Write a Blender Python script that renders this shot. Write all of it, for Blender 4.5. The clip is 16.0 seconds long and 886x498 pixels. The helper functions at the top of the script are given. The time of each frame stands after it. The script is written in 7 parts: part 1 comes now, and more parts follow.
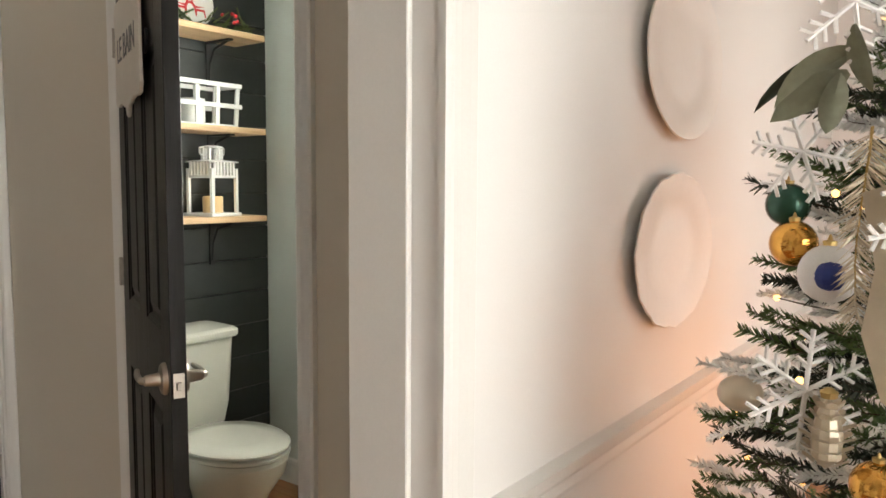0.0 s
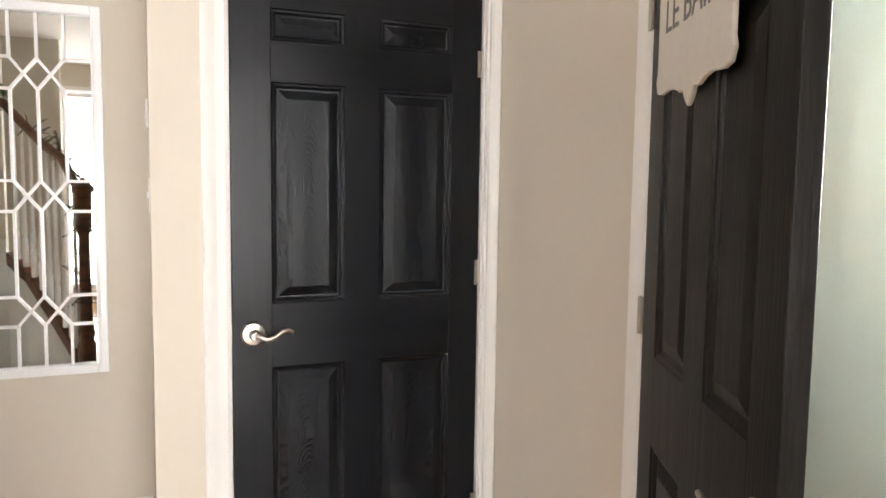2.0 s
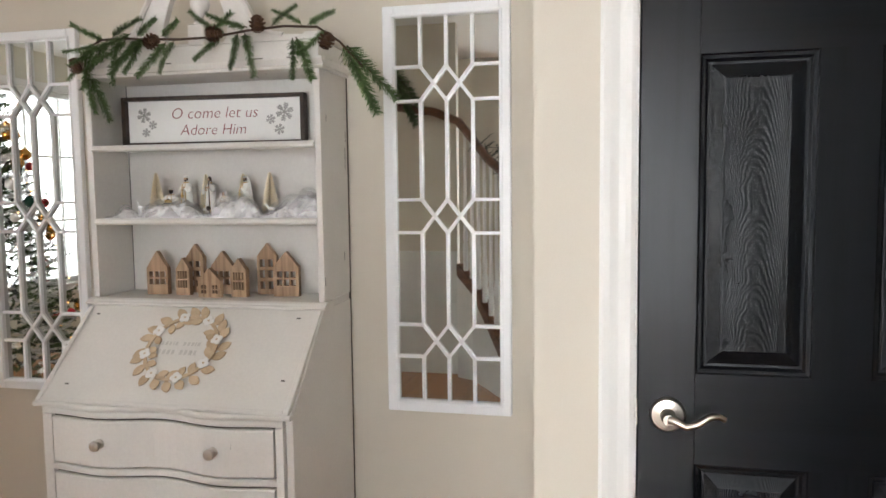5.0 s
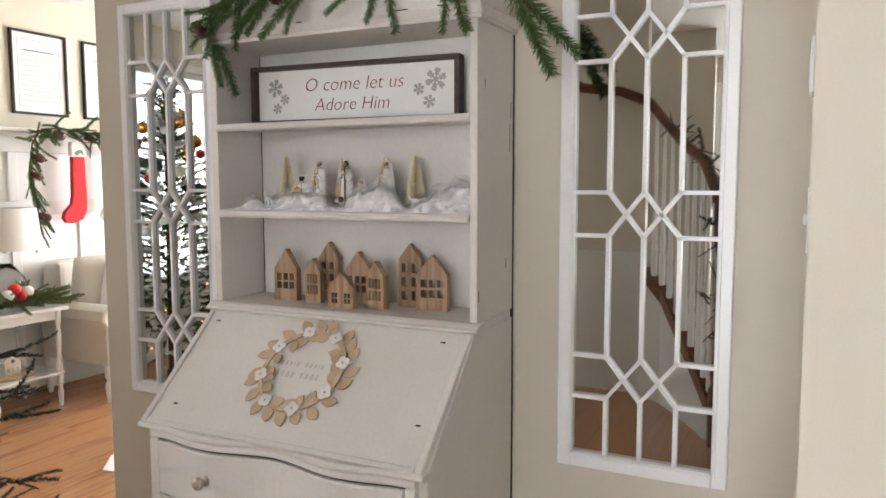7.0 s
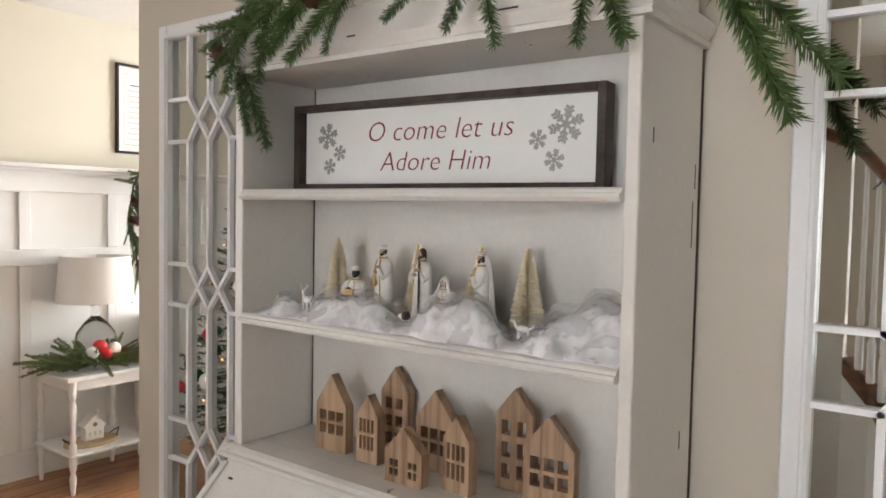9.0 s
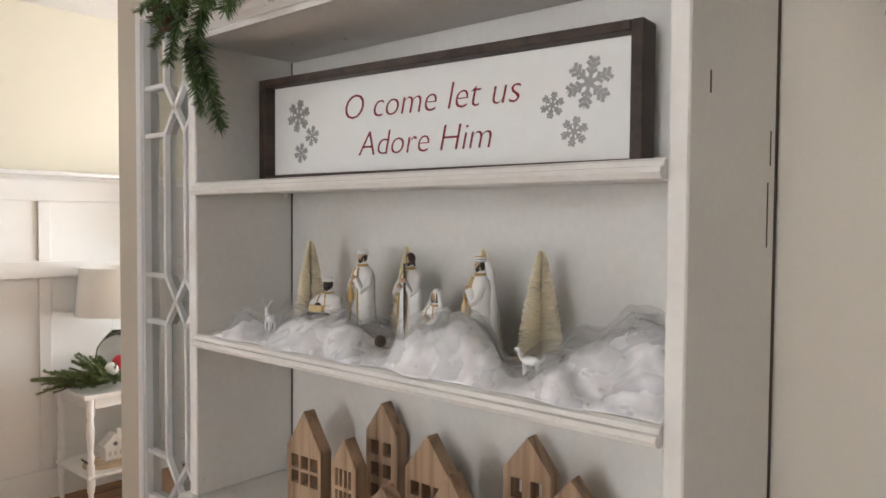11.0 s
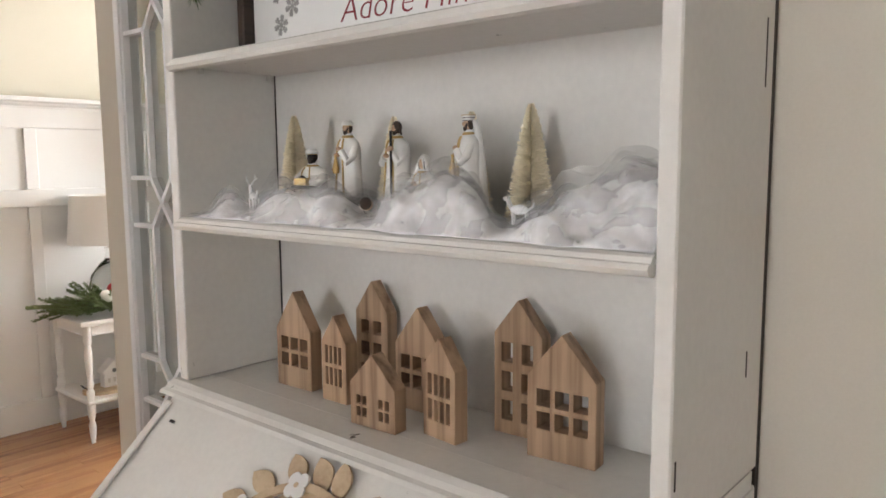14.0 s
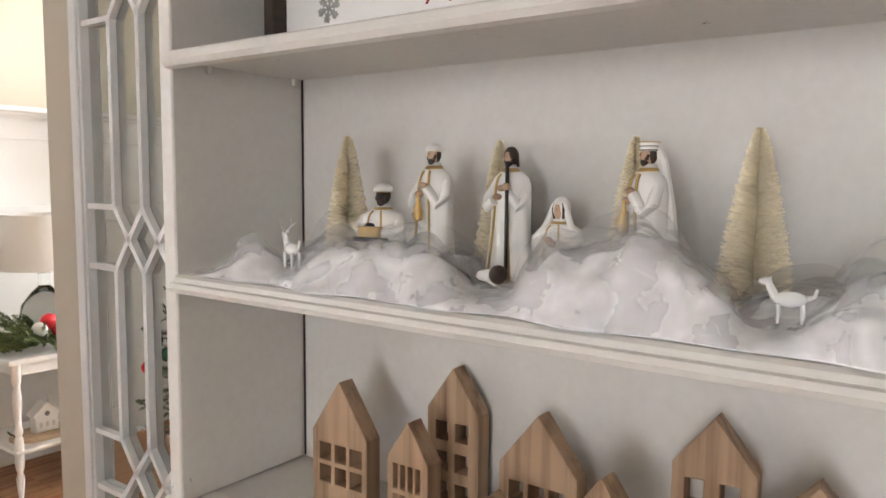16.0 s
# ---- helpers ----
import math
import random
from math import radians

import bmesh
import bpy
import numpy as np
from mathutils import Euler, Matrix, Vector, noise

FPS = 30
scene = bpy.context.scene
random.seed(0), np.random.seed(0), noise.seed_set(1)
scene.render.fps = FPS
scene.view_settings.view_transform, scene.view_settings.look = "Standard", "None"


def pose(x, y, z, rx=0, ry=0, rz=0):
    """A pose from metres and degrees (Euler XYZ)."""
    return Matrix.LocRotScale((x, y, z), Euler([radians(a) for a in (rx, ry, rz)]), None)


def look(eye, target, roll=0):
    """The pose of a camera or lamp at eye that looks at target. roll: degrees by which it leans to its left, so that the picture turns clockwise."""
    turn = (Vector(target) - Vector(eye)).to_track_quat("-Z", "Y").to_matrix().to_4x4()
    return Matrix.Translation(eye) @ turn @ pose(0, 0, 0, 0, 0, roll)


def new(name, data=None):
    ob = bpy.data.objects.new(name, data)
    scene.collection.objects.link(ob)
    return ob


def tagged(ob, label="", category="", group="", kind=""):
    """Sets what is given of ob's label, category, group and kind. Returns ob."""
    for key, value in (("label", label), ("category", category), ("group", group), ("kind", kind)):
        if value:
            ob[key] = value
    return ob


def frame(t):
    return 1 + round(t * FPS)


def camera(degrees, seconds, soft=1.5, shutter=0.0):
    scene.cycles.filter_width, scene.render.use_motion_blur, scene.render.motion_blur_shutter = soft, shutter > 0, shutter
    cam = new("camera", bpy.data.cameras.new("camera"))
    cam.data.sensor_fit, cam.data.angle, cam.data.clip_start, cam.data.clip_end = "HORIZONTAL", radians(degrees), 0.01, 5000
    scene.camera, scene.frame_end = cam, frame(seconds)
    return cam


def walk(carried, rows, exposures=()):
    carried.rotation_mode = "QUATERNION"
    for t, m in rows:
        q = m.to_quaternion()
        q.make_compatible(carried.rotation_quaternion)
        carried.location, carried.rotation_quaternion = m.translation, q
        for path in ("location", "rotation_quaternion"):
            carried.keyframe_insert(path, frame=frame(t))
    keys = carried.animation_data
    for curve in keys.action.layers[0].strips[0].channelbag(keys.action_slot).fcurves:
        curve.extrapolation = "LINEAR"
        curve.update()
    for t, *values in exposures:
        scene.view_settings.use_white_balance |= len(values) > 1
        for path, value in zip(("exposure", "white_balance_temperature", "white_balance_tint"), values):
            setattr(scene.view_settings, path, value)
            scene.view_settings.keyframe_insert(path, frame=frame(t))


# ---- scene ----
cam = camera(61.7, 16.0, soft=1.6)
PATH = [
    (0, (-0.074, 0.087, 1.418), (-1.264, 1.686, 1.246), 0.4),
    (0.5, (-0.295, 0.104, 1.421), (-1.671, 1.543, 1.234), 0.6),
    (1, (-0.529, 0.074, 1.469), (-2.062, 1.34, 1.257), 1.0),
    (1.5, (-0.717, 0.183, 1.416), (-2.432, 1.196, 1.237), 0.8),
    (2, (-0.861, 0.272, 1.446), (-2.712, 1.01, 1.269), 0.8),
    (2.5, (-1.007, 0.319, 1.451), (-2.936, 0.818, 1.278), 0.5),
    (3, (-1.196, 0.35, 1.463), (-3.163, 0.67, 1.293), 0.1),
    (3.5, (-1.333, 0.377, 1.462), (-3.324, 0.456, 1.296), -0.2),
    (4, (-1.449, 0.43, 1.475), (-3.436, 0.268, 1.312), -0.3),
    (4.2, (-1.484, 0.461, 1.479), (-3.463, 0.219, 1.319), -0.4),
    (6.3, (-1.796, 0.349, 1.456), (-3.676, -0.307, 1.269), -0.8),
    (6.5, (-1.903, 0.321, 1.458), (-3.763, -0.391, 1.27), -0.8),
    (7, (-2.122, 0.282, 1.461), (-3.907, -0.602, 1.281), -0.1),
    (7.5, (-2.368, 0.252, 1.49), (-4.085, -0.758, 1.315), 0.7),
    (8, (-2.56, 0.173, 1.514), (-4.213, -0.939, 1.343), 1.3),
    (8.5, (-2.741, 0.024, 1.558), (-4.358, -1.145, 1.414), 1.4),
    (9, (-2.875, -0.073, 1.595), (-4.468, -1.278, 1.496), 1.1),
    (9.2, (-2.928, -0.087, 1.61), (-4.51, -1.307, 1.525), 1.0),
    (11.3, (-3.186, -0.202, 1.56), (-4.683, -1.526, 1.474), 0.3),
    (11.5, (-3.186, -0.205, 1.55), (-4.682, -1.529, 1.449), 0.2),
    (12, (-3.19, -0.213, 1.522), (-4.687, -1.532, 1.381), 0.0),
    (12.5, (-3.194, -0.22, 1.496), (-4.694, -1.531, 1.318), -0.2),
    (13, (-3.204, -0.217, 1.478), (-4.704, -1.523, 1.272), -0.4),
    (13.5, (-3.203, -0.207, 1.467), (-4.706, -1.507, 1.243), -0.5),
    (14, (-3.207, -0.2, 1.464), (-4.709, -1.5, 1.233), -0.4),
    (14.5, (-3.207, -0.203, 1.465), (-4.72, -1.49, 1.235), -0.2),
    (15, (-3.223, -0.248, 1.473), (-4.754, -1.516, 1.247), 0.0),
    (15.5, (-3.292, -0.398, 1.478), (-4.852, -1.632, 1.27), 0.4),
    (16, (-3.341, -0.574, 1.493), (-4.946, -1.751, 1.302), 0.5),
]
EXPOSURES = [(0.0, -0.62, 7150, 11), (0.5, -0.30, 7150, 11), (1.0, 0.42, 7450, 12), (1.6, 0.5, 7050, 14), (2.5, 0.38, 6850, 13), (3.4, 0.34, 6600, 12), (4.2, 0.27, 6450, 11), (6.4, 0.02, 6550, 12), (9.0, 0.05, 6520, 12), (14.5, 0.16, 6500, 12), (16.0, 0.30, 6600, 13)]
walk(cam, [(t, look(eye, target, roll)) for t, eye, target, roll in PATH],
     exposures=EXPOSURES)

# ---- light and world ----
world = bpy.data.worlds.new("world")
scene.world = world
world.use_nodes = True
_wn = world.node_tree.nodes
_sky = _wn.new("ShaderNodeTexSky")
_sky.sky_type = "NISHITA"
_sky.sun_disc = False
_sky.sun_elevation = radians(32)
_sky.sun_rotation = radians(150)
world.node_tree.links.new(_sky.outputs[0], _wn["Background"].inputs[0])
_wn["Background"].inputs[1].default_value = 0.12
_sun = new("sun", bpy.data.lights.new("sun", "SUN"))
_sun.data.energy, _sun.data.angle, _sun.data.color = 1.0, radians(12), (1.0, 0.95, 0.88)
_sun.matrix_world = look((6, -10, 9), (0, 0, 0))


def area_lamp(name, place, target, sx, sy, watts, color):
    d = bpy.data.lights.new(name, "AREA")
    d.shape, d.size, d.size_y, d.energy, d.color = "RECTANGLE", sx, sy, watts, color
    ob = new(name, d)
    ob.matrix_world = look(place, target)
    return ob


# daylight in the window openings
area_lamp("daylight_front_window", (-1.0, -4.76, 1.5), (-1.0, 0, 1.3), 1.5, 1.6, 34, (0.96, 0.97, 1.0))
area_lamp("daylight_entry_window", (2.38, 0.39, 1.3), (0, 0.39, 1.3), 2.0, 2.2, 110, (0.97, 0.98, 1.0))
area_lamp("daylight_living_window", (-8.18, -2.9, 1.5), (0, -2.9, 1.3), 1.8, 1.6, 120, (1.0, 0.99, 0.97))
area_lamp("daylight_dining_window", (0.9, 4.28, 1.5), (0.9, 0, 1.4), 1.6, 1.6, 20, (0.98, 0.98, 1.0))
area_lamp("daylight_bath_window", (-1.79, 2.60, 1.7), (-1.79, 0, 1.7), 0.72, 0.82, 75, (0.95, 1.0, 0.98))

# ---- materials ----
def mat(name, color, rough=0.5, metal=0.0, vary=0.06, scale=3.0, grain=60.0, bump=0.08, coat=0.0, sheen=0.0, rand=0.0):
    m = bpy.data.materials.new(name)
    m.use_nodes = True
    nt = m.node_tree
    n, l = nt.nodes, nt.links
    b = n["Principled BSDF"]
    b.inputs["Roughness"].default_value = rough
    b.inputs["Metallic"].default_value = metal
    b.inputs["Coat Weight"].default_value = coat
    b.inputs["Sheen Weight"].default_value = sheen
    tc = n.new("ShaderNodeTexCoord")
    n1 = n.new("ShaderNodeTexNoise")
    n1.inputs["Scale"].default_value = scale
    n1.inputs["Detail"].default_value = 4
    n2 = n.new("ShaderNodeTexNoise")
    n2.inputs["Scale"].default_value = grain
    n2.inputs["Detail"].default_value = 3
    l.new(tc.outputs["Object"], n1.inputs["Vector"])
    l.new(tc.outputs["Object"], n2.inputs["Vector"])
    add = n.new("ShaderNodeMath")
    add.operation = "ADD"
    l.new(n1.outputs["Fac"], add.inputs[0])
    l.new(n2.outputs["Fac"], add.inputs[1])
    last = add.outputs[0]
    if rand:
        oi = n.new("ShaderNodeObjectInfo")
        ma = n.new("ShaderNodeMath")
        ma.operation = "MULTIPLY_ADD"
        ma.inputs[1].default_value = rand
        l.new(oi.outputs["Random"], ma.inputs[0])
        l.new(last, ma.inputs[2])
        last = ma.outputs[0]
    mr = n.new("ShaderNodeMapRange")
    mr.inputs["From Min"].default_value = 0.6
    mr.inputs["From Max"].default_value = 1.4 + rand
    mr.inputs["To Min"].default_value = 1 - vary
    mr.inputs["To Max"].default_value = 1 + vary
    l.new(last, mr.inputs["Value"])
    mul = n.new("ShaderNodeVectorMath")
    mul.operation = "SCALE"
    mul.inputs[0].default_value = color[:3]
    l.new(mr.outputs[0], mul.inputs["Scale"])
    l.new(mul.outputs[0], b.inputs["Base Color"])
    if bump:
        bp = n.new("ShaderNodeBump")
        bp.inputs["Strength"].default_value = bump
        bp.inputs["Distance"].default_value = 0.002
        l.new(n2.outputs["Fac"], bp.inputs["Height"])
        l.new(bp.outputs[0], b.inputs["Normal"])
    return m


def wood(name, dark, light, axis="z", rings=14.0, stretch=0.06, rough=0.5, bump=0.25, rand=0.0, scale=1.0, coat=0.0):
    """Grain that runs along one axis of the object."""
    m = bpy.data.materials.new(name)
    m.use_nodes = True
    nt = m.node_tree
    n, l = nt.nodes, nt.links
    b = n["Principled BSDF"]
    b.inputs["Roughness"].default_value = rough
    b.inputs["Coat Weight"].default_value = coat
    tc = n.new("ShaderNodeTexCoord")
    mp = n.new("ShaderNodeMapping")
    s = [scale, scale, scale]
    s["xyz".index(axis)] = scale * stretch
    mp.inputs["Scale"].default_value = s
    l.new(tc.outputs["Object"], mp.inputs["Vector"])
    oi = n.new("ShaderNodeObjectInfo")
    sh = n.new("ShaderNodeVectorMath")
    sh.operation = "MULTIPLY_ADD"
    sh.inputs[1].default_value = (7.0, 9.0, 5.0)
    l.new(oi.outputs["Random"], sh.inputs[0])
    l.new(mp.outputs[0], sh.inputs[2])
    n1 = n.new("ShaderNodeTexNoise")
    n1.inputs["Scale"].default_value = 6
    n1.inputs["Detail"].default_value = 2
    l.new(sh.outputs[0], n1.inputs["Vector"])
    w = n.new("ShaderNodeMath")
    w.operation = "MULTIPLY"
    w.inputs[1].default_value = rings
    l.new(n1.outputs["Fac"], w.inputs[0])
    fr = n.new("ShaderNodeMath")
    fr.operation = "PINGPONG"
    fr.inputs[1].default_value = 1.0
    l.new(w.outputs[0], fr.inputs[0])
    n2 = n.new("ShaderNodeTexNoise")
    n2.inputs["Scale"].default_value = 140
    n2.inputs["Detail"].default_value = 3
    l.new(sh.outputs[0], n2.inputs["Vector"])
    mix = n.new("ShaderNodeMath")
    mix.operation = "MULTIPLY_ADD"
    mix.inputs[1].default_value = 0.55
    l.new(fr.outputs[0], mix.inputs[0])
    l.new(n2.outputs["Fac"], mix.inputs[2])
    last = mix.outputs[0]
    if rand:
        ra = n.new("ShaderNodeMath")
        ra.operation = "MULTIPLY_ADD"
        ra.inputs[1].default_value = rand
        l.new(oi.outputs["Random"], ra.inputs[0])
        l.new(last, ra.inputs[2])
        last = ra.outputs[0]
    cr = n.new("ShaderNodeValToRGB")
    cr.color_ramp.elements[0].position = 0.3
    cr.color_ramp.elements[0].color = (*dark, 1)
    cr.color_ramp.elements[1].position = min(1.0, 0.95 + rand)
    cr.color_ramp.elements[1].color = (*light, 1)
    l.new(last, cr.inputs[0])
    l.new(cr.outputs[0], b.inputs["Base Color"])
    bp = n.new("ShaderNodeBump")
    bp.inputs["Strength"].default_value = bump
    bp.inputs["Distance"].default_value = 0.0015
    l.new(mix.outputs[0], bp.inputs["Height"])
    l.new(bp.outputs[0], b.inputs["Normal"])
    return m


def worn_paint(name, color, under, rough=0.45, amount=0.33):
    """Chalky paint with a few rubbed spots that show the dark wood below."""
    m = mat(name, color, rough, vary=0.05, scale=4, grain=90, bump=0.12)
    n, l = m.node_tree.nodes, m.node_tree.links
    b = n["Principled BSDF"]
    old = b.inputs["Base Color"].links[0].from_socket
    tc = n.new("ShaderNodeTexCoord")
    mp = n.new("ShaderNodeMapping")
    mp.inputs["Scale"].default_value = (1.0, 1.0, 0.35)
    l.new(tc.outputs["Object"], mp.inputs["Vector"])
    a = n.new("ShaderNodeTexNoise")
    a.inputs["Scale"].default_value = 19
    a.inputs["Detail"].default_value = 6
    a.inputs["Roughness"].default_value = 0.65
    l.new(mp.outputs[0], a.inputs["Vector"])
    r = n.new("ShaderNodeValToRGB")
    r.color_ramp.elements[0].position = amount - 0.06
    r.color_ramp.elements[0].color = (1, 1, 1, 1)
    r.color_ramp.elements[1].position = amount - 0.035
    r.color_ramp.elements[1].color = (0, 0, 0, 1)
    l.new(a.outputs["Fac"], r.inputs[0])
    mx = n.new("ShaderNodeMix")
    mx.data_type = "RGBA"
    l.new(r.outputs[0], mx.inputs["Factor"])
    l.new(old, mx.inputs["A"])
    mx.inputs["B"].default_value = (*under, 1)
    l.new(mx.outputs["Result"], b.inputs["Base Color"])
    return m


def glass(name, color=(0.95, 0.98, 0.97), rough=0.02):
    m = bpy.data.materials.new(name)
    m.use_nodes = True
    b = m.node_tree.nodes["Principled BSDF"]
    b.inputs["Base Color"].default_value = (*color, 1)
    b.inputs["Roughness"].default_value = rough
    b.inputs["Transmission Weight"].default_value = 1.0
    b.inputs["IOR"].default_value = 1.3
    return m


def glow(name, color, strength):
    m = bpy.data.materials.new(name)
    m.use_nodes = True
    b = m.node_tree.nodes["Principled BSDF"]
    b.inputs["Base Color"].default_value = (*color, 1)
    b.inputs["Emission Color"].default_value = (*color, 1)
    b.inputs["Emission Strength"].default_value = strength
    return m


M_GREIGE = mat("greige_wall_paint", (0.60, 0.55, 0.465), 0.6, vary=0.03, scale=1.2, grain=260, bump=0.06)
M_DINING = mat("white_wall_paint", (0.76, 0.75, 0.73), 0.55, vary=0.025, scale=1.2, grain=260, bump=0.06)
M_BATH = mat("pale_green_grey_wall_paint", (0.66, 0.70, 0.67), 0.5, vary=0.03, scale=1.5, grain=260, bump=0.06)
M_CEIL = mat("ceiling_paint", (0.80, 0.79, 0.77), 0.8, vary=0.02, grain=120, bump=0.1)
M_TRIM = mat("white_trim_paint", (0.74, 0.73, 0.70), 0.35, vary=0.025, scale=2, grain=180, bump=0.04)
M_WAINSCOT = mat("white_wainscot_paint", (0.80, 0.80, 0.79), 0.4, vary=0.02, scale=2, grain=160, bump=0.04)
M_BLACK = wood("black_satin_door_paint", (0.0035, 0.004, 0.0052), (0.0062, 0.007, 0.009), "z", 16, 0.05, 0.28, 0.12)
M_BLACKH = wood("black_satin_rail_paint", (0.0035, 0.004, 0.0052), (0.0062, 0.007, 0.009), "x", 12, 0.03, 0.28, 0.12)
M_BATHDOOR = wood("dark_brown_black_door_paint", (0.006, 0.005, 0.0045), (0.011, 0.009, 0.008), "z", 9, 0.07, 0.36, 0.5)
M_ACCENT = mat("charcoal_shiplap_paint", (0.022, 0.026, 0.025), 0.5, vary=0.15, grain=90, bump=0.1)
M_NICKEL = mat("brushed_nickel", (0.55, 0.50, 0.44), 0.28, 1.0, vary=0.06, grain=300, bump=0.03)
M_STEEL = mat("dull_steel_hinge", (0.42, 0.39, 0.35), 0.4, 1.0, vary=0.1, grain=150)
M_DESK = worn_paint("distressed_white_paint", (0.72, 0.695, 0.655), (0.07, 0.05, 0.035), 0.42, 0.34)
M_DESKIN = worn_paint("distressed_white_inside_paint", (0.70, 0.68, 0.645), (0.12, 0.09, 0.07), 0.5, 0.29)
M_GAP = mat("dark_gap_wood", (0.035, 0.026, 0.020), 0.7, vary=0.2)
M_OAK = wood("light_oak", (0.17, 0.095, 0.050), (0.43, 0.285, 0.175), "z", 30, 0.045, 0.55, 0.3, rand=0.12)
M_OAKL = wood("pale_birch_ply", (0.43, 0.31, 0.19), (0.58, 0.44, 0.29), "z", 10, 0.08, 0.55, 0.15, rand=0.15)
M_PINE = wood("pine_shelf_board", (0.45, 0.27, 0.13), (0.68, 0.46, 0.27), "y", 12, 0.06, 0.5, 0.2)
M_FLOOR = wood("honey_oak_floor", (0.20, 0.084, 0.034), (0.42, 0.205, 0.092), "x", 12, 0.05, 0.15, 0.06, rand=0.35, coat=0.3)
M_STAIRW = wood("brown_stair_wood", (0.060, 0.024, 0.011), (0.16, 0.066, 0.029), "y", 10, 0.08, 0.3, 0.1)
M_FRAME = wood("dark_walnut_frame", (0.022, 0.013, 0.009), (0.055, 0.034, 0.024), "y", 14, 0.05, 0.55, 0.25)
M_SIGN = mat("white_sign_board", (0.80, 0.79, 0.77), 0.5, vary=0.02)
M_RED = mat("deep_red_print", (0.22, 0.006, 0.012), 0.5, vary=0.1)
M_SILVER = mat("grey_glitter", (0.36, 0.35, 0.34), 0.45, 0.35, vary=0.5, grain=900, bump=0.5)
M_WHITE = mat("white_gloss_paint", (0.82, 0.82, 0.81), 0.3, vary=0.02)
M_WHITEMIR = mat("white_mirror_frame_paint", (0.82, 0.83, 0.84), 0.35, vary=0.03, grain=120)
M_PORC = mat("ivory_porcelain", (0.72, 0.71, 0.64), 0.12, vary=0.02, bump=0.0, coat=0.5)
M_PLATE = mat("white_ironstone", (0.78, 0.75, 0.71), 0.38, vary=0.02, bump=0.0)
M_ROBE = mat("white_resin_robe", (0.80, 0.79, 0.76), 0.4, vary=0.04)
M_SKIN = mat("painted_resin_face", (0.50, 0.33, 0.22), 0.5, vary=0.08)
M_SKIND = mat("dark_painted_resin", (0.018, 0.014, 0.013), 0.45, vary=0.1)
M_HAIR = mat("brown_painted_hair", (0.035, 0.02, 0.013), 0.5, vary=0.15)
M_GOLD = mat("gold_paint", (0.55, 0.38, 0.15), 0.35, 0.75, vary=0.1)
M_WOOL = mat("white_fibre_wool", (0.87, 0.87, 0.88), 1.0, vary=0.03, scale=18, grain=160, bump=0.0, sheen=0.3)
M_WOOL.node_tree.nodes["Principled BSDF"].inputs["Subsurface Weight"].default_value = 0.6
M_WOOL.node_tree.nodes["Principled BSDF"].inputs["Subsurface Radius"].default_value = (0.012, 0.012, 0.012)
def haze(name, color, cover):
    """Thin fibre veil: broken patches of fibre with gaps between."""
    m = bpy.data.materials.new(name)
    m.use_nodes = True
    n, l = m.node_tree.nodes, m.node_tree.links
    b = n["Principled BSDF"]
    b.inputs["Base Color"].default_value = (*color, 1)
    b.inputs["Roughness"].default_value = 1.0
    b.inputs["Specular IOR Level"].default_value = 0.1
    tc = n.new("ShaderNodeTexCoord")
    nz = n.new("ShaderNodeTexNoise")
    nz.inputs["Scale"].default_value = 26
    nz.inputs["Detail"].default_value = 4
    nz.inputs["Roughness"].default_value = 0.5
    nz.inputs["Distortion"].default_value = 0.3
    l.new(tc.outputs["Object"], nz.inputs["Vector"])
    mr = n.new("ShaderNodeMapRange")
    mr.inputs["From Min"].default_value = 0.28
    mr.inputs["From Max"].default_value = 0.85
    mr.inputs["To Max"].default_value = cover
    l.new(nz.outputs["Fac"], mr.inputs["Value"])
    tl = n.new("ShaderNodeBsdfTranslucent")
    tl.inputs["Color"].default_value = (*color, 1)
    half = n.new("ShaderNodeMixShader")
    l.new(b.outputs[0], half.inputs[1])
    l.new(tl.outputs[0], half.inputs[2])
    tp = n.new("ShaderNodeBsdfTransparent")
    mx = n.new("ShaderNodeMixShader")
    l.new(mr.outputs[0], mx.inputs[0])
    l.new(tp.outputs[0], mx.inputs[1])
    l.new(half.outputs[0], mx.inputs[2])
    l.new(mx.outputs[0], n["Material Output"].inputs["Surface"])
    return m


M_HAZE = [haze("fibre_veil", (0.90, 0.90, 0.91), c) for c in (0.60, 0.40, 0.22)]
M_SISAL = mat("cream_sisal_bristle", (0.97, 0.88, 0.69), 0.8, vary=0.10, scale=40, grain=400, bump=0.0)
M_TRUNK = mat("brown_bark_wire", (0.06, 0.035, 0.02), 0.8, vary=0.25)
M_NEEDLE = mat("green_pine_needle", (0.075, 0.135, 0.035), 0.5, vary=0.35, scale=14, grain=60, bump=0.0, rand=0.6)
M_NEEDLED = mat("dark_spruce_needle", (0.018, 0.030, 0.014), 0.55, vary=0.35, scale=14, grain=60, bump=0.0, rand=0.5)
M_CEDAR = mat("yellow_green_cedar", (0.13, 0.175, 0.055), 0.55, vary=0.35, scale=14, grain=60, bump=0.0, rand=0.5)
M_FLOCK = mat("flocked_needle", (0.84, 0.85, 0.83), 0.8, vary=0.2, scale=10, grain=50, bump=0.0, rand=0.6)
M_CONE = mat("brown_pine_cone", (0.10, 0.045, 0.022), 0.6, vary=0.3, grain=80)
M_LINEN = mat("cream_linen", (0.72, 0.68, 0.61), 0.85, vary=0.05, grain=500, bump=0.3, sheen=0.2)
M_FUR = mat("white_faux_fur", (0.83, 0.81, 0.78), 0.9, vary=0.06, scale=30, grain=250, bump=0.8, sheen=0.3)
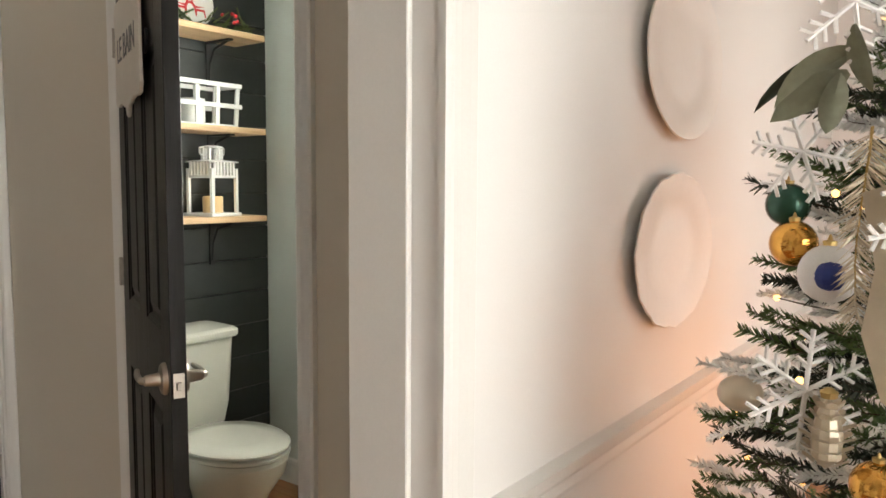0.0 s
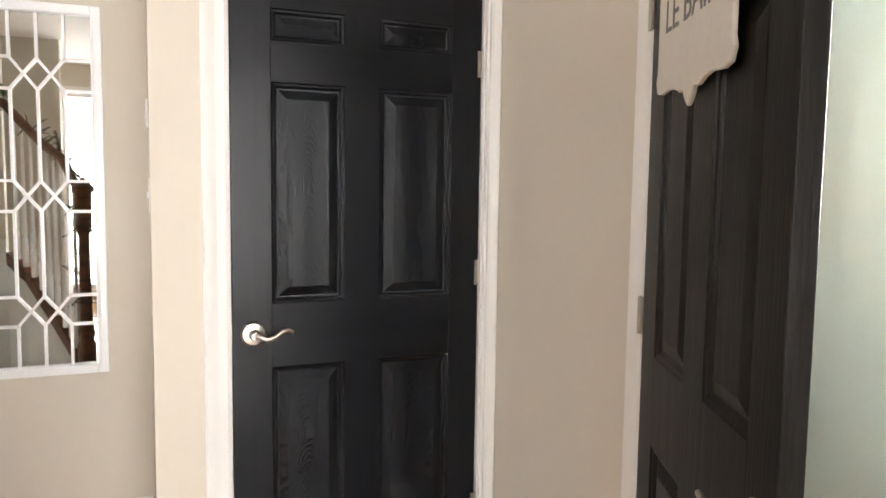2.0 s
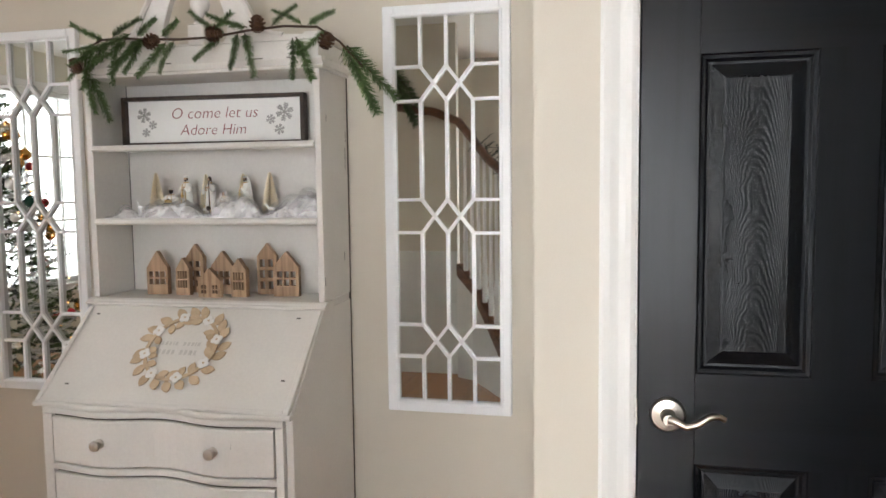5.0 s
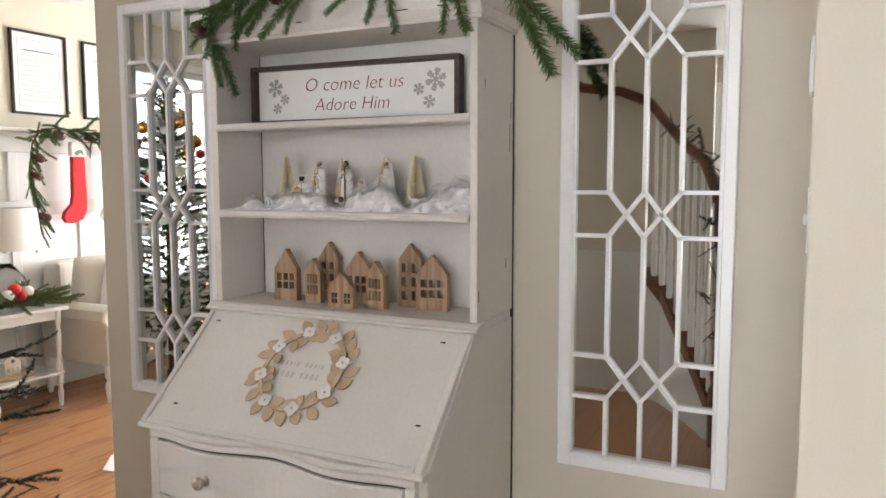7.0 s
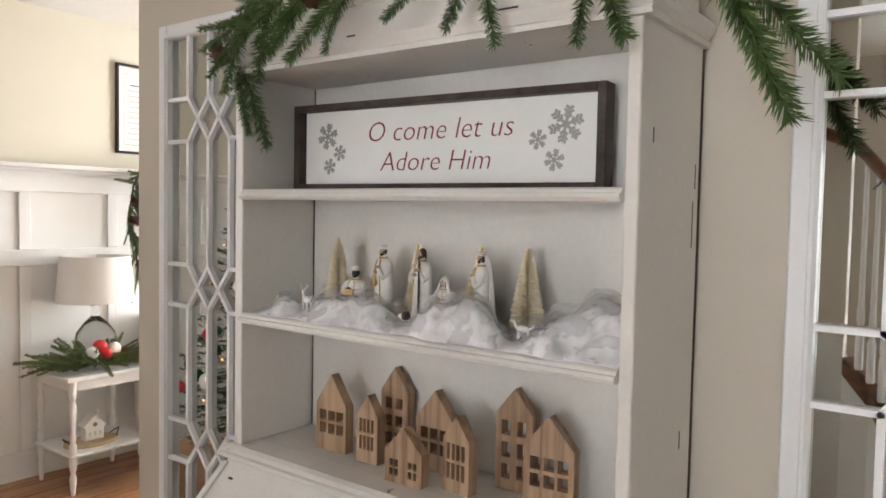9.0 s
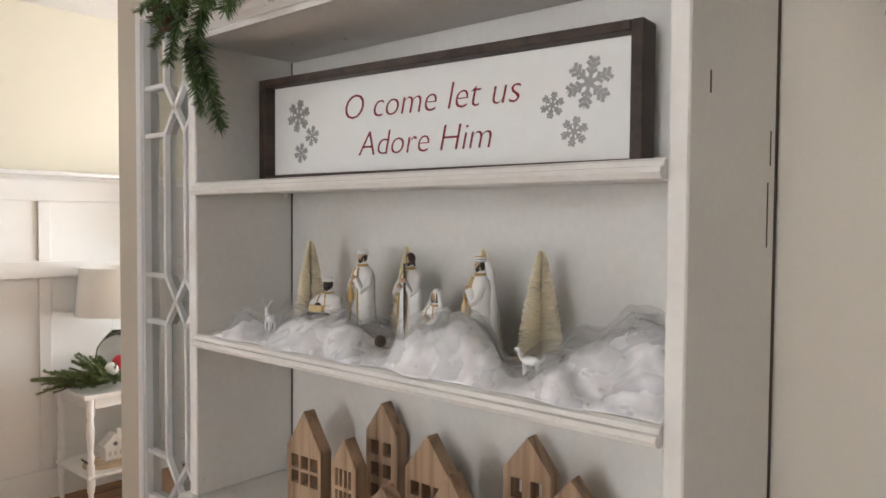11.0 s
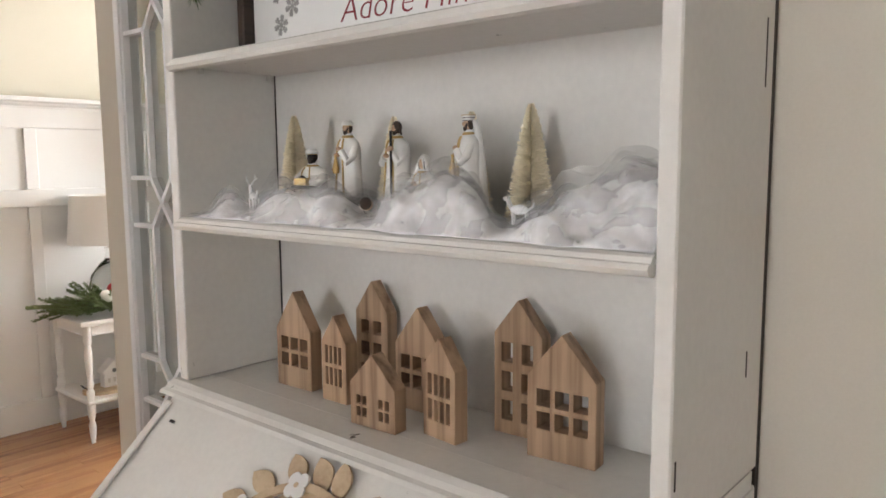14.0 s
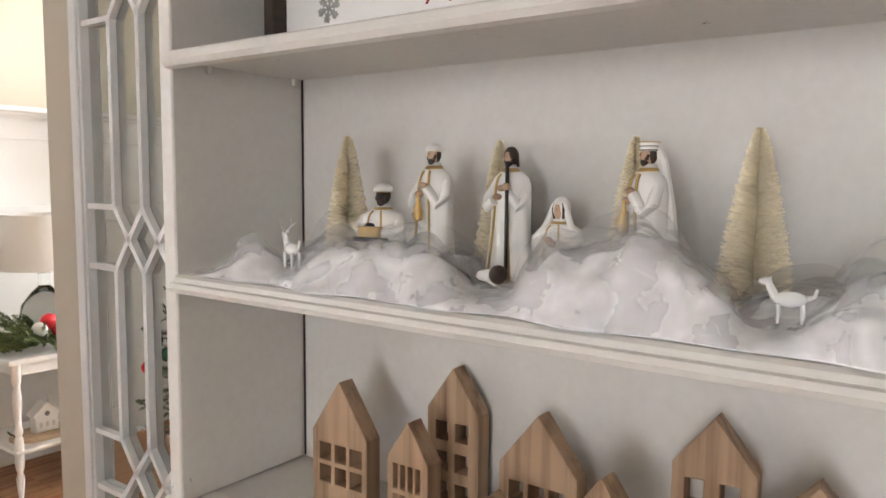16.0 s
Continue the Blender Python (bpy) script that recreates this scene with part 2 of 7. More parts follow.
M_SHADE = mat("white_lampshade_fabric", (0.86, 0.85, 0.82), 0.8, vary=0.02, grain=400, bump=0.2)
M_STOCK = mat("red_knit", (0.50, 0.012, 0.02), 0.8, vary=0.12, scale=20, grain=200, bump=0.5)
M_REDBALL = mat("red_glitter_ball", (0.55, 0.02, 0.03), 0.3, 0.2, vary=0.15, grain=500, bump=0.3)
M_WHITEBALL = mat("white_glitter_ball", (0.78, 0.77, 0.75), 0.4, vary=0.08, grain=500, bump=0.4)
M_GOLDBALL = mat("gold_mercury_glass", (0.80, 0.42, 0.10), 0.12, 0.9, vary=0.2, scale=12, grain=60, bump=0.0)
M_GREENBALL = mat("dark_green_glass_ball", (0.03, 0.10, 0.07), 0.1, 0.4, vary=0.2, bump=0.0)
M_BLUE = mat("navy_print", (0.02, 0.04, 0.22), 0.5, vary=0.1)
M_CHAMP = mat("champagne_satin_ribbon", (0.62, 0.53, 0.40), 0.3, 0.3, vary=0.08, scale=8)
M_LEAF = mat("sage_green_magnolia_leaf", (0.045, 0.065, 0.045), 0.5, vary=0.2, scale=9)
M_LEAFP = mat("pale_sage_leaf", (0.30, 0.31, 0.22), 0.5, vary=0.2, scale=9)
M_PAPER = mat("white_print_paper", (0.82, 0.82, 0.80), 0.7, vary=0.015)
M_INK = mat("grey_ink", (0.16, 0.16, 0.17), 0.6, vary=0.1)
M_BLACKFR = mat("black_picture_frame", (0.02, 0.019, 0.018), 0.35, vary=0.15)
M_IRON = mat("black_iron", (0.015, 0.015, 0.016), 0.5, vary=0.2)
M_STAMP = mat("faint_grey_stamp", (0.58, 0.555, 0.52), 0.5, vary=0.05)
M_CANDLE = mat("ivory_wax", (0.75, 0.55, 0.30), 0.5, vary=0.05)
M_CARPET = mat("white_stair_paint", (0.66, 0.66, 0.63), 0.5, vary=0.05, scale=6)
M_RUG = mat("white_hide", (0.78, 0.77, 0.74), 0.9, vary=0.06, scale=8, grain=300, bump=0.5)
M_CREAMSIGN = mat("cream_enamel_sign", (0.66, 0.62, 0.55), 0.45, vary=0.06, scale=10)
M_TILE = mat("dark_wood_bath_floor", (0.10, 0.045, 0.028), 0.3, vary=0.25, scale=8)
M_GLASS = glass("clear_glass")
M_MILK = mat("iridescent_clear_resin", (0.80, 0.80, 0.79), 0.15, vary=0.04, coat=0.6)
M_FLAME = glow("warm_led_flame", (1.0, 0.62, 0.22), 14)
M_BULB = glow("warm_fairy_light", (1.0, 0.55, 0.20), 5)
M_OUT = glow("overcast_outdoors", (0.93, 0.96, 1.0), 2.6)
M_MIRROR = bpy.data.materials.new("mirror_glass")
M_MIRROR.use_nodes = True
_b = M_MIRROR.node_tree.nodes["Principled BSDF"]
_b.inputs["Base Color"].default_value = (0.58, 0.59, 0.565, 1)
_b.inputs["Metallic"].default_value = 1.0
_b.inputs["Roughness"].default_value = 0.015


def arched_grain(name, base, mid, half):
    """Moulded door skin: nested pointed arches of grain on each of two columns of panels."""
    m = bpy.data.materials.new(name)
    m.use_nodes = True
    n, l = m.node_tree.nodes, m.node_tree.links
    b = n["Principled BSDF"]
    b.inputs["Base Color"].default_value = (*base, 1)
    b.inputs["Roughness"].default_value = 0.27
    tc = n.new("ShaderNodeTexCoord")
    sep = n.new("ShaderNodeSeparateXYZ")
    l.new(tc.outputs["Object"], sep.inputs[0])

    def op(kind, a, c):
        q = n.new("ShaderNodeMath")
        q.operation = kind
        for i, v in enumerate((a, c)):
            if isinstance(v, (int, float)):
                q.inputs[i].default_value = v
            elif v is not None:
                l.new(v, q.inputs[i])
        return q.outputs[0]
    noise = n.new("ShaderNodeTexNoise")
    noise.inputs["Scale"].default_value = 9
    noise.inputs["Detail"].default_value = 3
    l.new(tc.outputs["Object"], noise.inputs["Vector"])
    u = op("SUBTRACT", op("ABSOLUTE", op("SUBTRACT", sep.outputs[0], mid), None), half)
    u = op("ADD", u, op("MULTIPLY", op("SUBTRACT", noise.outputs["Fac"], 0.5), 0.03))
    lift = op("MULTIPLY", op("MULTIPLY", u, u), 65.0)
    h = op("ADD", sep.outputs[2], lift)
    h = op("ADD", h, op("MULTIPLY", noise.outputs["Fac"], 0.16))
    wave = op("SINE", op("MULTIPLY", h, 230.0), None)
    wave = op("MULTIPLY", wave, op("ADD", noise.outputs["Fac"], 0.1))
    fine = n.new("ShaderNodeTexNoise")
    fine.inputs["Scale"].default_value = 160
    l.new(tc.outputs["Object"], fine.inputs["Vector"])
    bp = n.new("ShaderNodeBump")
    bp.inputs["Strength"].default_value = 0.32
    bp.inputs["Distance"].default_value = 0.0007
    l.new(op("ADD", wave, op("MULTIPLY", fine.outputs["Fac"], 0.2)), bp.inputs["Height"])
    l.new(bp.outputs[0], b.inputs["Normal"])
    return m


M_BLACKP = arched_grain("black_moulded_panel_paint", (0.0052, 0.0064, 0.0085), 0.43, 0.184)
for _m in (M_BLACK, M_BLACKH, M_BLACKP):
    _m.node_tree.nodes["Principled BSDF"].inputs["Specular IOR Level"].default_value = 0.24
M_BATHDOOR.node_tree.nodes["Principled BSDF"].inputs["Specular IOR Level"].default_value = 0.24


# ---- mesh helpers ----
def tobject(name, bm, material, parent=None, label="", smooth=False):
    me = bpy.data.meshes.new(name)
    bm.normal_update()
    bm.to_mesh(me)
    bm.free()
    for m in (material if isinstance(material, (list, tuple)) else [material]):
        me.materials.append(m)
    if smooth:
        me.shade_smooth()
        me.set_sharp_from_angle(angle=radians(38))
    ob = new(name, me)
    if parent is not None:
        ob.parent = parent
    if label:
        ob["label"] = label
    return ob


def part(name, bm, material, parent, label="", smooth=False):
    return tobject(name, bm, material, parent, label, smooth)


def share(name, me, parent, m):
    ob = new(name, me)
    ob.parent = parent
    ob.matrix_local = m
    return ob


def empty(name, m=None, label="", category="", group="", kind=""):
    ob = new(name)
    ob.empty_display_size = 0.05
    if m is not None:
        ob.matrix_world = m
    return tagged(ob, label, category, group, kind)


def box(x0, x1, y0, y1, z0, z1, bevel=0.0, bm=None, seg=1):
    bm = bm or bmesh.new()
    vs = [bm.verts.new((x, y, z)) for x in (min(x0, x1), max(x0, x1)) for y in (min(y0, y1), max(y0, y1)) for z in (min(z0, z1), max(z0, z1))]
    fs = [bm.faces.new([vs[i] for i in q]) for q in ((0, 1, 3, 2), (4, 6, 7, 5), (0, 4, 5, 1), (2, 3, 7, 6), (0, 2, 6, 4), (1, 5, 7, 3))]
    if bevel > 0:
        es = list({e for f in fs for e in f.edges})
        bmesh.ops.bevel(bm, geom=es, offset=bevel, segments=seg, affect="EDGES", profile=0.6)
    return bm


def extrude_poly(pts, plane, d0, d1, bm=None, bevel=0.0, slot=0):
    """A flat outline (list of pairs), in the plane 'yz' (depth x), 'xz' (depth y) or 'xy' (depth z), given thickness."""
    bm = bm or bmesh.new()

    def put(u, v, d):
        return {"yz": (d, u, v), "xz": (u, d, v), "xy": (u, v, d)}[plane]
    a = [bm.verts.new(put(u, v, d0)) for u, v in pts]
    b = [bm.verts.new(put(u, v, d1)) for u, v in pts]
    k = len(pts)
    fs = [bm.faces.new(a), bm.faces.new(list(reversed(b)))]
    for i in range(k):
        j = (i + 1) % k
        fs.append(bm.faces.new((a[j], a[i], b[i], b[j])))
    for f in fs:
        f.material_index = slot
    bmesh.ops.recalc_face_normals(bm, faces=fs)
    if bevel > 0:
        rim = [e for e in {e for f in fs[:2] for e in f.edges}]
        bmesh.ops.bevel(bm, geom=rim, offset=bevel, segments=1, affect="EDGES")
    return bm


def lathe(profile, seg=20, center=(0, 0, 0), bm=None, sx=1.0, sy=1.0, slot=0, axis="z"):
    """A turned body: profile is a list of (radius, height)."""
    bm = bm or bmesh.new()
    rings = []
    for r, h in profile:
        ring = []
        for i in range(seg):
            a = 2 * math.pi * i / seg
            u, v = r * math.cos(a) * sx, r * math.sin(a) * sy
            p = {"z": (u, v, h), "x": (h, u, v), "y": (u, h, v)}[axis]
            ring.append(bm.verts.new((center[0] + p[0], center[1] + p[1], center[2] + p[2])))
        rings.append(ring)
    fs = []
    for a, b in zip(rings, rings[1:]):
        for i in range(seg):
            j = (i + 1) % seg
            fs.append(bm.faces.new((a[i], a[j], b[j], b[i])))
    fs.append(bm.faces.new(list(reversed(rings[0]))))
    fs.append(bm.faces.new(rings[-1]))
    for f in fs:
        f.material_index = slot
    bmesh.ops.recalc_face_normals(bm, faces=fs)
    return bm


def ball(center, r, bm=None, seg=14, sz=1.0, sx=1.0, sy=1.0, slot=0):
    prof = [(max(1e-4, r * math.sin(math.pi * i / (seg // 2 + 2))), -r * sz * math.cos(math.pi * i / (seg // 2 + 2))) for i in range(seg // 2 + 3)]
    return lathe(prof, seg, center, bm, sx, sy, slot)


def tube(points, r, seg=8, bm=None, r1=None, slot=0):
    """A round bar along points, tapering from r to r1."""
    bm = bm or bmesh.new()
    pts = [Vector(p) for p in points]
    r1 = r if r1 is None else r1
    rings, n = [], len(pts)
    for i, p in enumerate(pts):
        d = (pts[min(i + 1, n - 1)] - pts[max(i - 1, 0)]).normalized()
        u = d.orthogonal().normalized() if i == 0 else (u - d * u.dot(d)).normalized()
        v = d.cross(u)
        rr = r + (r1 - r) * i / max(1, n - 1)
        rings.append([bm.verts.new(p + (u * math.cos(2 * math.pi * k / seg) + v * math.sin(2 * math.pi * k / seg)) * rr) for k in range(seg)])
    fs = []
    for a, b in zip(rings, rings[1:]):
        for k in range(seg):
            j = (k + 1) % seg
            fs.append(bm.faces.new((a[k], a[j], b[j], b[k])))
    fs += [bm.faces.new(list(reversed(rings[0]))), bm.faces.new(rings[-1])]
    for f in fs:
        f.material_index = slot
    bmesh.ops.recalc_face_normals(bm, faces=fs)
    return bm


def sweep(profile, path, closed=False, bm=None):
    """A moulding: profile points (out, along depth) carried along a flat path given as points with mitre frames (p, out, depth)."""
    bm = bm or bmesh.new()
    rings = [[bm.verts.new(Vector(p) + Vector(o) * a + Vector(d) * b) for a, b in profile] for p, o, d in path]
    k = len(profile)
    seq = list(zip(rings, rings[1:])) + ([(rings[-1], rings[0])] if closed else [])
    for a, b in seq:
        for i in range(k):
            j = (i + 1) % k
            bm.faces.new((a[i], a[j], b[j], b[i]))
    if not closed:
        bm.faces.new(rings[0])
        bm.faces.new(list(reversed(rings[-1])))
    bmesh.ops.recalc_face_normals(bm, faces=bm.faces[:])
    return bm


CASING = [(0.0, 0.0), (0.0, 0.012), (0.008, 0.016), (0.018, 0.013), (0.030, 0.014), (0.046, 0.019), (0.058, 0.021), (0.065, 0.016), (0.065, 0.0)]
BASEB = [(0.0, 0.0), (0.016, 0.0), (0.016, 0.085), (0.012, 0.095), (0.010, 0.108), (0.004, 0.115), (0.0, 0.115)]


def casing_leg(name, p0, p1, out, depth, m=M_TRIM, width=0.065, parent=None):
    k = width / 0.065
    bm = sweep([(a * k, b) for a, b in CASING], [(p0, out, depth), (p1, out, depth)])
    ob = tobject(name, bm, m, parent)
    if parent is None:
        tagged(ob, kind="structure", label="white painted moulded wood trim")
    return ob


def baseboard(p0, p1, out):
    ob = tobject("baseboard", sweep(BASEB, [(p0, out, (0, 0, 1)), (p1, out, (0, 0, 1))]), M_TRIM)
    return tagged(ob, "white painted wood baseboard along the wall", "baseboard", kind="structure")


def wall(name, x0, x1, y0, y1, z0=0.0, z1=2.74, m=M_GREIGE, label="greige painted plaster wall"):
    return tagged(tobject(name, box(x0, x1, y0, y1, z0, z1), m), label, "wall", kind="structure")


def pieces(name, boxes_, m, label="greige painted plaster wall"):
    bm = bmesh.new()
    for b in boxes_:
        box(*b, bm=bm)
    return tagged(tobject(name, bm, m), label, "wall", kind="structure")


# ---- needles ----
def sprig_mesh(name, length, n, nl, width=0.0016, droop=0.25, spread=0.9, mats=(None, None), seed=1, flat=0.5):
    """A twig along +x that bends down, with n thin needles."""
    rng = random.Random(seed)
    vs, fs, mi = [], [], []
    ts = [i / 7 for i in range(8)]
    path = [Vector((length * t, 0.03 * length * math.sin(4 * t + seed), -droop * length * t * t)) for t in ts]
    for i, p in enumerate(path):
        r = 0.0022 * (1 - 0.7 * i / 7)
        for a in range(4):
            vs.append(p + Vector((0, r * math.cos(a * math.pi / 2), r * math.sin(a * math.pi / 2))))
    for i in range(7):
        for a in range(4):
            b = (a + 1) % 4
            fs.append((i * 4 + a, i * 4 + b, i * 4 + 4 + b, i * 4 + 4 + a))
            mi.append(1)
    for k in range(n):
        t = 0.04 + 0.96 * (k + rng.random()) / n
        f = t * 7
        i = min(6, int(f))
        p = path[i].lerp(path[i + 1], f - i)
        d = (path[i + 1] - path[i]).normalized()
        a = rng.uniform(0, 2 * math.pi)
        side = Vector((0, math.cos(a), flat * math.sin(a) + 0.12))
        out = (d * rng.uniform(0.55, 0.95) + side.normalized() * spread * rng.uniform(0.7, 1.1)).normalized()
        l = nl * rng.uniform(0.7, 1.1) * (1.0 - 0.35 * t)
        w = out.cross(Vector((rng.uniform(-1, 1), rng.uniform(-1, 1), rng.uniform(-1, 1)))).normalized() * width * 0.5
        o = len(vs)
        vs += [p - w, p + w, p + out * l * 0.7 + w * 0.8, p + out * l, p + out * l * 0.7 - w * 0.8]
        fs.append((o, o + 1, o + 2, o + 3, o + 4))
        mi.append(0)
    me = bpy.data.meshes.new(name)
    me.from_pydata([tuple(v) for v in vs], [], fs)
    for m in mats:
        me.materials.append(m)
    me.polygons.foreach_set("material_index", mi)
    me.update()
    return me


def joined_sprigs(name, mesh_list, poses):
    """One mesh out of many placed twigs."""
    V, F, MI, off = [], [], [], 0
    data = []
    mats = []
    for me in mesh_list:
        for m in me.materials:
            if m not in mats:
                mats.append(m)
    for me in mesh_list:
        own = [mats.index(m) for m in me.materials]
        co = np.empty(len(me.vertices) * 3)
        me.vertices.foreach_get("co", co)
        data.append((co.reshape(-1, 3), [tuple(p.vertices) for p in me.polygons], [own[p.material_index] for p in me.polygons]))
    for i, m in enumerate(poses):
        co, fs, mi = data[i % len(data)]
        a = np.array(m)
        V.append(co @ a[:3, :3].T + a[:3, 3])
        F += [tuple(v + off for v in f) for f in fs]
        MI += mi
        off += len(co)
    me = bpy.data.meshes.new(name)
    me.from_pydata(np.concatenate(V).tolist(), [], F)
    for m in mats:
        me.materials.append(m)
    me.polygons.foreach_set("material_index", MI)
    me.update()
    return me


def aim(p, direction, twist=0.0, s=1.0):
    d = Vector(direction).normalized()
    q = d.to_track_quat("X", "Z")
    return Matrix.LocRotScale(Vector(p), q, Vector((s, s, s))) @ Matrix.Rotation(twist, 4, "X")


def cone_bm(r=0.018, h=0.045, bm=None, at=(0, 0, 0)):
    """A pine cone: a core with rows of proud scales."""
    bm = bm or bmesh.new()
    core = [(0.004, -h * 0.5), (r * 0.7, -h * 0.35), (r * 0.75, 0), (r * 0.5, h * 0.3), (0.002, h * 0.5)]
    lathe(core, 10, at, bm)
    for row in range(6):
        z = -h * 0.42 + h * 0.82 * row / 5
        rr = r * (0.75 + 0.35 * math.sin(math.pi * (row + 1) / 7)) * (1.0 if row < 4 else 0.7)
        for k in range(8):
            a = 2 * math.pi * (k + 0.5 * (row % 2)) / 8
            c, s = math.cos(a), math.sin(a)
            w = r * 0.3
            pts = [(c * r * 0.5 - s * w, s * r * 0.5 + c * w, z - 0.002), (c * r * 0.5 + s * w, s * r * 0.5 - c * w, z - 0.002),
                   (c * rr * 1.15 + s * w * 0.8, s * rr * 1.15 - c * w * 0.8, z + h * 0.07), (c * rr * 1.22, s * rr * 1.22, z + h * 0.09), (c * rr * 1.15 - s * w * 0.8, s * rr * 1.15 + c * w * 0.8, z + h * 0.07)]
            bm.faces.new([bm.verts.new((p[0] + at[0], p[1] + at[1], p[2] + at[2])) for p in pts])
    return bm

# ---- structure ----
H = 2.74
floor = tagged(tobject("floor", box(-8.0, 2.2, -4.58, 4.1, -0.12, -0.008), M_GAP), "honey oak strip floor with a satin shine", "floor", kind="structure")
tagged(tobject("ceiling", box(-8.15, 2.35, -4.72, 4.25, H, H + 0.12), M_CEIL), "flat white painted ceiling", "ceiling", kind="structure")

wall("wall_mirror", -4.24, -4.12, -2.18, 0.28)
wall("wall_closet_return", -4.24, -3.25, 0.28, 0.40)
pieces("wall_closet_front", [(-3.37, -3.25, 0.40, 0.497, 0, H), (-3.37, -3.25, 1.383, 1.43, 0, H), (-3.37, -3.25, 0.497, 1.383, 2.095, H)], M_GREIGE)
wall("wall_closet_back", -4.24, -4.12, 0.40, 1.55)
pieces("wall_bath_front", [(-4.12, -2.388, 1.43, 1.50, 0, H), (-1.532, -0.905, 1.43, 1.50, 0, H), (-2.388, -1.532, 1.43, 1.50, 2.10, H)], M_GREIGE)
pieces("wall_bath_front_inside", [(-2.97, -2.388, 1.50, 1.55, 0, H), (-1.532, -0.905, 1.50, 1.55, 0, H), (-2.388, -1.532, 1.50, 1.55, 2.10, H)], M_BATH, "pale grey-green painted plaster wall")
accent = wall("wall_bath_accent", -2.97, -2.864, 1.55, 2.42, m=M_GAP, label="charcoal shiplap accent wall behind the toilet")
pieces("wall_bath_north", [(-2.97, -2.175, 2.42, 2.54, 0, H), (-1.42, -0.905, 2.42, 2.54, 0, H), (-2.175, -1.42, 2.42, 2.54, 0, 1.27), (-2.175, -1.42, 2.42, 2.54, 2.12, H)], M_BATH, "pale grey-green painted plaster wall")
wall("wall_hall_side", -0.905, -0.842, 0.96, 4.1)
wall("wall_dining_side", -0.842, -0.730, 0.96, 4.1, m=M_DINING, label="warm white painted dining room wall")
pieces("wall_dining_north", [(-0.905, 0.1, 4.1, 4.22, 0, H), (1.7, 2.32, 4.1, 4.22, 0, H), (0.1, 1.7, 4.1, 4.22, 0, 0.7), (0.1, 1.7, 4.1, 4.22, 2.3, H)], M_DINING, "warm white painted dining room wall")
pieces("wall_entry_east", [(2.2, 2.32, -4.58, -0.62, 0, H), (2.2, 2.32, 1.40, 4.1, 0, H), (2.2, 2.32, -0.62, 1.40, 0, 0.15), (2.2, 2.32, -0.62, 1.40, 2.42, H)], M_GREIGE)
M_LIVING = mat("cream_wall_paint", (0.70, 0.665, 0.56), 0.6, vary=0.025, scale=1.2, grain=260, bump=0.06)
pieces("wall_living_south", [(-8.0, -1.85, -4.70, -4.58, 0, H), (-0.15, 2.32, -4.70, -4.58, 0, H), (-1.85, -0.15, -4.70, -4.58, 0, 0.62), (-1.85, -0.15, -4.70, -4.58, 2.4, H)], M_LIVING, "cream painted living room wall")
pieces("wall_living_west", [(-8.12, -8.0, -4.70, -3.85, 0, H), (-8.12, -8.0, -1.95, 0.1, 0, H), (-8.12, -8.0, -3.85, -1.95, 0, 0.7), (-8.12, -8.0, -3.85, -1.95, 2.32, H)], M_LIVING, "cream painted living room wall")
wall("wall_living_north", -8.0, -4.24, 0.0, 0.1, m=M_LIVING, label="cream painted living room wall")

# shiplap boards
_ship = bpy.data.meshes.new("shiplap_board")
_bm = box(0, 0.014, 1.552, 2.418, 0, 0.148, 0.002)
_bm.to_mesh(_ship)
_bm.free()
_ship.materials.append(M_ACCENT)
for i in range(18):
    share("board", _ship, accent, Matrix.Translation((-2.864, 0, 0.012 + 0.1515 * i)))


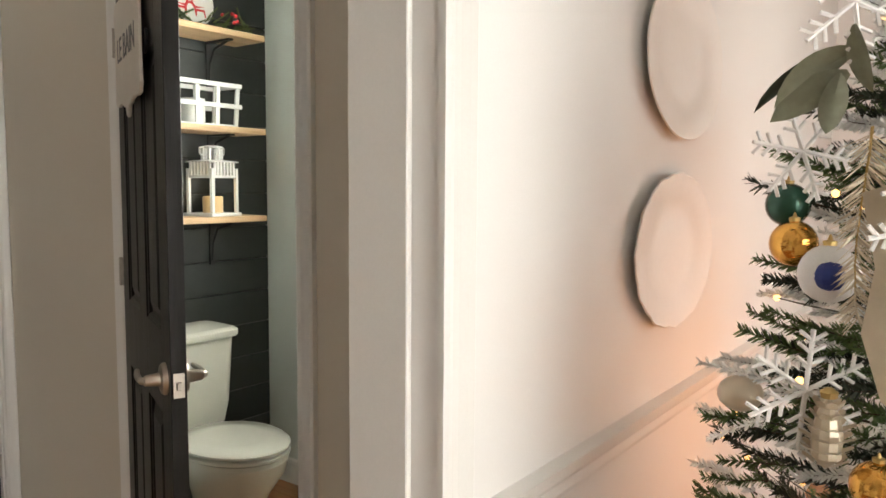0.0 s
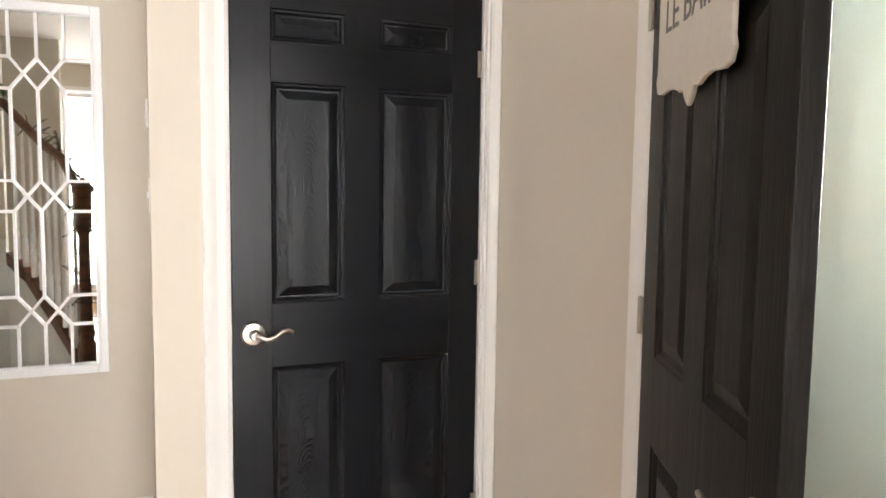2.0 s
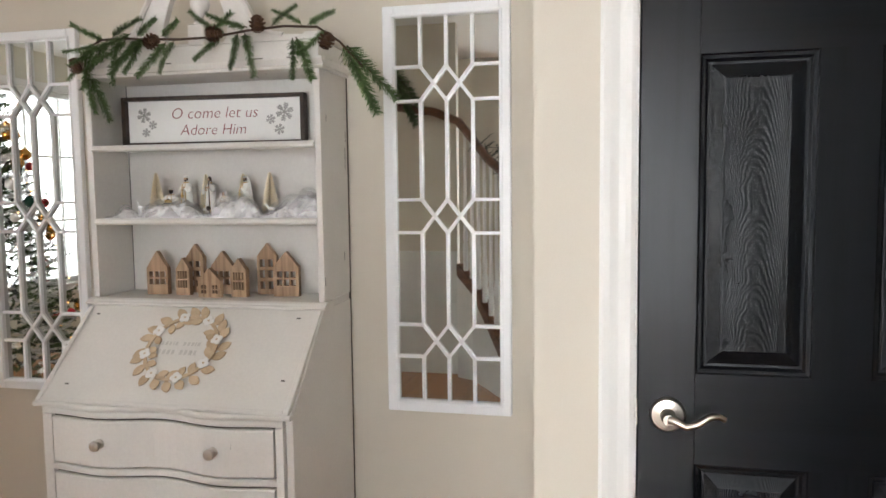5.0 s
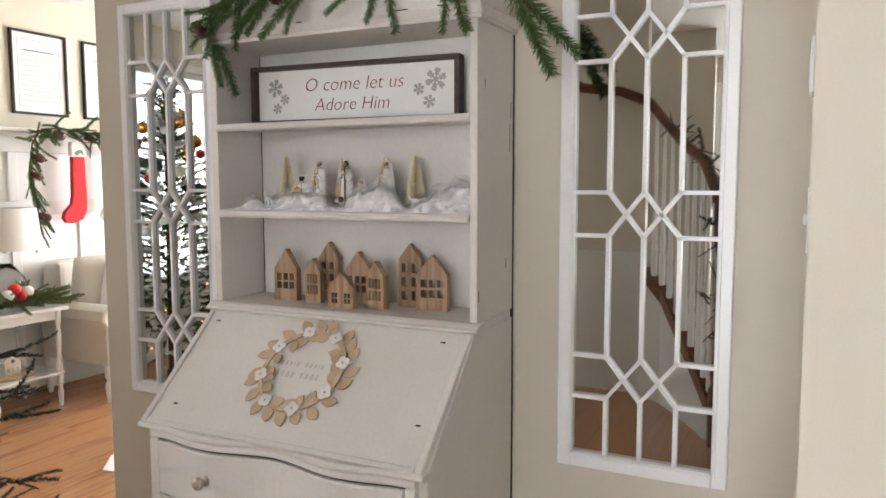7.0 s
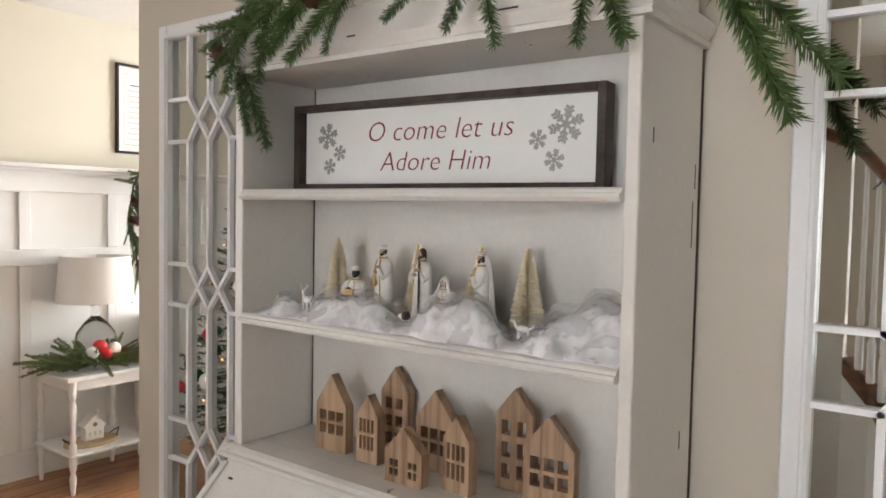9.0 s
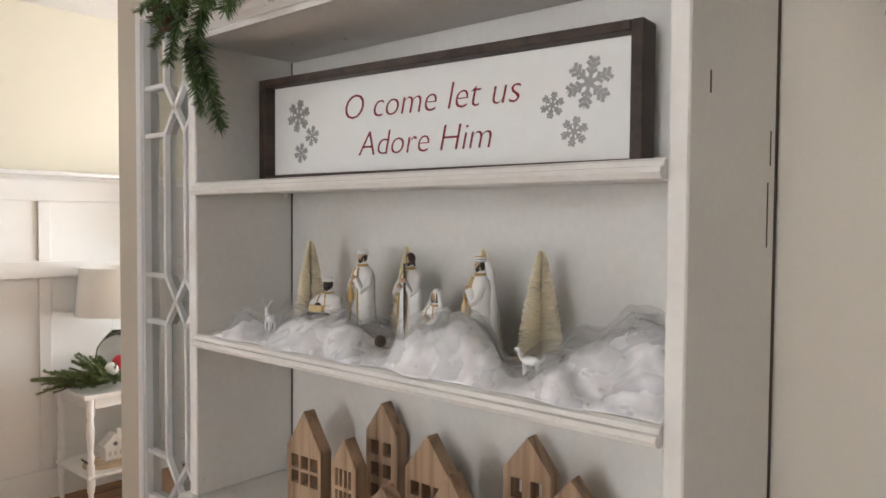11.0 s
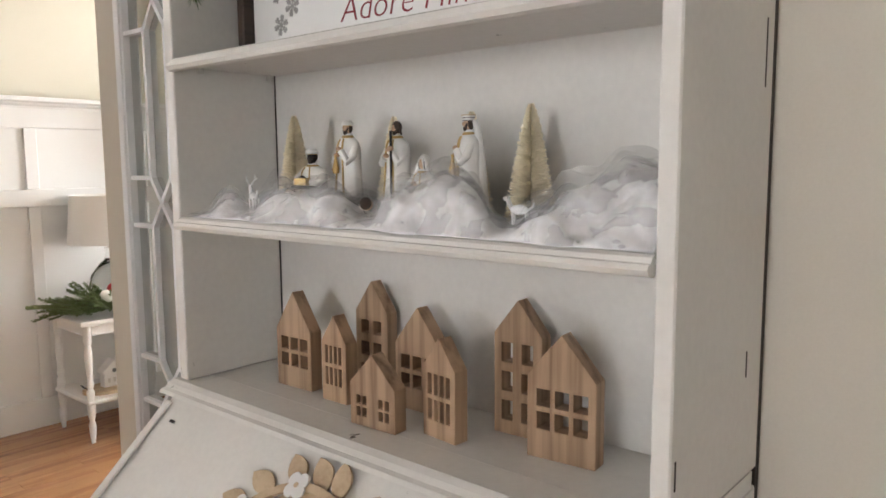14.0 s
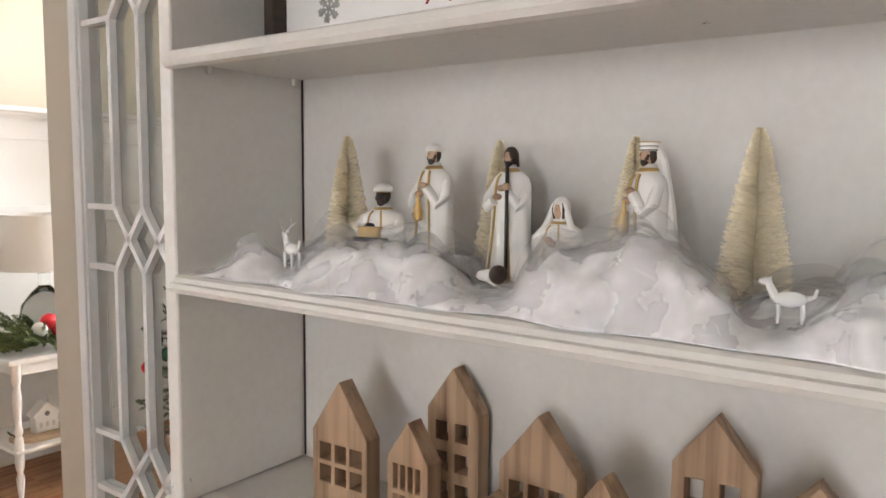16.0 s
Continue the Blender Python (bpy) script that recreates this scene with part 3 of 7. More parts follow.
def window(name, axis, at, lo, hi, z0, z1, inward, bars=2, rows=2):
    """Window unit: frame, sill, muntins and glass in the opening, at depth 'at' on the wall's axis."""
    w = empty(name, label="white painted window with divided panes", category="window", kind="structure")

    def bx(a0, a1, d0, d1, c0, c1, bevel=0.003):
        return box(d0, d1, a0, a1, c0, c1, bevel) if axis == "x" else box(a0, a1, d0, d1, c0, c1, bevel)
    t = 0.05
    part("window_frame", bx(lo, lo + t, at - 0.05, at + 0.05, z0, z1), M_WHITE, w)
    part("window_frame", bx(hi - t, hi, at - 0.05, at + 0.05, z0, z1), M_WHITE, w)
    part("window_frame", bx(lo + t, hi - t, at - 0.05, at + 0.05, z0, z0 + t), M_WHITE, w)
    part("window_frame", bx(lo + t, hi - t, at - 0.05, at + 0.05, z1 - t, z1), M_WHITE, w)
    for i in range(1, bars + 1):
        c = lo + (hi - lo) * i / (bars + 1)
        part("muntin", bx(c - 0.011, c + 0.011, at - 0.015, at + 0.015, z0 + t, z1 - t), M_WHITE, w)
    for i in range(1, rows + 1):
        c = z0 + (z1 - z0) * i / (rows + 1)
        part("muntin", bx(lo + t, hi - t, at - 0.012, at + 0.012, c - 0.011, c + 0.011), M_WHITE, w)
    g = part("pane", bx(lo + t, hi - t, at - 0.002, at + 0.002, z0 + t, z1 - t, 0), M_GLASS, w)
    g.visible_shadow = False
    f = 0.06 * inward
    s0 = {"x": at + (0.062 if inward > 0 else -0.062)}.get("x")
    face = at + inward * 0.0635
    for a0, a1, c0, c1 in ((lo - 0.068, lo, z0 - 0.0, z1 + 0.068), (hi, hi + 0.068, z0 - 0.0, z1 + 0.068), (lo, hi, z1, z1 + 0.068)):
        part("window_casing", bx(a0, a1, face, face + inward * 0.018, c0, c1), M_WHITE, w)
    part("window_sill", bx(lo - 0.085, hi + 0.085, face, face + inward * 0.045, z0 - 0.028, z0, 0.006), M_WHITE, w)
    part("window_apron", bx(lo - 0.068, hi + 0.068, face, face + inward * 0.016, z0 - 0.088, z0 - 0.029), M_WHITE, w)
    return w


window("window_1", "y", -4.6435, -1.85, -0.15, 0.62, 2.4, 1, 3, 2)
window("window_2", "x", 2.2635, -0.62, 1.40, 0.15, 2.42, -1, 2, 2)
window("window_3", "x", -8.0635, -3.85, -1.95, 0.7, 2.32, 1, 3, 1)
window("window_4", "y", 4.1635, 0.1, 1.7, 0.7, 2.3, -1, 3, 1)
window("window_5", "y", 2.4835, -2.175, -1.42, 1.27, 2.12, -1, 0, 1)
for b in ((-4.5, 2.5, -6.6, -6.5, -0.5, 4.5), (4.6, 4.7, -3.0, 3.5, -0.5, 4.5), (-10.4, -10.3, -6, 1, -0.5, 4.5), (-1.6, 3.5, 6.4, 6.5, -0.5, 4.5)):
    tagged(tobject("backdrop", box(*b), M_OUT), "bright overcast outdoors beyond the window", "backdrop", kind="structure")

# trim
for y in (0.505, 1.375):
    s = -1 if y < 1 else 1
    if s < 0:
        casing_leg("trim", (-3.25, 0.505, 0.0), (-3.25, 0.505, 2.155), (0, -1, 0), (1, 0, 0), width=0.078)
    else:
        casing_leg("trim", (-3.25, 1.375, 0.0), (-3.25, 1.375, 2.155), (0, 1, 0), (1, 0, 0), width=0.054)
casing_leg("trim", (-3.25, 0.505, 2.09), (-3.25, 1.375, 2.09), (0, 0, 1), (1, 0, 0))
tagged(tobject("door_jamb", box(-3.37, -3.251, 0.497, 0.511, 0, 2.095, 0.002), M_TRIM), "white painted door jamb", "door frame", kind="structure")
tagged(tobject("door_jamb", box(-3.37, -3.251, 1.369, 1.383, 0, 2.095, 0.002), M_TRIM), "white painted door jamb", "door frame", kind="structure")
casing_leg("trim", (-2.372, 1.43, 0.0), (-2.372, 1.43, 2.155), (-1, 0, 0), (0, -1, 0))
casing_leg("trim", (-1.548, 1.43, 0.0), (-1.548, 1.43, 2.155), (1, 0, 0), (0, -1, 0))
casing_leg("trim", (-2.372, 1.43, 2.09), (-1.548, 1.43, 2.09), (0, 0, 1), (0, -1, 0))
tagged(tobject("door_jamb", box(-2.388, -2.368, 1.431, 1.549, 0, 2.1, 0.002), M_TRIM), "white painted door jamb", "door frame", kind="structure")
tagged(tobject("door_jamb", box(-1.552, -1.532, 1.431, 1.549, 0, 2.1, 0.002), M_TRIM), "white painted door jamb", "door frame", kind="structure")
tagged(tobject("opening_jamb", box(-0.903, -0.781, 0.946, 0.959, 0, H, 0.002), M_TRIM), "white painted board lining of the cased opening", "door frame", kind="structure")
casing_leg("trim", (-0.730, 0.956, 0.0), (-0.730, 0.956, H), (0, 1, 0), (1, 0, 0), width=0.078)
CHAIR = [(0, 0), (0.010, 0.0), (0.014, 0.012), (0.012, 0.03), (0.022, 0.045), (0.028, 0.062), (0.030, 0.072), (0.0, 0.078)]
tagged(tobject("trim", sweep(CHAIR, [((-0.730, 1.04, 0.815), (1, 0, 0), (0, 0, 1)), ((-0.730, 4.09, 0.815), (1, 0, 0), (0, 0, 1))]), M_TRIM), "white moulded chair rail along the wall", "trim", kind="structure")
baseboard((-0.730, 1.04, 0), (-0.730, 4.09, 0), (1, 0, 0))
baseboard((-4.12, -2.18, 0), (-4.12, 0.27, 0), (1, 0, 0))
baseboard((-4.24, 0.28, 0), (-3.25, 0.28, 0), (0, -1, 0))
baseboard((-3.25, 0.30, 0), (-3.25, 0.435, 0), (1, 0, 0))
baseboard((-3.19, 1.43, 0), (-2.44, 1.43, 0), (0, -1, 0))
baseboard((-1.48, 1.43, 0), (-0.91, 1.43, 0), (0, -1, 0))
baseboard((-2.84, 2.42, 0), (-0.91, 2.42, 0), (0, -1, 0))

wall("wall_stair", 0.60, 0.72, -4.58, -0.48)

# board-and-batten wainscot of the living room
wain = empty("wainscot", label="white board-and-batten wainscot with a plate ledge", category="wainscot", kind="structure")
part("backing_board", box(-7.99, -1.95, -4.578, -4.57, 0, 1.802), M_WAINSCOT, wain)
part("base_rail", box(-7.99, -1.95, -4.57, -4.55, 0.0, 0.165, 0.003), M_WAINSCOT, wain)
part("middle_rail", box(-7.99, -1.95, -4.57, -4.552, 1.240, 1.335, 0.003), M_WAINSCOT, wain)
part("top_rail", box(-7.99, -1.95, -4.57, -4.550, 1.667, 1.802, 0.003), M_WAINSCOT, wain)
part("ledge", box(-7.99, -1.95, -4.578, -4.470, 1.803, 1.829, 0.005), M_WAINSCOT, wain)
part("ledge_moulding", sweep([(0, 0), (0.0, 0.03), (0.035, 0.03), (0.028, 0.018), (0.012, 0.010), (0.008, 0)], [((-7.99, -4.549, 1.772), (0, 1, 0), (0, 0, 1)), ((-1.95, -4.549, 1.772), (0, 1, 0), (0, 0, 1))]), M_WAINSCOT, wain)
for i in range(11):
    x = -4.82 - 0.525 * (i - 5)
    for z0, z1 in ((0.166, 1.239), (1.336, 1.666)):
        part("batten", box(x - 0.033, x + 0.033, -4.569, -4.553, z0, z1, 0.003), M_WAINSCOT, wain)

# stairs that the tall mirrors look back on: a flared lower flight with a closed white side
stairs = empty("staircase", label="staircase with white side, brown stringer, dark rail and white balusters", category="staircase", kind="structure")
SX0, SX1, SY, RISE, RUN = -0.90, -0.02, -0.62, 0.185, 0.245
for i in range(10):
    y = SY - RUN * i
    part("riser", box(SX0, SX1, y - RUN, y, 0, RISE * (i + 3) - 0.028), M_CARPET, stairs)
    part("tread", box(SX0, SX1 - 0.001, y - RUN, y + 0.025, RISE * (i + 3) - 0.028, RISE * (i + 3), 0.006), M_CARPET, stairs)
# plan line of the open side: x, y, top of the stringer, top of the handrail
FLARE = ((-1.78, -0.17, 0.24, 1.38), (-1.60, -0.27, 0.38, 1.58), (-1.38, -0.40, 0.56, 1.67), (-1.15, -0.55, 0.76, 1.82), (-1.06, -0.69, 0.89, 1.98))


def flare(u):
    """The point at a share u of the open side's line."""
    f = u * (len(FLARE) - 1)
    k = min(len(FLARE) - 2, int(f))
    return [a + (b - a) * (f - k) for a, b in zip(FLARE[k], FLARE[k + 1])]


def flare_band(lo, hi, half):
    """A standing band along the open side, between two heights counted from the stringer's top (None: the floor)."""
    bm = bmesh.new()
    rings = []
    for k, (x, y, z, _) in enumerate(FLARE):
        a, b = FLARE[max(0, k - 1)], FLARE[min(len(FLARE) - 1, k + 1)]
        d = Vector((b[0] - a[0], b[1] - a[1])).normalized()
        n = Vector((-d.y, d.x)) * half
        z0 = 0.0 if lo is None else z + lo
        rings.append([bm.verts.new(p) for p in ((x - n.x, y - n.y, z0), (x + n.x, y + n.y, z0), (x + n.x, y + n.y, z + hi), (x - n.x, y - n.y, z + hi))])
    for a, b in zip(rings, rings[1:]):
        for i in range(4):
            bm.faces.new((a[i], a[(i + 1) % 4], b[(i + 1) % 4], b[i]))
    bm.faces.new(rings[0])
    bm.faces.new(list(reversed(rings[-1])))
    bmesh.ops.recalc_face_normals(bm, faces=bm.faces[:])
    return bm


part("side_wall", flare_band(None, -0.0905, 0.03), M_CARPET, stairs, "white painted side below the stringer")
part("stringer", flare_band(-0.09, 0.0, 0.036), M_STAIRW, stairs, "brown stained stringer")
for i in range(9):
    x, y, z0, zr = flare(0.06 + 0.105 * i)
    z1 = zr - 0.03
    prof = [(0.020, z0), (0.020, z0 + 0.20), (0.013, z0 + 0.22), (0.020, z0 + 0.26), (0.014, z0 + 0.36), (0.011, z1 - 0.05), (0.013, z1)]
    part("baluster", lathe(prof, 8, (x, y, 0)), M_WHITE, stairs, smooth=True)
part("handrail", tube([(x, y, z) for x, y, _, z in FLARE] + [(-1.06, -0.88, 2.06), (-1.06, -1.15, 2.10), (-1.06, -1.32, 2.20), (-1.06, -1.9, 2.62)], 0.034, 10), M_STAIRW, stairs, "dark brown stained handrail", smooth=True)
wall("wall_stair_side", -0.99, -0.905, -3.07, -0.72)
part("side_board", box(-1.0, -0.9905, -3.07, -0.72, 0.0, 0.98, 0.002), M_CARPET, stairs, "white painted board along the stair wall")
NX, NY = -1.85, -0.13
part("newel_post", lathe([(0.06, 0), (0.06, 0.32), (0.045, 0.35), (0.055, 0.40), (0.04, 0.5), (0.035, 1.05), (0.05, 1.12), (0.055, 1.2), (0.055, 1.34), (0.07, 1.36), (0.07, 1.39), (0.03, 1.43), (0.012, 1.45)], 14, (NX, NY, 0)), M_STAIRW, stairs, "dark brown turned newel post", smooth=True)

# ---- doors ----
def panel_door(name, m, W, cols, rows, HT, T, mat_v, mat_h, label, mat_p=None):
    """Six raised panels between stiles and rails; local x across, front towards -y."""
    d = empty(name, m, label, "door", kind="structure")
    part("stile", box(0, cols[0][0], 0, T, 0.008, HT, 0.0015), mat_v, d)
    part("stile", box(cols[1][1], W, 0, T, 0.008, HT, 0.0015), mat_v, d)
    zs = [0.008] + [v for r in rows for v in r] + [HT]
    for i in range(0, len(zs), 2):
        part("rail", box(cols[0][0], cols[1][1], 0, T, zs[i], zs[i + 1]), mat_h, d)
    for z0, z1 in rows:
        part("mullion", box(cols[0][1], cols[1][0], 0, T, z0, z1), mat_v, d)
        for x0, x1 in cols:
            bm = bmesh.new()
            for face in (0, 1):
                steps = [(0.0, 0.0), (0.004, 0.004), (0.011, 0.006), (0.017, 0.0135), (0.023, 0.014), (0.050, 0.004), (0.054, 0.003)]
                rings = []
                for ins, dep in steps:
                    yy = dep if face == 0 else T - dep
                    rings.append([bm.verts.new(p) for p in ((x0 + ins, yy, z0 + ins), (x1 - ins, yy, z0 + ins), (x1 - ins, yy, z1 - ins), (x0 + ins, yy, z1 - ins))])
                for a, b in zip(rings, rings[1:]):
                    for i in range(4):
                        j = (i + 1) % 4
                        bm.faces.new((a[i], a[j], b[j], b[i]))
                bm.faces.new(rings[-1])
            bmesh.ops.recalc_face_normals(bm, faces=bm.faces[:])
            for f in bm.faces:
                c = f.calc_center_median()
                if (f.normal.y > 0) == (c.y < T / 2) and abs(f.normal.y) > 0.01:
                    f.normal_flip()
            part("panel", bm, mat_p or mat_v, d)
    return d


def scroll_lever(door_ob, x, z, side, T, curved=True, direction=1):
    """Lever handle on one face (side -1 front, 1 back)."""
    y = 0 if side < 0 else T
    bm = lathe([(0.040, 0), (0.040, 0.005), (0.035, 0.012), (0.017, 0.015), (0.014, 0.045), (0.012, 0.05)], 22, (0, 0, 0))
    h = part("door_handle", bm, M_NICKEL, door_ob, "brushed nickel lever handle", smooth=True)
    hm = pose(x, y, z, 90 if side < 0 else -90, 0, 0)
    h.matrix_local = hm
    s = direction
    if curved:
        pts = [(0, -0.045, 0), (0.012 * s, -0.05, 0.0), (0.035 * s, -0.052, -0.012), (0.06 * s, -0.052, -0.006), (0.085 * s, -0.05, 0.012), (0.105 * s, -0.048, 0.014), (0.118 * s, -0.044, 0.006)]
    else:
        pts = [(0, -0.048, 0), (0.004 * s, -0.056, 0), (0.03 * s, -0.058, 0), (0.075 * s, -0.056, 0), (0.115 * s, -0.05, 0.0)]
    pts = [(a, b * (-side), c) for a, b, c in pts]
    lv = tobject("lever", tube(pts, 0.0095, 10, r1=0.0065), M_NICKEL, h, smooth=True)
    lv.matrix_local = hm.inverted() @ Matrix.Translation((x, y, z))


def hinge(door_ob, x, y, z):
    bm = box(x - 0.016, x + 0.016, y - 0.002, y + 0.002, z - 0.045, z + 0.045)
    tube([(x, y - 0.004, z - 0.046), (x, y - 0.004, z + 0.046)], 0.0055, 8, bm)
    part("hinge", bm, M_STEEL, door_ob, "dull steel butt hinge")


closet = panel_door("door_1", pose(-3.268, 0.514, 0, 0, 0, 90), 0.852, ((0.126, 0.366), (0.484, 0.744)), ((0.24, 0.842), (1.05, 1.757), (1.885, 1.985)), 2.083, 0.035, M_BLACK, M_BLACKH, "closed black six-panel door with satin paint", M_BLACKP)
scroll_lever(closet, 0.066, 0.955, -1, 0.035, True)
for z in (0.27, 1.13, 1.86):
    hinge(closet, 0.852, -0.006, z)
part("strike_plate", box(-0.004, 0.0, 0.004, 0.03, 0.925, 0.985), M_NICKEL, closet)

bdoor = panel_door("door_2", pose(-2.352, 1.398, 0, 0, 0, -23.0), 0.79, ((0.115, 0.335), (0.455, 0.675)), ((0.24, 0.842), (1.05, 1.757), (1.885, 1.985)), 2.083, 0.038, M_BATHDOOR, M_BATHDOOR, "open dark six-panel bathroom door, ajar into the hall")
scroll_lever(bdoor, 0.727, 0.94, -1, 0.038, False, -1)
scroll_lever(bdoor, 0.727, 0.94, 1, 0.038, False, -1)
part("latch_plate", box(0.7895, 0.7925, 0.006, 0.032, 0.905, 0.965, 0.0005), M_NICKEL, bdoor, "nickel latch plate")
part("latch_bolt", box(0.7925, 0.801, 0.012, 0.025, 0.925, 0.945, 0.002), M_NICKEL, bdoor)
for z in (0.27, 1.13, 1.86):
    hinge(bdoor, -0.002, -0.004, z)


def text_mesh(name, body, size, m, parent, place, extrude=0.0006, shear=0.0, width=None, thin=0.0):
    c = bpy.data.curves.new(name, "FONT")
    c.body, c.size, c.extrude, c.shear = body, size, extrude, shear
    c.align_x, c.align_y, c.resolution_u = "CENTER", "CENTER", 3
    c.offset = thin
    tmp = bpy.data.objects.new(name, c)
    scene.collection.objects.link(tmp)
    bpy.context.view_layer.update()
    me = bpy.data.meshes.new_from_object(tmp.evaluated_get(bpy.context.evaluated_depsgraph_get()))
    bpy.data.objects.remove(tmp)
    me.materials.clear()
    me.materials.append(m)
    k = 1.0
    if width:
        xs = [v.co.x for v in me.vertices]
        k = width / (max(xs) - min(xs))
    bm = bmesh.new()
    bm.from_mesh(me)
    bmesh.ops.remove_doubles(bm, verts=bm.verts[:], dist=1e-6)
    todo = set(bm.faces)
    while todo:
        stack, group = [todo.pop()], []
        while stack:
            f = stack.pop()
            group.append(f)
            for e in f.edges:
                for g in e.link_faces:
                    if g in todo:
                        todo.discard(g)
                        stack.append(g)
        one = bmesh.new()
        made = {}
        for f in group:
            for v in f.verts:
                if v not in made:
                    made[v] = one.verts.new(v.co)
            one.faces.new([made[v] for v in f.verts])
        ob = part("letter", one, m, parent)
        ob.matrix_local = place @ Matrix.Diagonal((k, 1 if not width else min(1.35, max(0.8, k)), 1, 1))
    bm.free()


# enamel sign on the open door
sgn_out = [(-0.23, 0.32), (-0.20, 0.335), (-0.1, 0.33), (0.0, 0.36), (0.1, 0.33), (0.20, 0.335), (0.23, 0.32), (0.235, 0.29), (0.225, 0.27), (0.225, 0.08), (0.235, 0.06), (0.22, 0.035), (0.19, 0.03), (0.13, 0.035), (0.09, 0.03), (0.06, 0.02), (0.035, 0.022), (0.018, 0.0), (0.0, -0.012), (-0.018, 0.0), (-0.035, 0.022), (-0.06, 0.02), (-0.09, 0.03), (-0.13, 0.035), (-0.19, 0.03), (-0.22, 0.035), (-0.235, 0.06), (-0.225, 0.08), (-0.225, 0.27), (-0.235, 0.29)]
bath_sign = tobject("bathroom_sign", extrude_poly(sgn_out, "xz", -0.030, -0.020, bevel=0.002), M_CREAMSIGN)
tagged(bath_sign, "cream enamel plaque with dark letters, hung on the open door", "sign")
bath_sign.matrix_world = pose(-2.352, 1.398, 0, 0, 0, -23.0) @ Matrix.Translation((0.360, 0.008, 1.612))
text_mesh("lettering", "LE BAIN", 0.11, M_INK, bath_sign, pose(0, -0.0305, 0.185, 90, 0, 0), width=0.33)
_bm = tube([(-0.2, -0.012, 0.30), (0.0, -0.012, 0.38), (0.2, -0.012, 0.30)], 0.003, 6)
part("ribbon", _bm, M_IRON, bath_sign, "black hanging ribbon")
part("ribbon_loop", extrude_poly([(0.225, 0.13), (0.26, 0.16), (0.25, 0.19), (0.23, 0.18)], "xz", -0.016, -0.01), M_IRON, bath_sign)

# ---- secretary desk ----
YL, YR, XB = -1.360, -0.477, -4.100
desk = empty("secretary_desk", label="distressed white secretary desk with open shelves and slant front", category="desk")
side_low = [(XB, 0.10), (-3.575, 0.10), (-3.575, 0.795), (-3.842, 1.074), (XB, 1.074)]
for y0, y1 in ((YL, YL + 0.024), (YR - 0.024, YR)):
    part("side_panel", extrude_poly(side_low, "xz", y0, y1, bevel=0.002), M_DESK, desk)
part("back_panel", box(XB, XB + 0.012, YL + 0.025, YR - 0.025, 0.10, 1.06), M_DESKIN, desk)
part("bottom_board", box(XB + 0.013, -3.585, YL + 0.025, YR - 0.025, 0.10, 0.12), M_DESKIN, desk)
part("writing_board", box(XB + 0.013, -3.58, YL + 0.025, YR - 0.025, 0.765, 0.785), M_DESKIN, desk)
_dw = YR - YL


def serp(y):
    u = (y - YL) / _dw
    return -3.552 - 0.020 * math.cos(4 * math.pi * u) * max(0.0, math.sin(math.pi * min(1.0, max(0.0, u)))) ** 0.5


def serp_slab(y0, y1, z0, z1, depth, push=0.0, n=28, crown=0.0):
    """A drawer front that follows the serpentine line."""
    bm = bmesh.new()
    ys = [y0 + (y1 - y0) * i / n for i in range(n + 1)]
    fr = [[(serp(y) + push - 0.004, z0), (serp(y) + push, z0 + 0.005), (serp(y) + push, z1 - 0.005), (serp(y) + push - 0.004, z1), (serp(y) + push - depth, z1), (serp(y) + push - depth, z0)] for y in ys]
    rings = [[bm.verts.new((x, y, z)) for x, z in r] for y, r in zip(ys, fr)]
    for a, b in zip(rings, rings[1:]):
        for i in range(6):
            j = (i + 1) % 6
            bm.faces.new((a[i], a[j], b[j], b[i]))
    bm.faces.new(rings[0])
    bm.faces.new(list(reversed(rings[-1])))
    bmesh.ops.recalc_face_normals(bm, faces=bm.faces[:])
    return bm


part("drawer_gap_board", serp_slab(YL + 0.026, YR - 0.026, 0.125, 0.763, 0.02, -0.016), M_GAP, desk)
for z in (0.770, 0.585, 0.365, 0.125):
    part("drawer_rail", serp_slab(YL + 0.0255, YR - 0.0255, z - 0.010, z + 0.012, 0.03, 0.0015), M_DESK, desk)
for y0 in (YL + 0.0255, YR - 0.0505):
    part("corner_post", serp_slab(y0, y0 + 0.025, 0.136, 0.759, 0.03, 0.001, 3), M_DESK, desk)
for z0, z1 in ((0.603, 0.753), (0.383, 0.568), (0.143, 0.348)):
    dr = part("drawer", serp_slab(YL + 0.0565, YR - 0.0565, z0, z1, 0.016, 0.004), M_DESK, desk)
    for y in (-1.115, -0.722):
        zc = (z0 + z1) / 2 + 0.004
        bm = lathe([(0.016, 0), (0.016, 0.003), (0.008, 0.006), (0.007, 0.014), (0.014, 0.018), (0.018, 0.024), (0.016, 0.031), (0.009, 0.035), (0.004, 0.036)], 12, (serp(y) + 0.004, y, zc), axis="x")
        tobject("knob", bm, M_NICKEL, dr, "faceted glass and nickel knob")
for y0, y1 in ((YL, YL + 0.13), (YR - 0.13, YR)):
    c = [(y0, 0.0), (y0 + 0.05, 0.0), (y0 + 0.07, 0.05), (y1, 0.095), (y1, 0.114), (y0, 0.114)] if y0 == YL else [(y1, 0.0), (y1 - 0.05, 0.0), (y1 - 0.07, 0.05), (y0, 0.095), (y0, 0.114), (y1, 0.114)]
    part("bracket_foot", extrude_poly(c, "yz", -3.60, -3.565, bevel=0.002), M_DESK, desk)
    part("bracket_foot", box(XB, XB + 0.05, y0, y0 + 0.13, 0, 0.099), M_DESK, desk)
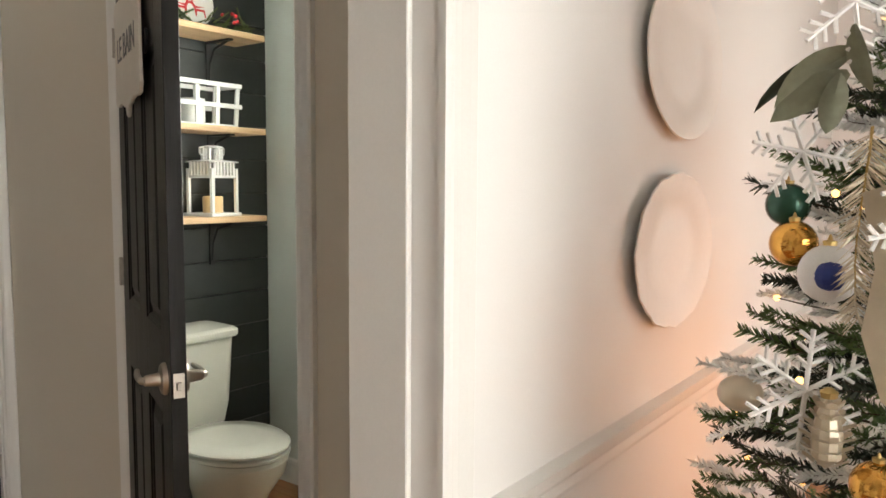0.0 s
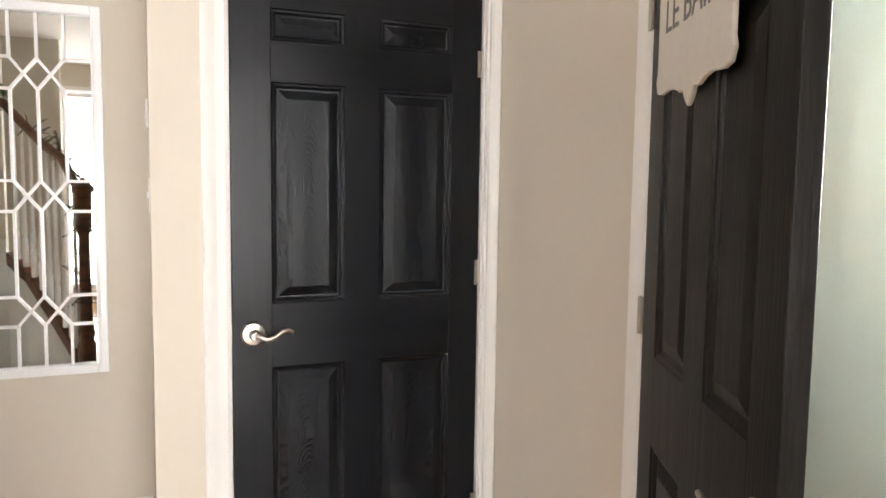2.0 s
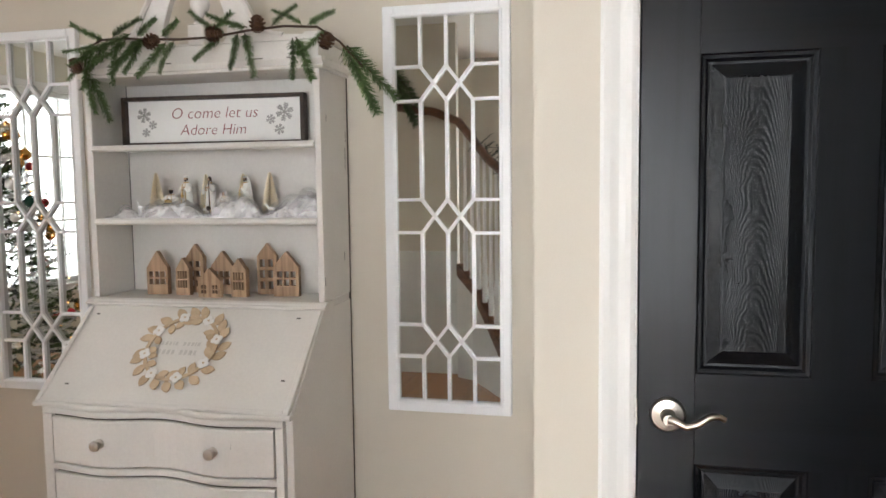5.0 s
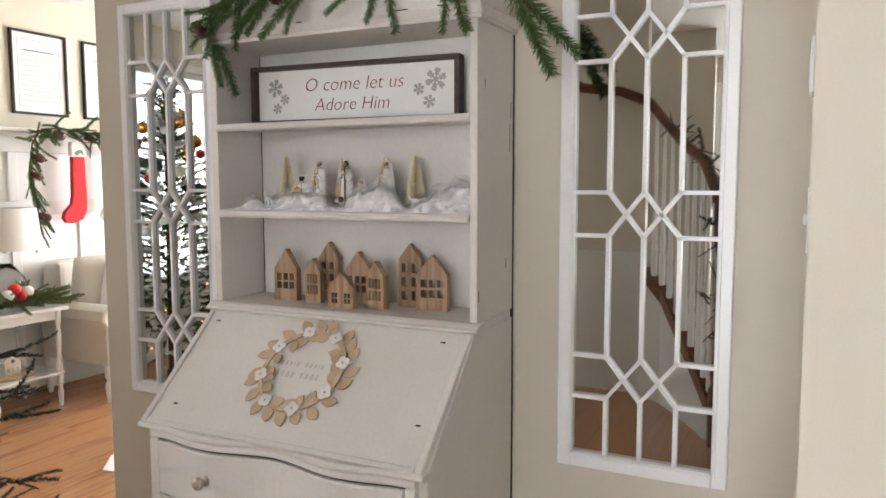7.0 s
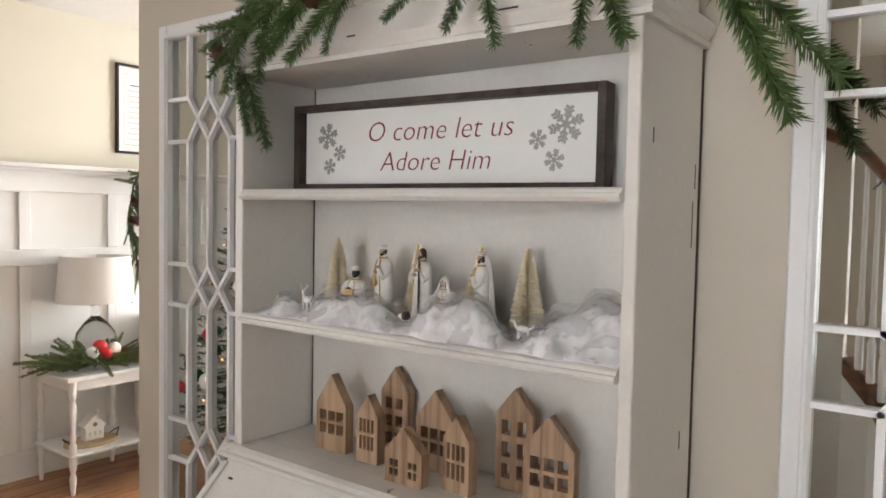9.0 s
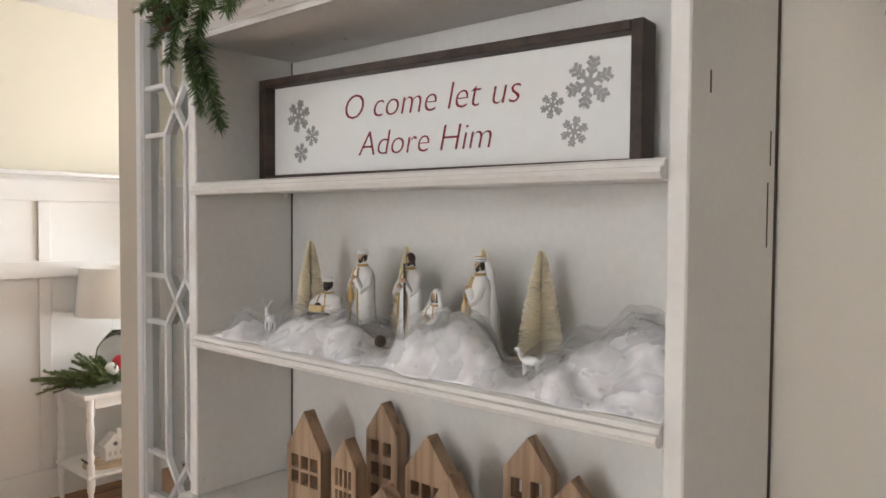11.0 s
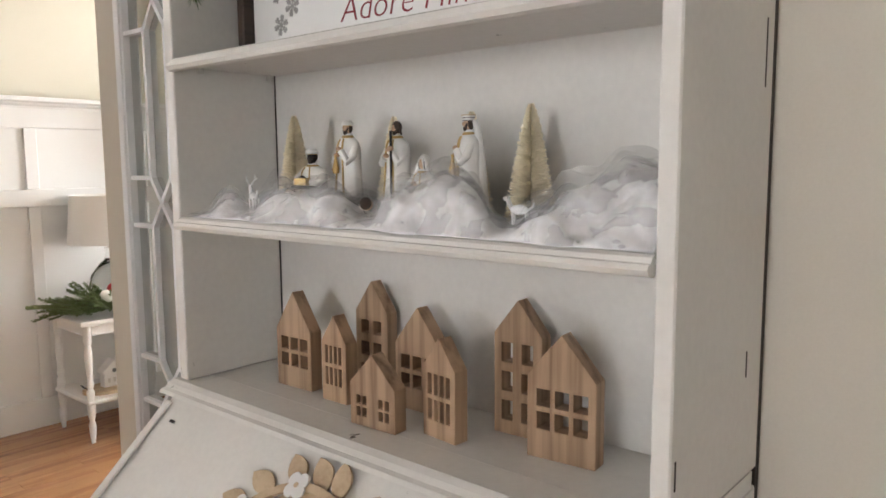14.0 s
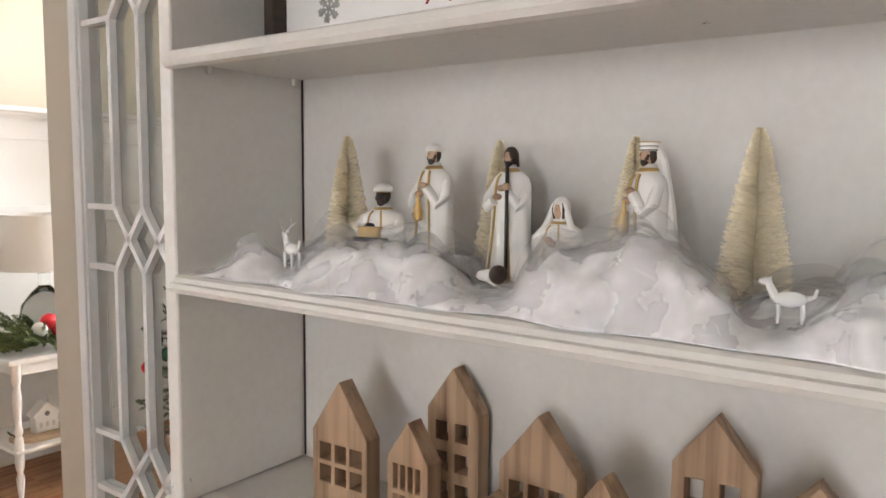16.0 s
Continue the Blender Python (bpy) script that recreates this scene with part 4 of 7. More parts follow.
# slant front
FA, FB = Vector((-3.838, 0, 1.076)), Vector((-3.546, 0, 0.802))
fd = (FB - FA).normalized()
fn = Vector((-fd.z, 0, fd.x))
FLAP = Matrix((( 0, -fd.x, fn.x, (FA.x + FB.x) / 2), (1, 0, 0, (YL + YR) / 2), (0, -fd.z, fn.z, (FA.z + FB.z) / 2), (0, 0, 0, 1)))
fl = (FB - FA).length / 2
fw = _dw / 2
flap = part("slant_front", box(-fw + 0.004, fw - 0.004, -fl, fl, -0.022, 0.0, 0.003), M_DESK, desk, "slanted white drop front with rubbed edges")
flap.matrix_local = FLAP
for a0, a1, b0, b1 in ((-fw + 0.002, -fw + 0.020, -fl, fl - 0.016), (fw - 0.020, fw - 0.002, -fl, fl - 0.016), (-fw + 0.020, fw - 0.020, -fl, -fl + 0.014)):
    e = tobject("edge_moulding", box(a0, a1, b0, b1, 0.0005, 0.006, 0.002), M_DESK, flap)
for u, v in ((-0.39, 0.155), (0.365, 0.16), (-0.36, -0.13), (0.385, -0.08)):
    tobject("rubbed_spot", box(u - 0.007, u + 0.007, v - 0.0025, v + 0.0025, -0.001, 0.0006, 0.0002), M_GAP, flap)
part("writing_lip", serp_slab(YL - 0.004, YR + 0.004, 0.786, 0.802, 0.05, 0.012), M_DESK, desk)
# ledge between the halves
LEDGE = [(-3.90, 1.074), (-3.826, 1.074), (-3.818, 1.079), (-3.822, 1.084), (-3.830, 1.086), (-3.836, 1.092), (-3.846, 1.097), (-3.90, 1.097)]
part("ledge_moulding", extrude_poly(LEDGE, "xz", YL - 0.012, YR + 0.012), M_DESK, desk)
part("shelf_floor", box(XB + 0.014, -3.9005, YL - 0.0, YR + 0.0, 1.075, 1.097), M_DESKIN, desk)
# upper case
UX = -3.852
for y0, y1 in ((YL, YL + 0.024), (YR - 0.021, YR)):
    part("upper_side", box(XB, UX, y0, y1, 1.0975, 1.90, 0.002), M_DESK, desk)
part("upper_back", box(XB, -4.052, YL + 0.0245, YR - 0.0245, 1.0975, 1.867), M_DESKIN, desk)
# added dark strip: stands for the shadow in the gap behind the case
part("gap_shade_strip", box(-4.1125, XB - 0.0005, YL + 0.004, YR - 0.001, 0.11, 1.90), M_GAP, desk, "dark strip standing for the shaded gap between desk and wall")
part("back_gap", box(-4.0515, -4.0505, YL + 0.0245, YL + 0.0275, 1.10, 1.867), M_GAP, desk)
for z in (1.378, 1.635):
    nose = [(-4.0515, z - 0.012), (-3.868, z - 0.012), (-3.862, z - 0.019), (-3.850, z - 0.022), (-3.842, z - 0.020), (-3.838, z - 0.014), (-3.840, z - 0.009), (-3.846, z - 0.008), (-3.848, z - 0.003), (-3.853, z), (-4.0515, z)]
    part("shelf", extrude_poly(nose, "xz", YL + 0.025, YR - 0.022), M_DESK, desk)
    for x in (-3.90, -4.035):
        for y in (YL + 0.030, YR - 0.030):
            part("shelf_pin", lathe([(0.0045, z - 0.022), (0.0045, z - 0.0125)], 8, (x, y, 0)), M_DESK, desk)
part("top_board", box(-4.0775, UX + 0.002, YL + 0.0245, YR - 0.0245, 1.868, 1.889), M_DESK, desk)
CROWN = [(0.0, 1.868), (0.010, 1.868), (0.012, 1.876), (0.008, 1.880), (0.016, 1.890), (0.020, 1.898), (0.020, 1.904), (0.0, 1.904)]
part("cornice", extrude_poly([(UX + a, z) for a, z in CROWN], "xz", YL - 0.016, YR + 0.016), M_DESK, desk)
for y, s in ((YL, -1), (YR, 1)):
    part("cornice_return", extrude_poly([(y + s * a, z) for a, z in CROWN], "yz", XB, UX - 0.0005), M_DESK, desk)
part("frieze", box(XB + 0.02, UX, YL + 0.002, YR - 0.002, 1.9045, 1.962, 0.002), M_DESK, desk)
for y0 in (YL - 0.004, YR - 0.046):
    part("end_block", extrude_poly([(y0, 1.9625), (y0 + 0.05, 1.9625), (y0 + 0.056, 1.974), (y0 + 0.05, 1.985), (y0, 1.985), (y0 - 0.006, 1.974)], "yz", XB + 0.02, UX + 0.008), M_DESK, desk)
YC = (YL + YR) / 2
neck = [(0.390, 1.963), (0.390, 1.980), (0.32, 1.984), (0.275, 1.991), (0.242, 2.006), (0.222, 2.026), (0.207, 2.052), (0.192, 2.085), (0.165, 2.13), (0.125, 2.185), (0.085, 2.20), (0.055, 2.185), (0.045, 2.155), (0.06, 2.13), (0.085, 2.125), (0.10, 2.09), (0.118, 2.03), (0.115, 1.99), (0.10, 1.963)]
for s in (1, -1):
    part("swan_neck", extrude_poly([(YC + s * u, z) for u, z in neck], "yz", UX - 0.028, UX, bevel=0.002), M_DESK, desk)
    nk = [((UX, YC + s * u, z), (0, s * 0.6, 0.8), (1, 0, 0)) for u, z in neck[2:11]]
    part("neck_moulding", sweep([(-0.012, 0.0), (-0.012, 0.006), (-0.004, 0.012), (0.004, 0.012), (0.006, 0.0)], nk), M_DESK, desk)
part("pediment_board", box(UX - 0.030, UX - 0.0285, YL + 0.05, YR - 0.05, 1.9625, 1.975), M_DESK, desk)
part("center_plinth", box(UX - 0.07, UX - 0.002, YC - 0.03, YC + 0.03, 1.9625, 2.035, 0.003), M_DESK, desk)
part("finial", lathe([(0.018, 2.0355), (0.022, 2.042), (0.010, 2.055), (0.012, 2.065), (0.030, 2.09), (0.033, 2.11), (0.022, 2.135), (0.010, 2.145), (0.014, 2.155), (0.010, 2.18), (0.003, 2.205)], 16, (UX - 0.036, YC, 0)), M_DESK, desk, "turned urn finial", smooth=True)

for x, z, h in ((-4.075, 1.545, 0.075), (-4.082, 1.64, 0.04), (-3.90, 1.70, 0.022), (-4.05, 1.22, 0.03), (-3.862, 1.15, 0.03)):
    part("rubbed_spot", box(x - 0.0016, x + 0.0016, YR - 0.001, YR + 0.0005, z, z + h), M_GAP, desk)
for y, l in ((-0.70, 0.035), (-1.02, 0.02), (-0.58, 0.015), (-1.25, 0.025)):
    part("rubbed_spot", box(UX + 0.0195, UX + 0.0206, y, y + l, 1.9015, 1.9044), M_GAP, desk)

# ---- tall grille mirrors ----
def grille_mirror(y0, y1, z0=0.667, z1=2.108):
    m = empty("wall_mirror_panel", label="tall white framed mirror with diamond lattice grille on the wall", category="mirror", group="lattice mirrors beside the desk")
    xw, xf = -4.1195, -4.092
    w = 0.040
    for a0, a1, b0, b1 in ((y0, y0 + w, z0, z1), (y1 - w, y1, z0, z1), (y0 + w, y1 - w, z0, z0 + w), (y0 + w, y1 - w, z1 - w, z1)):
        part("frame", box(xw, xf, a0, a1, b0, b1, 0.003), M_WHITEMIR, m)
    for a0, a1, b0, b1 in ((y0 + w - 0.012, y0 + w - 0.003, z0 + 0.03, z1 - 0.03), (y1 - w + 0.003, y1 - w + 0.012, z0 + 0.03, z1 - 0.03), (y0 + 0.03, y1 - 0.03, z0 + w - 0.012, z0 + w - 0.003), (y0 + 0.03, y1 - 0.03, z1 - w + 0.003, z1 - w + 0.012)):
        part("frame_bead", box(xf - 0.001, xf + 0.005, a0, a1, b0, b1, 0.002), M_WHITEMIR, m)
    part("mirror_glass", box(xw + 0.001, xw + 0.007, y0 + w - 0.004, y1 - w + 0.004, z0 + w - 0.004, z1 - w + 0.004), M_MIRROR, m)
    iy0, iy1, iz0, iz1 = y0 + w, y1 - w, z0 + w, z1 - w
    W, HT = iy1 - iy0, iz1 - iz0

    def P(u, v):
        return iy0 + u * W, iz1 - v * HT
    bands = ((0.125, 0.212), (0.467, 0.553), (0.797, 0.882))
    segs = []
    v0 = 0.0
    for b0, b1 in bands:
        for u in (0.25, 0.5, 0.75):
            segs.append((P(u, v0), P(u, b0)))
        bm_ = (b0 + b1) / 2
        for s in (-1, 1):
            segs += [(P(0.5 + 0.25 * s, b0), P(0.5 + 0.125 * s, bm_)), (P(0.5 + 0.125 * s, bm_), P(0.5 + 0.25 * s, b1)), (P(0.5, b0), P(0.5 + 0.125 * s, bm_)), (P(0.5 + 0.125 * s, bm_), P(0.5, b1))]
            e = 0.0 if s < 0 else 1.0
            segs += [(P(e, b0), P(0.5 + 0.25 * s, b0)), (P(e, b1), P(0.5 + 0.25 * s, b1))]
        v0 = b1
    for u in (0.25, 0.5, 0.75):
        segs.append((P(u, v0), P(u, 1.0)))
    for (ya, za), (yb, zb) in segs:
        a, b = Vector((ya, za)), Vector((yb, zb))
        d = (b - a).normalized()
        q = Vector((-d.y, d.x)) * 0.0052
        a, b = a - d * 0.002, b + d * 0.002
        pts = [a + q, a - q, b - q, b + q]
        part("muntin", extrude_poly([(p.x, p.y) for p in pts], "yz", xw + 0.0075, xf - 0.006), M_WHITEMIR, m)
    return m


grille_mirror(-0.336, 0.116)
grille_mirror(-2.030, -1.578)

# light switches on the closet return wall
sw = empty("light_switch", label="white double light switch plate on the wall", category="light switch")
part("plate", box(-3.74, -3.62, 0.2765, 0.2795, 1.33, 1.45, 0.001), M_WHITE, sw)
for x in (-3.707, -3.653):
    part("toggle", box(x - 0.005, x + 0.005, 0.270, 0.2763, 1.38, 1.40, 0.002), M_WHITE, sw)
th = empty("thermostat", label="small white wall thermostat", category="thermostat")
part("body", box(-3.72, -3.62, 0.2715, 0.2795, 1.62, 1.72, 0.002), M_WHITE, th)
part("dial", lathe([(0.03, 0.2712), (0.03, 0.2705), (0.022, 0.270)], 18, (-3.67, 0, 1.67), axis="y"), M_WHITE, th)

# ---- framed sign on the top shelf ----
sign = empty("framed_sign", label="white wooden sign with red script in a dark walnut frame", category="sign")
SM = pose(-3.963, -0.935, 1.6355, 0, 0, 90 + 4.0)
sign.matrix_world = SM
sw_, sh_, sd_ = 0.345, 0.176, 0.038
for b in ((-sw_, -sw_ + 0.016, 0, sd_, 0, sh_), (sw_ - 0.016, sw_, 0, sd_, 0, sh_)):
    part("frame_side", box(*b, 0.0015), M_FRAME, sign)
for b in ((-sw_ + 0.016, sw_ - 0.016, 0, sd_, 0, 0.013), (-sw_ + 0.016, sw_ - 0.016, 0, sd_, sh_ - 0.013, sh_)):
    part("frame_rail", box(*b, 0.0015), M_FRAME, sign)
part("board", box(-sw_ + 0.0165, sw_ - 0.0165, 0.022, 0.030, 0.0135, sh_ - 0.0135), M_SIGN, sign)
SCRIPT = pose(0, 0.0216, 0, 90, 0, 0)
text_mesh("lettering", "O come let us", 0.052, M_RED, sign, pose(0.0, 0.0216, 0.114, 90, 0, 0), 0.0004, 0.22, 0.325, -0.0009)
text_mesh("lettering", "Adore Him", 0.052, M_RED, sign, pose(-0.005, 0.0216, 0.055, 90, 0, 0), 0.0004, 0.22, 0.25, -0.0009)


def flake(parent, cx, cz, r, n=6):
    bm = bmesh.new()
    for i in range(n):
        a = math.pi * 2 * i / n + 0.3
        c, s = math.cos(a), math.sin(a)
        pts = [(cx + c * r, cz + s * r), (cx - s * r * 0.10, cz + c * r * 0.10), (cx + s * r * 0.10, cz - c * r * 0.10)]
        extrude_poly(pts, "xz", 0.0212, 0.0218, bm)
        for t, l in ((0.34, 0.26), (0.55, 0.32), (0.76, 0.26)):
            for q in (-1, 1):
                b = a + q * 0.9
                p = Vector((cx + c * r * t, cz + s * r * t))
                e = p + Vector((math.cos(b), math.sin(b))) * r * l
                o = Vector((-math.sin(b), math.cos(b))) * r * 0.07
                extrude_poly([tuple(p + o), tuple(e + o), tuple(e - o), tuple(p - o)], "xz", 0.0212, 0.0217, bm)
    part("snowflake", bm, M_SILVER, parent, "grey glitter snowflake")


for cx, cz, r in ((-0.268, 0.112, 0.028), (-0.235, 0.077, 0.017), (-0.262, 0.050, 0.017), (0.266, 0.112, 0.034), (0.214, 0.088, 0.018), (0.246, 0.052, 0.020)):
    flake(sign, cx, cz, r)

# ---- little wooden houses ----
def house(x, y0, w, eave, apex, depth, cols, rows, label, turn=0.0, arched=0.0):
    """A block house with openings cut right through; front towards +x, standing on the shelf floor."""
    bm = bmesh.new()
    ys = sorted({0.0, w, *[v for c in cols for v in c]})
    zs = sorted({0.0, eave, *[v for r in rows for v in r]})
    hole = {(c, r) for c in cols for r in rows}
    grid = {}
    for k, d in ((0, 0.0), (1, -depth)):
        for i, y in enumerate(ys):
            for j, z in enumerate(zs):
                grid[k, i, j] = bm.verts.new((d, y, z))
    cells = set()
    for i in range(len(ys) - 1):
        for j in range(len(zs) - 1):
            if ((ys[i], ys[i + 1]), (zs[j], zs[j + 1])) not in hole:
                cells.add((i, j))
                bm.faces.new([grid[0, a, b] for a, b in ((i, j), (i + 1, j), (i + 1, j + 1), (i, j + 1))])
                bm.faces.new([grid[1, a, b] for a, b in ((i, j), (i, j + 1), (i + 1, j + 1), (i + 1, j))])
    top = len(zs) - 1
    n = len(ys)
    ap = [bm.verts.new((0, w * 0.5, apex)), bm.verts.new((-depth, w * 0.5, apex))]
    for k in (0, 1):
        bm.faces.new([grid[k, i, top] for i in range(n)] + [ap[k]])
    for i, e in ((0, 0), (n - 1, 1)):
        bm.faces.new((grid[0, i, top], grid[1, i, top], ap[1], ap[0]))
    for i in range(n - 1):
        for j in range(len(zs)):
            a, b = (i, j - 1) in cells, (i, j) in cells or j == top
            if a != b:
                bm.faces.new((grid[0, i, j], grid[0, i + 1, j], grid[1, i + 1, j], grid[1, i, j]))
    for j in range(len(zs) - 1):
        for i in range(n):
            a, b = (i - 1, j) in cells, (i, j) in cells
            if a != b:
                bm.faces.new((grid[0, i, j], grid[0, i, j + 1], grid[1, i, j + 1], grid[1, i, j]))
    bmesh.ops.recalc_face_normals(bm, faces=bm.faces[:])
    es = [e for e in bm.edges if len(e.link_faces) == 2 and e.calc_face_angle(0) > 0.5]
    bmesh.ops.bevel(bm, geom=es, offset=0.0008, segments=1, affect="EDGES")
    ob = tobject("wooden_house", bm, M_OAK)
    ob.matrix_world = pose(x, y0, 1.0972, 0, 0, turn)
    return tagged(ob, label, "wooden house", "wooden houses on the shelf")


def cols_of(start, width, gap, n):
    return [(round(start + i * (width + gap), 5), round(start + i * (width + gap) + width, 5)) for i in range(n)]


house(-3.944, -1.207, 0.084, 0.097, 0.160, 0.024, cols_of(0.011, 0.018, 0.0055, 3), cols_of(0.036, 0.021, 0.006, 2), "oak block house with six square windows", 2)
house(-3.938, -1.085, 0.056, 0.094, 0.136, 0.024, cols_of(0.008, 0.0065, 0.0038, 4), cols_of(0.026, 0.028, 0.006, 2), "narrow oak block house with tall slot windows", 0)
house(-4.014, -1.088, 0.070, 0.130, 0.180, 0.024, cols_of(0.012, 0.017, 0.010, 2), cols_of(0.022, 0.022, 0.014, 3), "tall oak block house with six windows", 2)
house(-3.892, -0.969, 0.084, 0.061, 0.105, 0.024, [(0.012, 0.0195), (0.0235, 0.031), (0.054, 0.0615), (0.0655, 0.073)], cols_of(0.014, 0.013, 0.004, 2), "small oak block house with two split windows", 3)
house(-3.987, -0.972, 0.090, 0.100, 0.157, 0.024, cols_of(0.012, 0.017, 0.0065, 3), cols_of(0.034, 0.021, 0.007, 2), "oak block house with six square windows", 0)
house(-3.926, -0.860, 0.062, 0.097, 0.138, 0.024, cols_of(0.0095, 0.0075, 0.0042, 4), cols_of(0.024, 0.029, 0.006, 2), "narrow oak block house with tall slot windows", -6)
house(-3.997, -0.793, 0.074, 0.139, 0.186, 0.024, cols_of(0.012, 0.017, 0.014, 2), cols_of(0.020, 0.027, 0.013, 3), "tall striped-grain block house with six windows", 4)
house(-3.955, -0.710, 0.092, 0.106, 0.160, 0.026, cols_of(0.013, 0.0185, 0.0065, 3), cols_of(0.038, 0.022, 0.007, 2), "oak block house with six square windows", 6)

# ---- snow scene ----
SZ = 1.3785
def figure(x, y, h, label, kneel=False, skin=None, hat=None, extra=None, turn=0.0, lean=0.0):
    """A small draped resin figure, one plain mesh: folded cloak, sleeves, head, headdress."""
    bm = bmesh.new()
    W, B, S = (1.42 * h, 0.88 * h, 1.42 * h) if kneel else (h, h, h)
    body = ((0.0, 0.135, 0.180), (0.05, 0.132, 0.176), (0.18, 0.120, 0.160), (0.34, 0.108, 0.146), (0.50, 0.100, 0.140), (0.60, 0.098, 0.143), (0.67, 0.092, 0.142), (0.715, 0.082, 0.126), (0.745, 0.066, 0.090), (0.765, 0.048, 0.052), (0.80, 0.036, 0.036))
    rings, n = [], 36
    for z, rx, ry in body:
        ring = []
        for i in range(n):
            a = 2 * math.pi * i / n
            fold = 1 + max(0.0, 0.62 - z) * (0.10 * math.cos(9 * a + 0.8) + 0.06 * math.sin(5 * a + 2 * z))
            ring.append(bm.verts.new((W * rx * fold * math.cos(a), W * ry * fold * math.sin(a), B * z)))
        rings.append(ring)
    for a, b in zip(rings, rings[1:]):
        for i in range(n):
            bm.faces.new((a[i], a[(i + 1) % n], b[(i + 1) % n], b[i]))
    bm.faces.new(list(reversed(rings[0])))
    bm.faces.new(rings[-1])
    # sleeves that meet before the chest, and hands
    for q, zh in ((-1, 0.60), (1, 0.655 if not kneel else 0.56)):
        tube([(0.0, q * W * 0.110, B * 0.68), (W * 0.045, q * W * 0.150, B * 0.585), (W * 0.085, q * W * 0.120, B * 0.535), (W * 0.110, q * W * 0.045, B * (zh - 0.02))], W * 0.036, 10, bm, W * 0.034, 0)
        ball((W * 0.118, q * W * 0.018, B * zh), W * 0.026, bm, 10, 0.8, 1.0, 1.35, 1)
    # cloak edges and collar
    for q, dy in ((-1, 0.085), (1, 0.10)):
        edge = []
        for z, rx, ry in body[8::-1]:
            a = q * (0.30 + 0.42 * max(0.0, 0.70 - z))
            edge.append((W * (rx * 1.03) * math.cos(a) + 0.0008, W * (ry * 1.03) * math.sin(a), B * z))
        tube(edge, h * 0.0085, 6, bm, slot=3)
    lathe([(W * 0.052, B * 0.752), (W * 0.058, B * 0.762), (W * 0.046, B * 0.780)], 16, (W * 0.006, 0, 0), bm, 1.0, 1.15, 3)
    # head
    r = S * 0.043
    zc = 0.775 * B + 0.072 * S
    hx = r * 0.30
    ball((hx, 0, zc), r, bm, 14, 1.32, 1.0, 0.88, 1)
    ball((hx + r * 0.98, 0, zc + r * 0.02), r * 0.20, bm, 8, 1.5, 0.9, 0.8, 1)
    if hat == "turban":
        lathe([(r * 0.98, zc + r * 0.50), (r * 1.22, zc + r * 0.66), (r * 1.30, zc + r * 0.95), (r * 1.16, zc + r * 1.30), (r * 0.70, zc + r * 1.62), (0.0004, zc + r * 1.72)], 18, (hx - r * 0.12, 0, 0), bm, 1, 1, 0)
        for k in range(7):
            a = k * 0.9
            tube([(hx - r * 0.12 + r * 1.22 * math.cos(a), r * 1.22 * math.sin(a), zc + r * 0.62), (hx - r * 0.12 + r * 1.18 * math.cos(a + 0.5), r * 1.18 * math.sin(a + 0.5), zc + r * 1.10), (hx - r * 0.12 + r * 0.70 * math.cos(a + 0.9), r * 0.70 * math.sin(a + 0.9), zc + r * 1.55)], r * 0.20, 6, bm, r * 0.12, 0)
        lathe([(r * 1.02, zc + r * 0.42), (r * 1.10, zc + r * 0.52), (r * 1.02, zc + r * 0.60)], 16, (hx - r * 0.10, 0, 0), bm, 1, 1, 3)
    elif hat == "crown":
        lathe([(r * 1.02, zc + r * 0.52), (r * 1.10, zc + r * 0.62), (r * 1.12, zc + r * 1.05), (r * 1.34, zc + r * 1.62), (r * 1.05, zc + r * 1.66), (r * 0.5, zc + r * 1.40)], 18, (hx - r * 0.1, 0, 0), bm, 1, 1, 0)
        for z_, k in ((0.62, 1.12), (1.12, 1.16), (1.60, 1.36)):
            lathe([(r * k, zc + r * (z_ - 0.05)), (r * (k + 0.05), zc + r * z_), (r * k, zc + r * (z_ + 0.07))], 16, (hx - r * 0.1, 0, 0), bm, 1, 1, 2 if z_ < 1.5 else 3)
        for q in (-1, 0, 1):
            tube([(-r * 0.85, q * r * 0.6, zc + r * 0.6), (-r * 1.35, q * r * 1.0, zc - r * 0.9), (-W * 0.085, q * W * 0.085, B * 0.55), (-W * 0.115, q * W * 0.10, B * 0.12)], r * 0.52, 8, bm, r * 0.9, 0)
    elif hat == "hair":
        ball((hx - r * 0.20, 0, zc + r * 0.20), r * 1.16, bm, 14, 1.22, 0.95, 1.02, 2)
        for q in (-1, 1):
            tube([(hx - r * 0.1, q * r * 0.95, zc + r * 0.35), (hx - r * 0.25, q * r * 1.08, zc - r * 0.5), (-r * 0.25, q * r * 1.05, zc - r * 1.35)], r * 0.36, 8, bm, r * 0.22, 2)
    elif hat == "veil":
        ball((hx - r * 0.42, 0, zc + r * 0.18), r * 1.42, bm, 14, 1.22, 0.90, 1.0, 0)
        for q in (-1, 1):
            tube([(hx + r * 0.28, q * r * 0.55, zc + r * 1.0), (hx + r * 0.42, q * r * 0.86, zc + r * 0.1), (hx + r * 0.25, q * r * 0.75, zc - r * 1.2)], r * 0.26, 8, bm, r * 0.2, 2)
            tube([(hx, q * r * 0.9, zc + r * 0.9), (hx + r * 0.05, q * r * 1.25, zc - r * 0.2), (W * 0.03, q * W * 0.10, B * 0.70)], r * 0.42, 8, bm, r * 0.5, 0)
    if hat in ("turban", "crown"):
        ball((hx - r * 0.32, 0, zc + r * 0.05), r * 1.02, bm, 12, 1.25, 0.85, 1.0, 2)
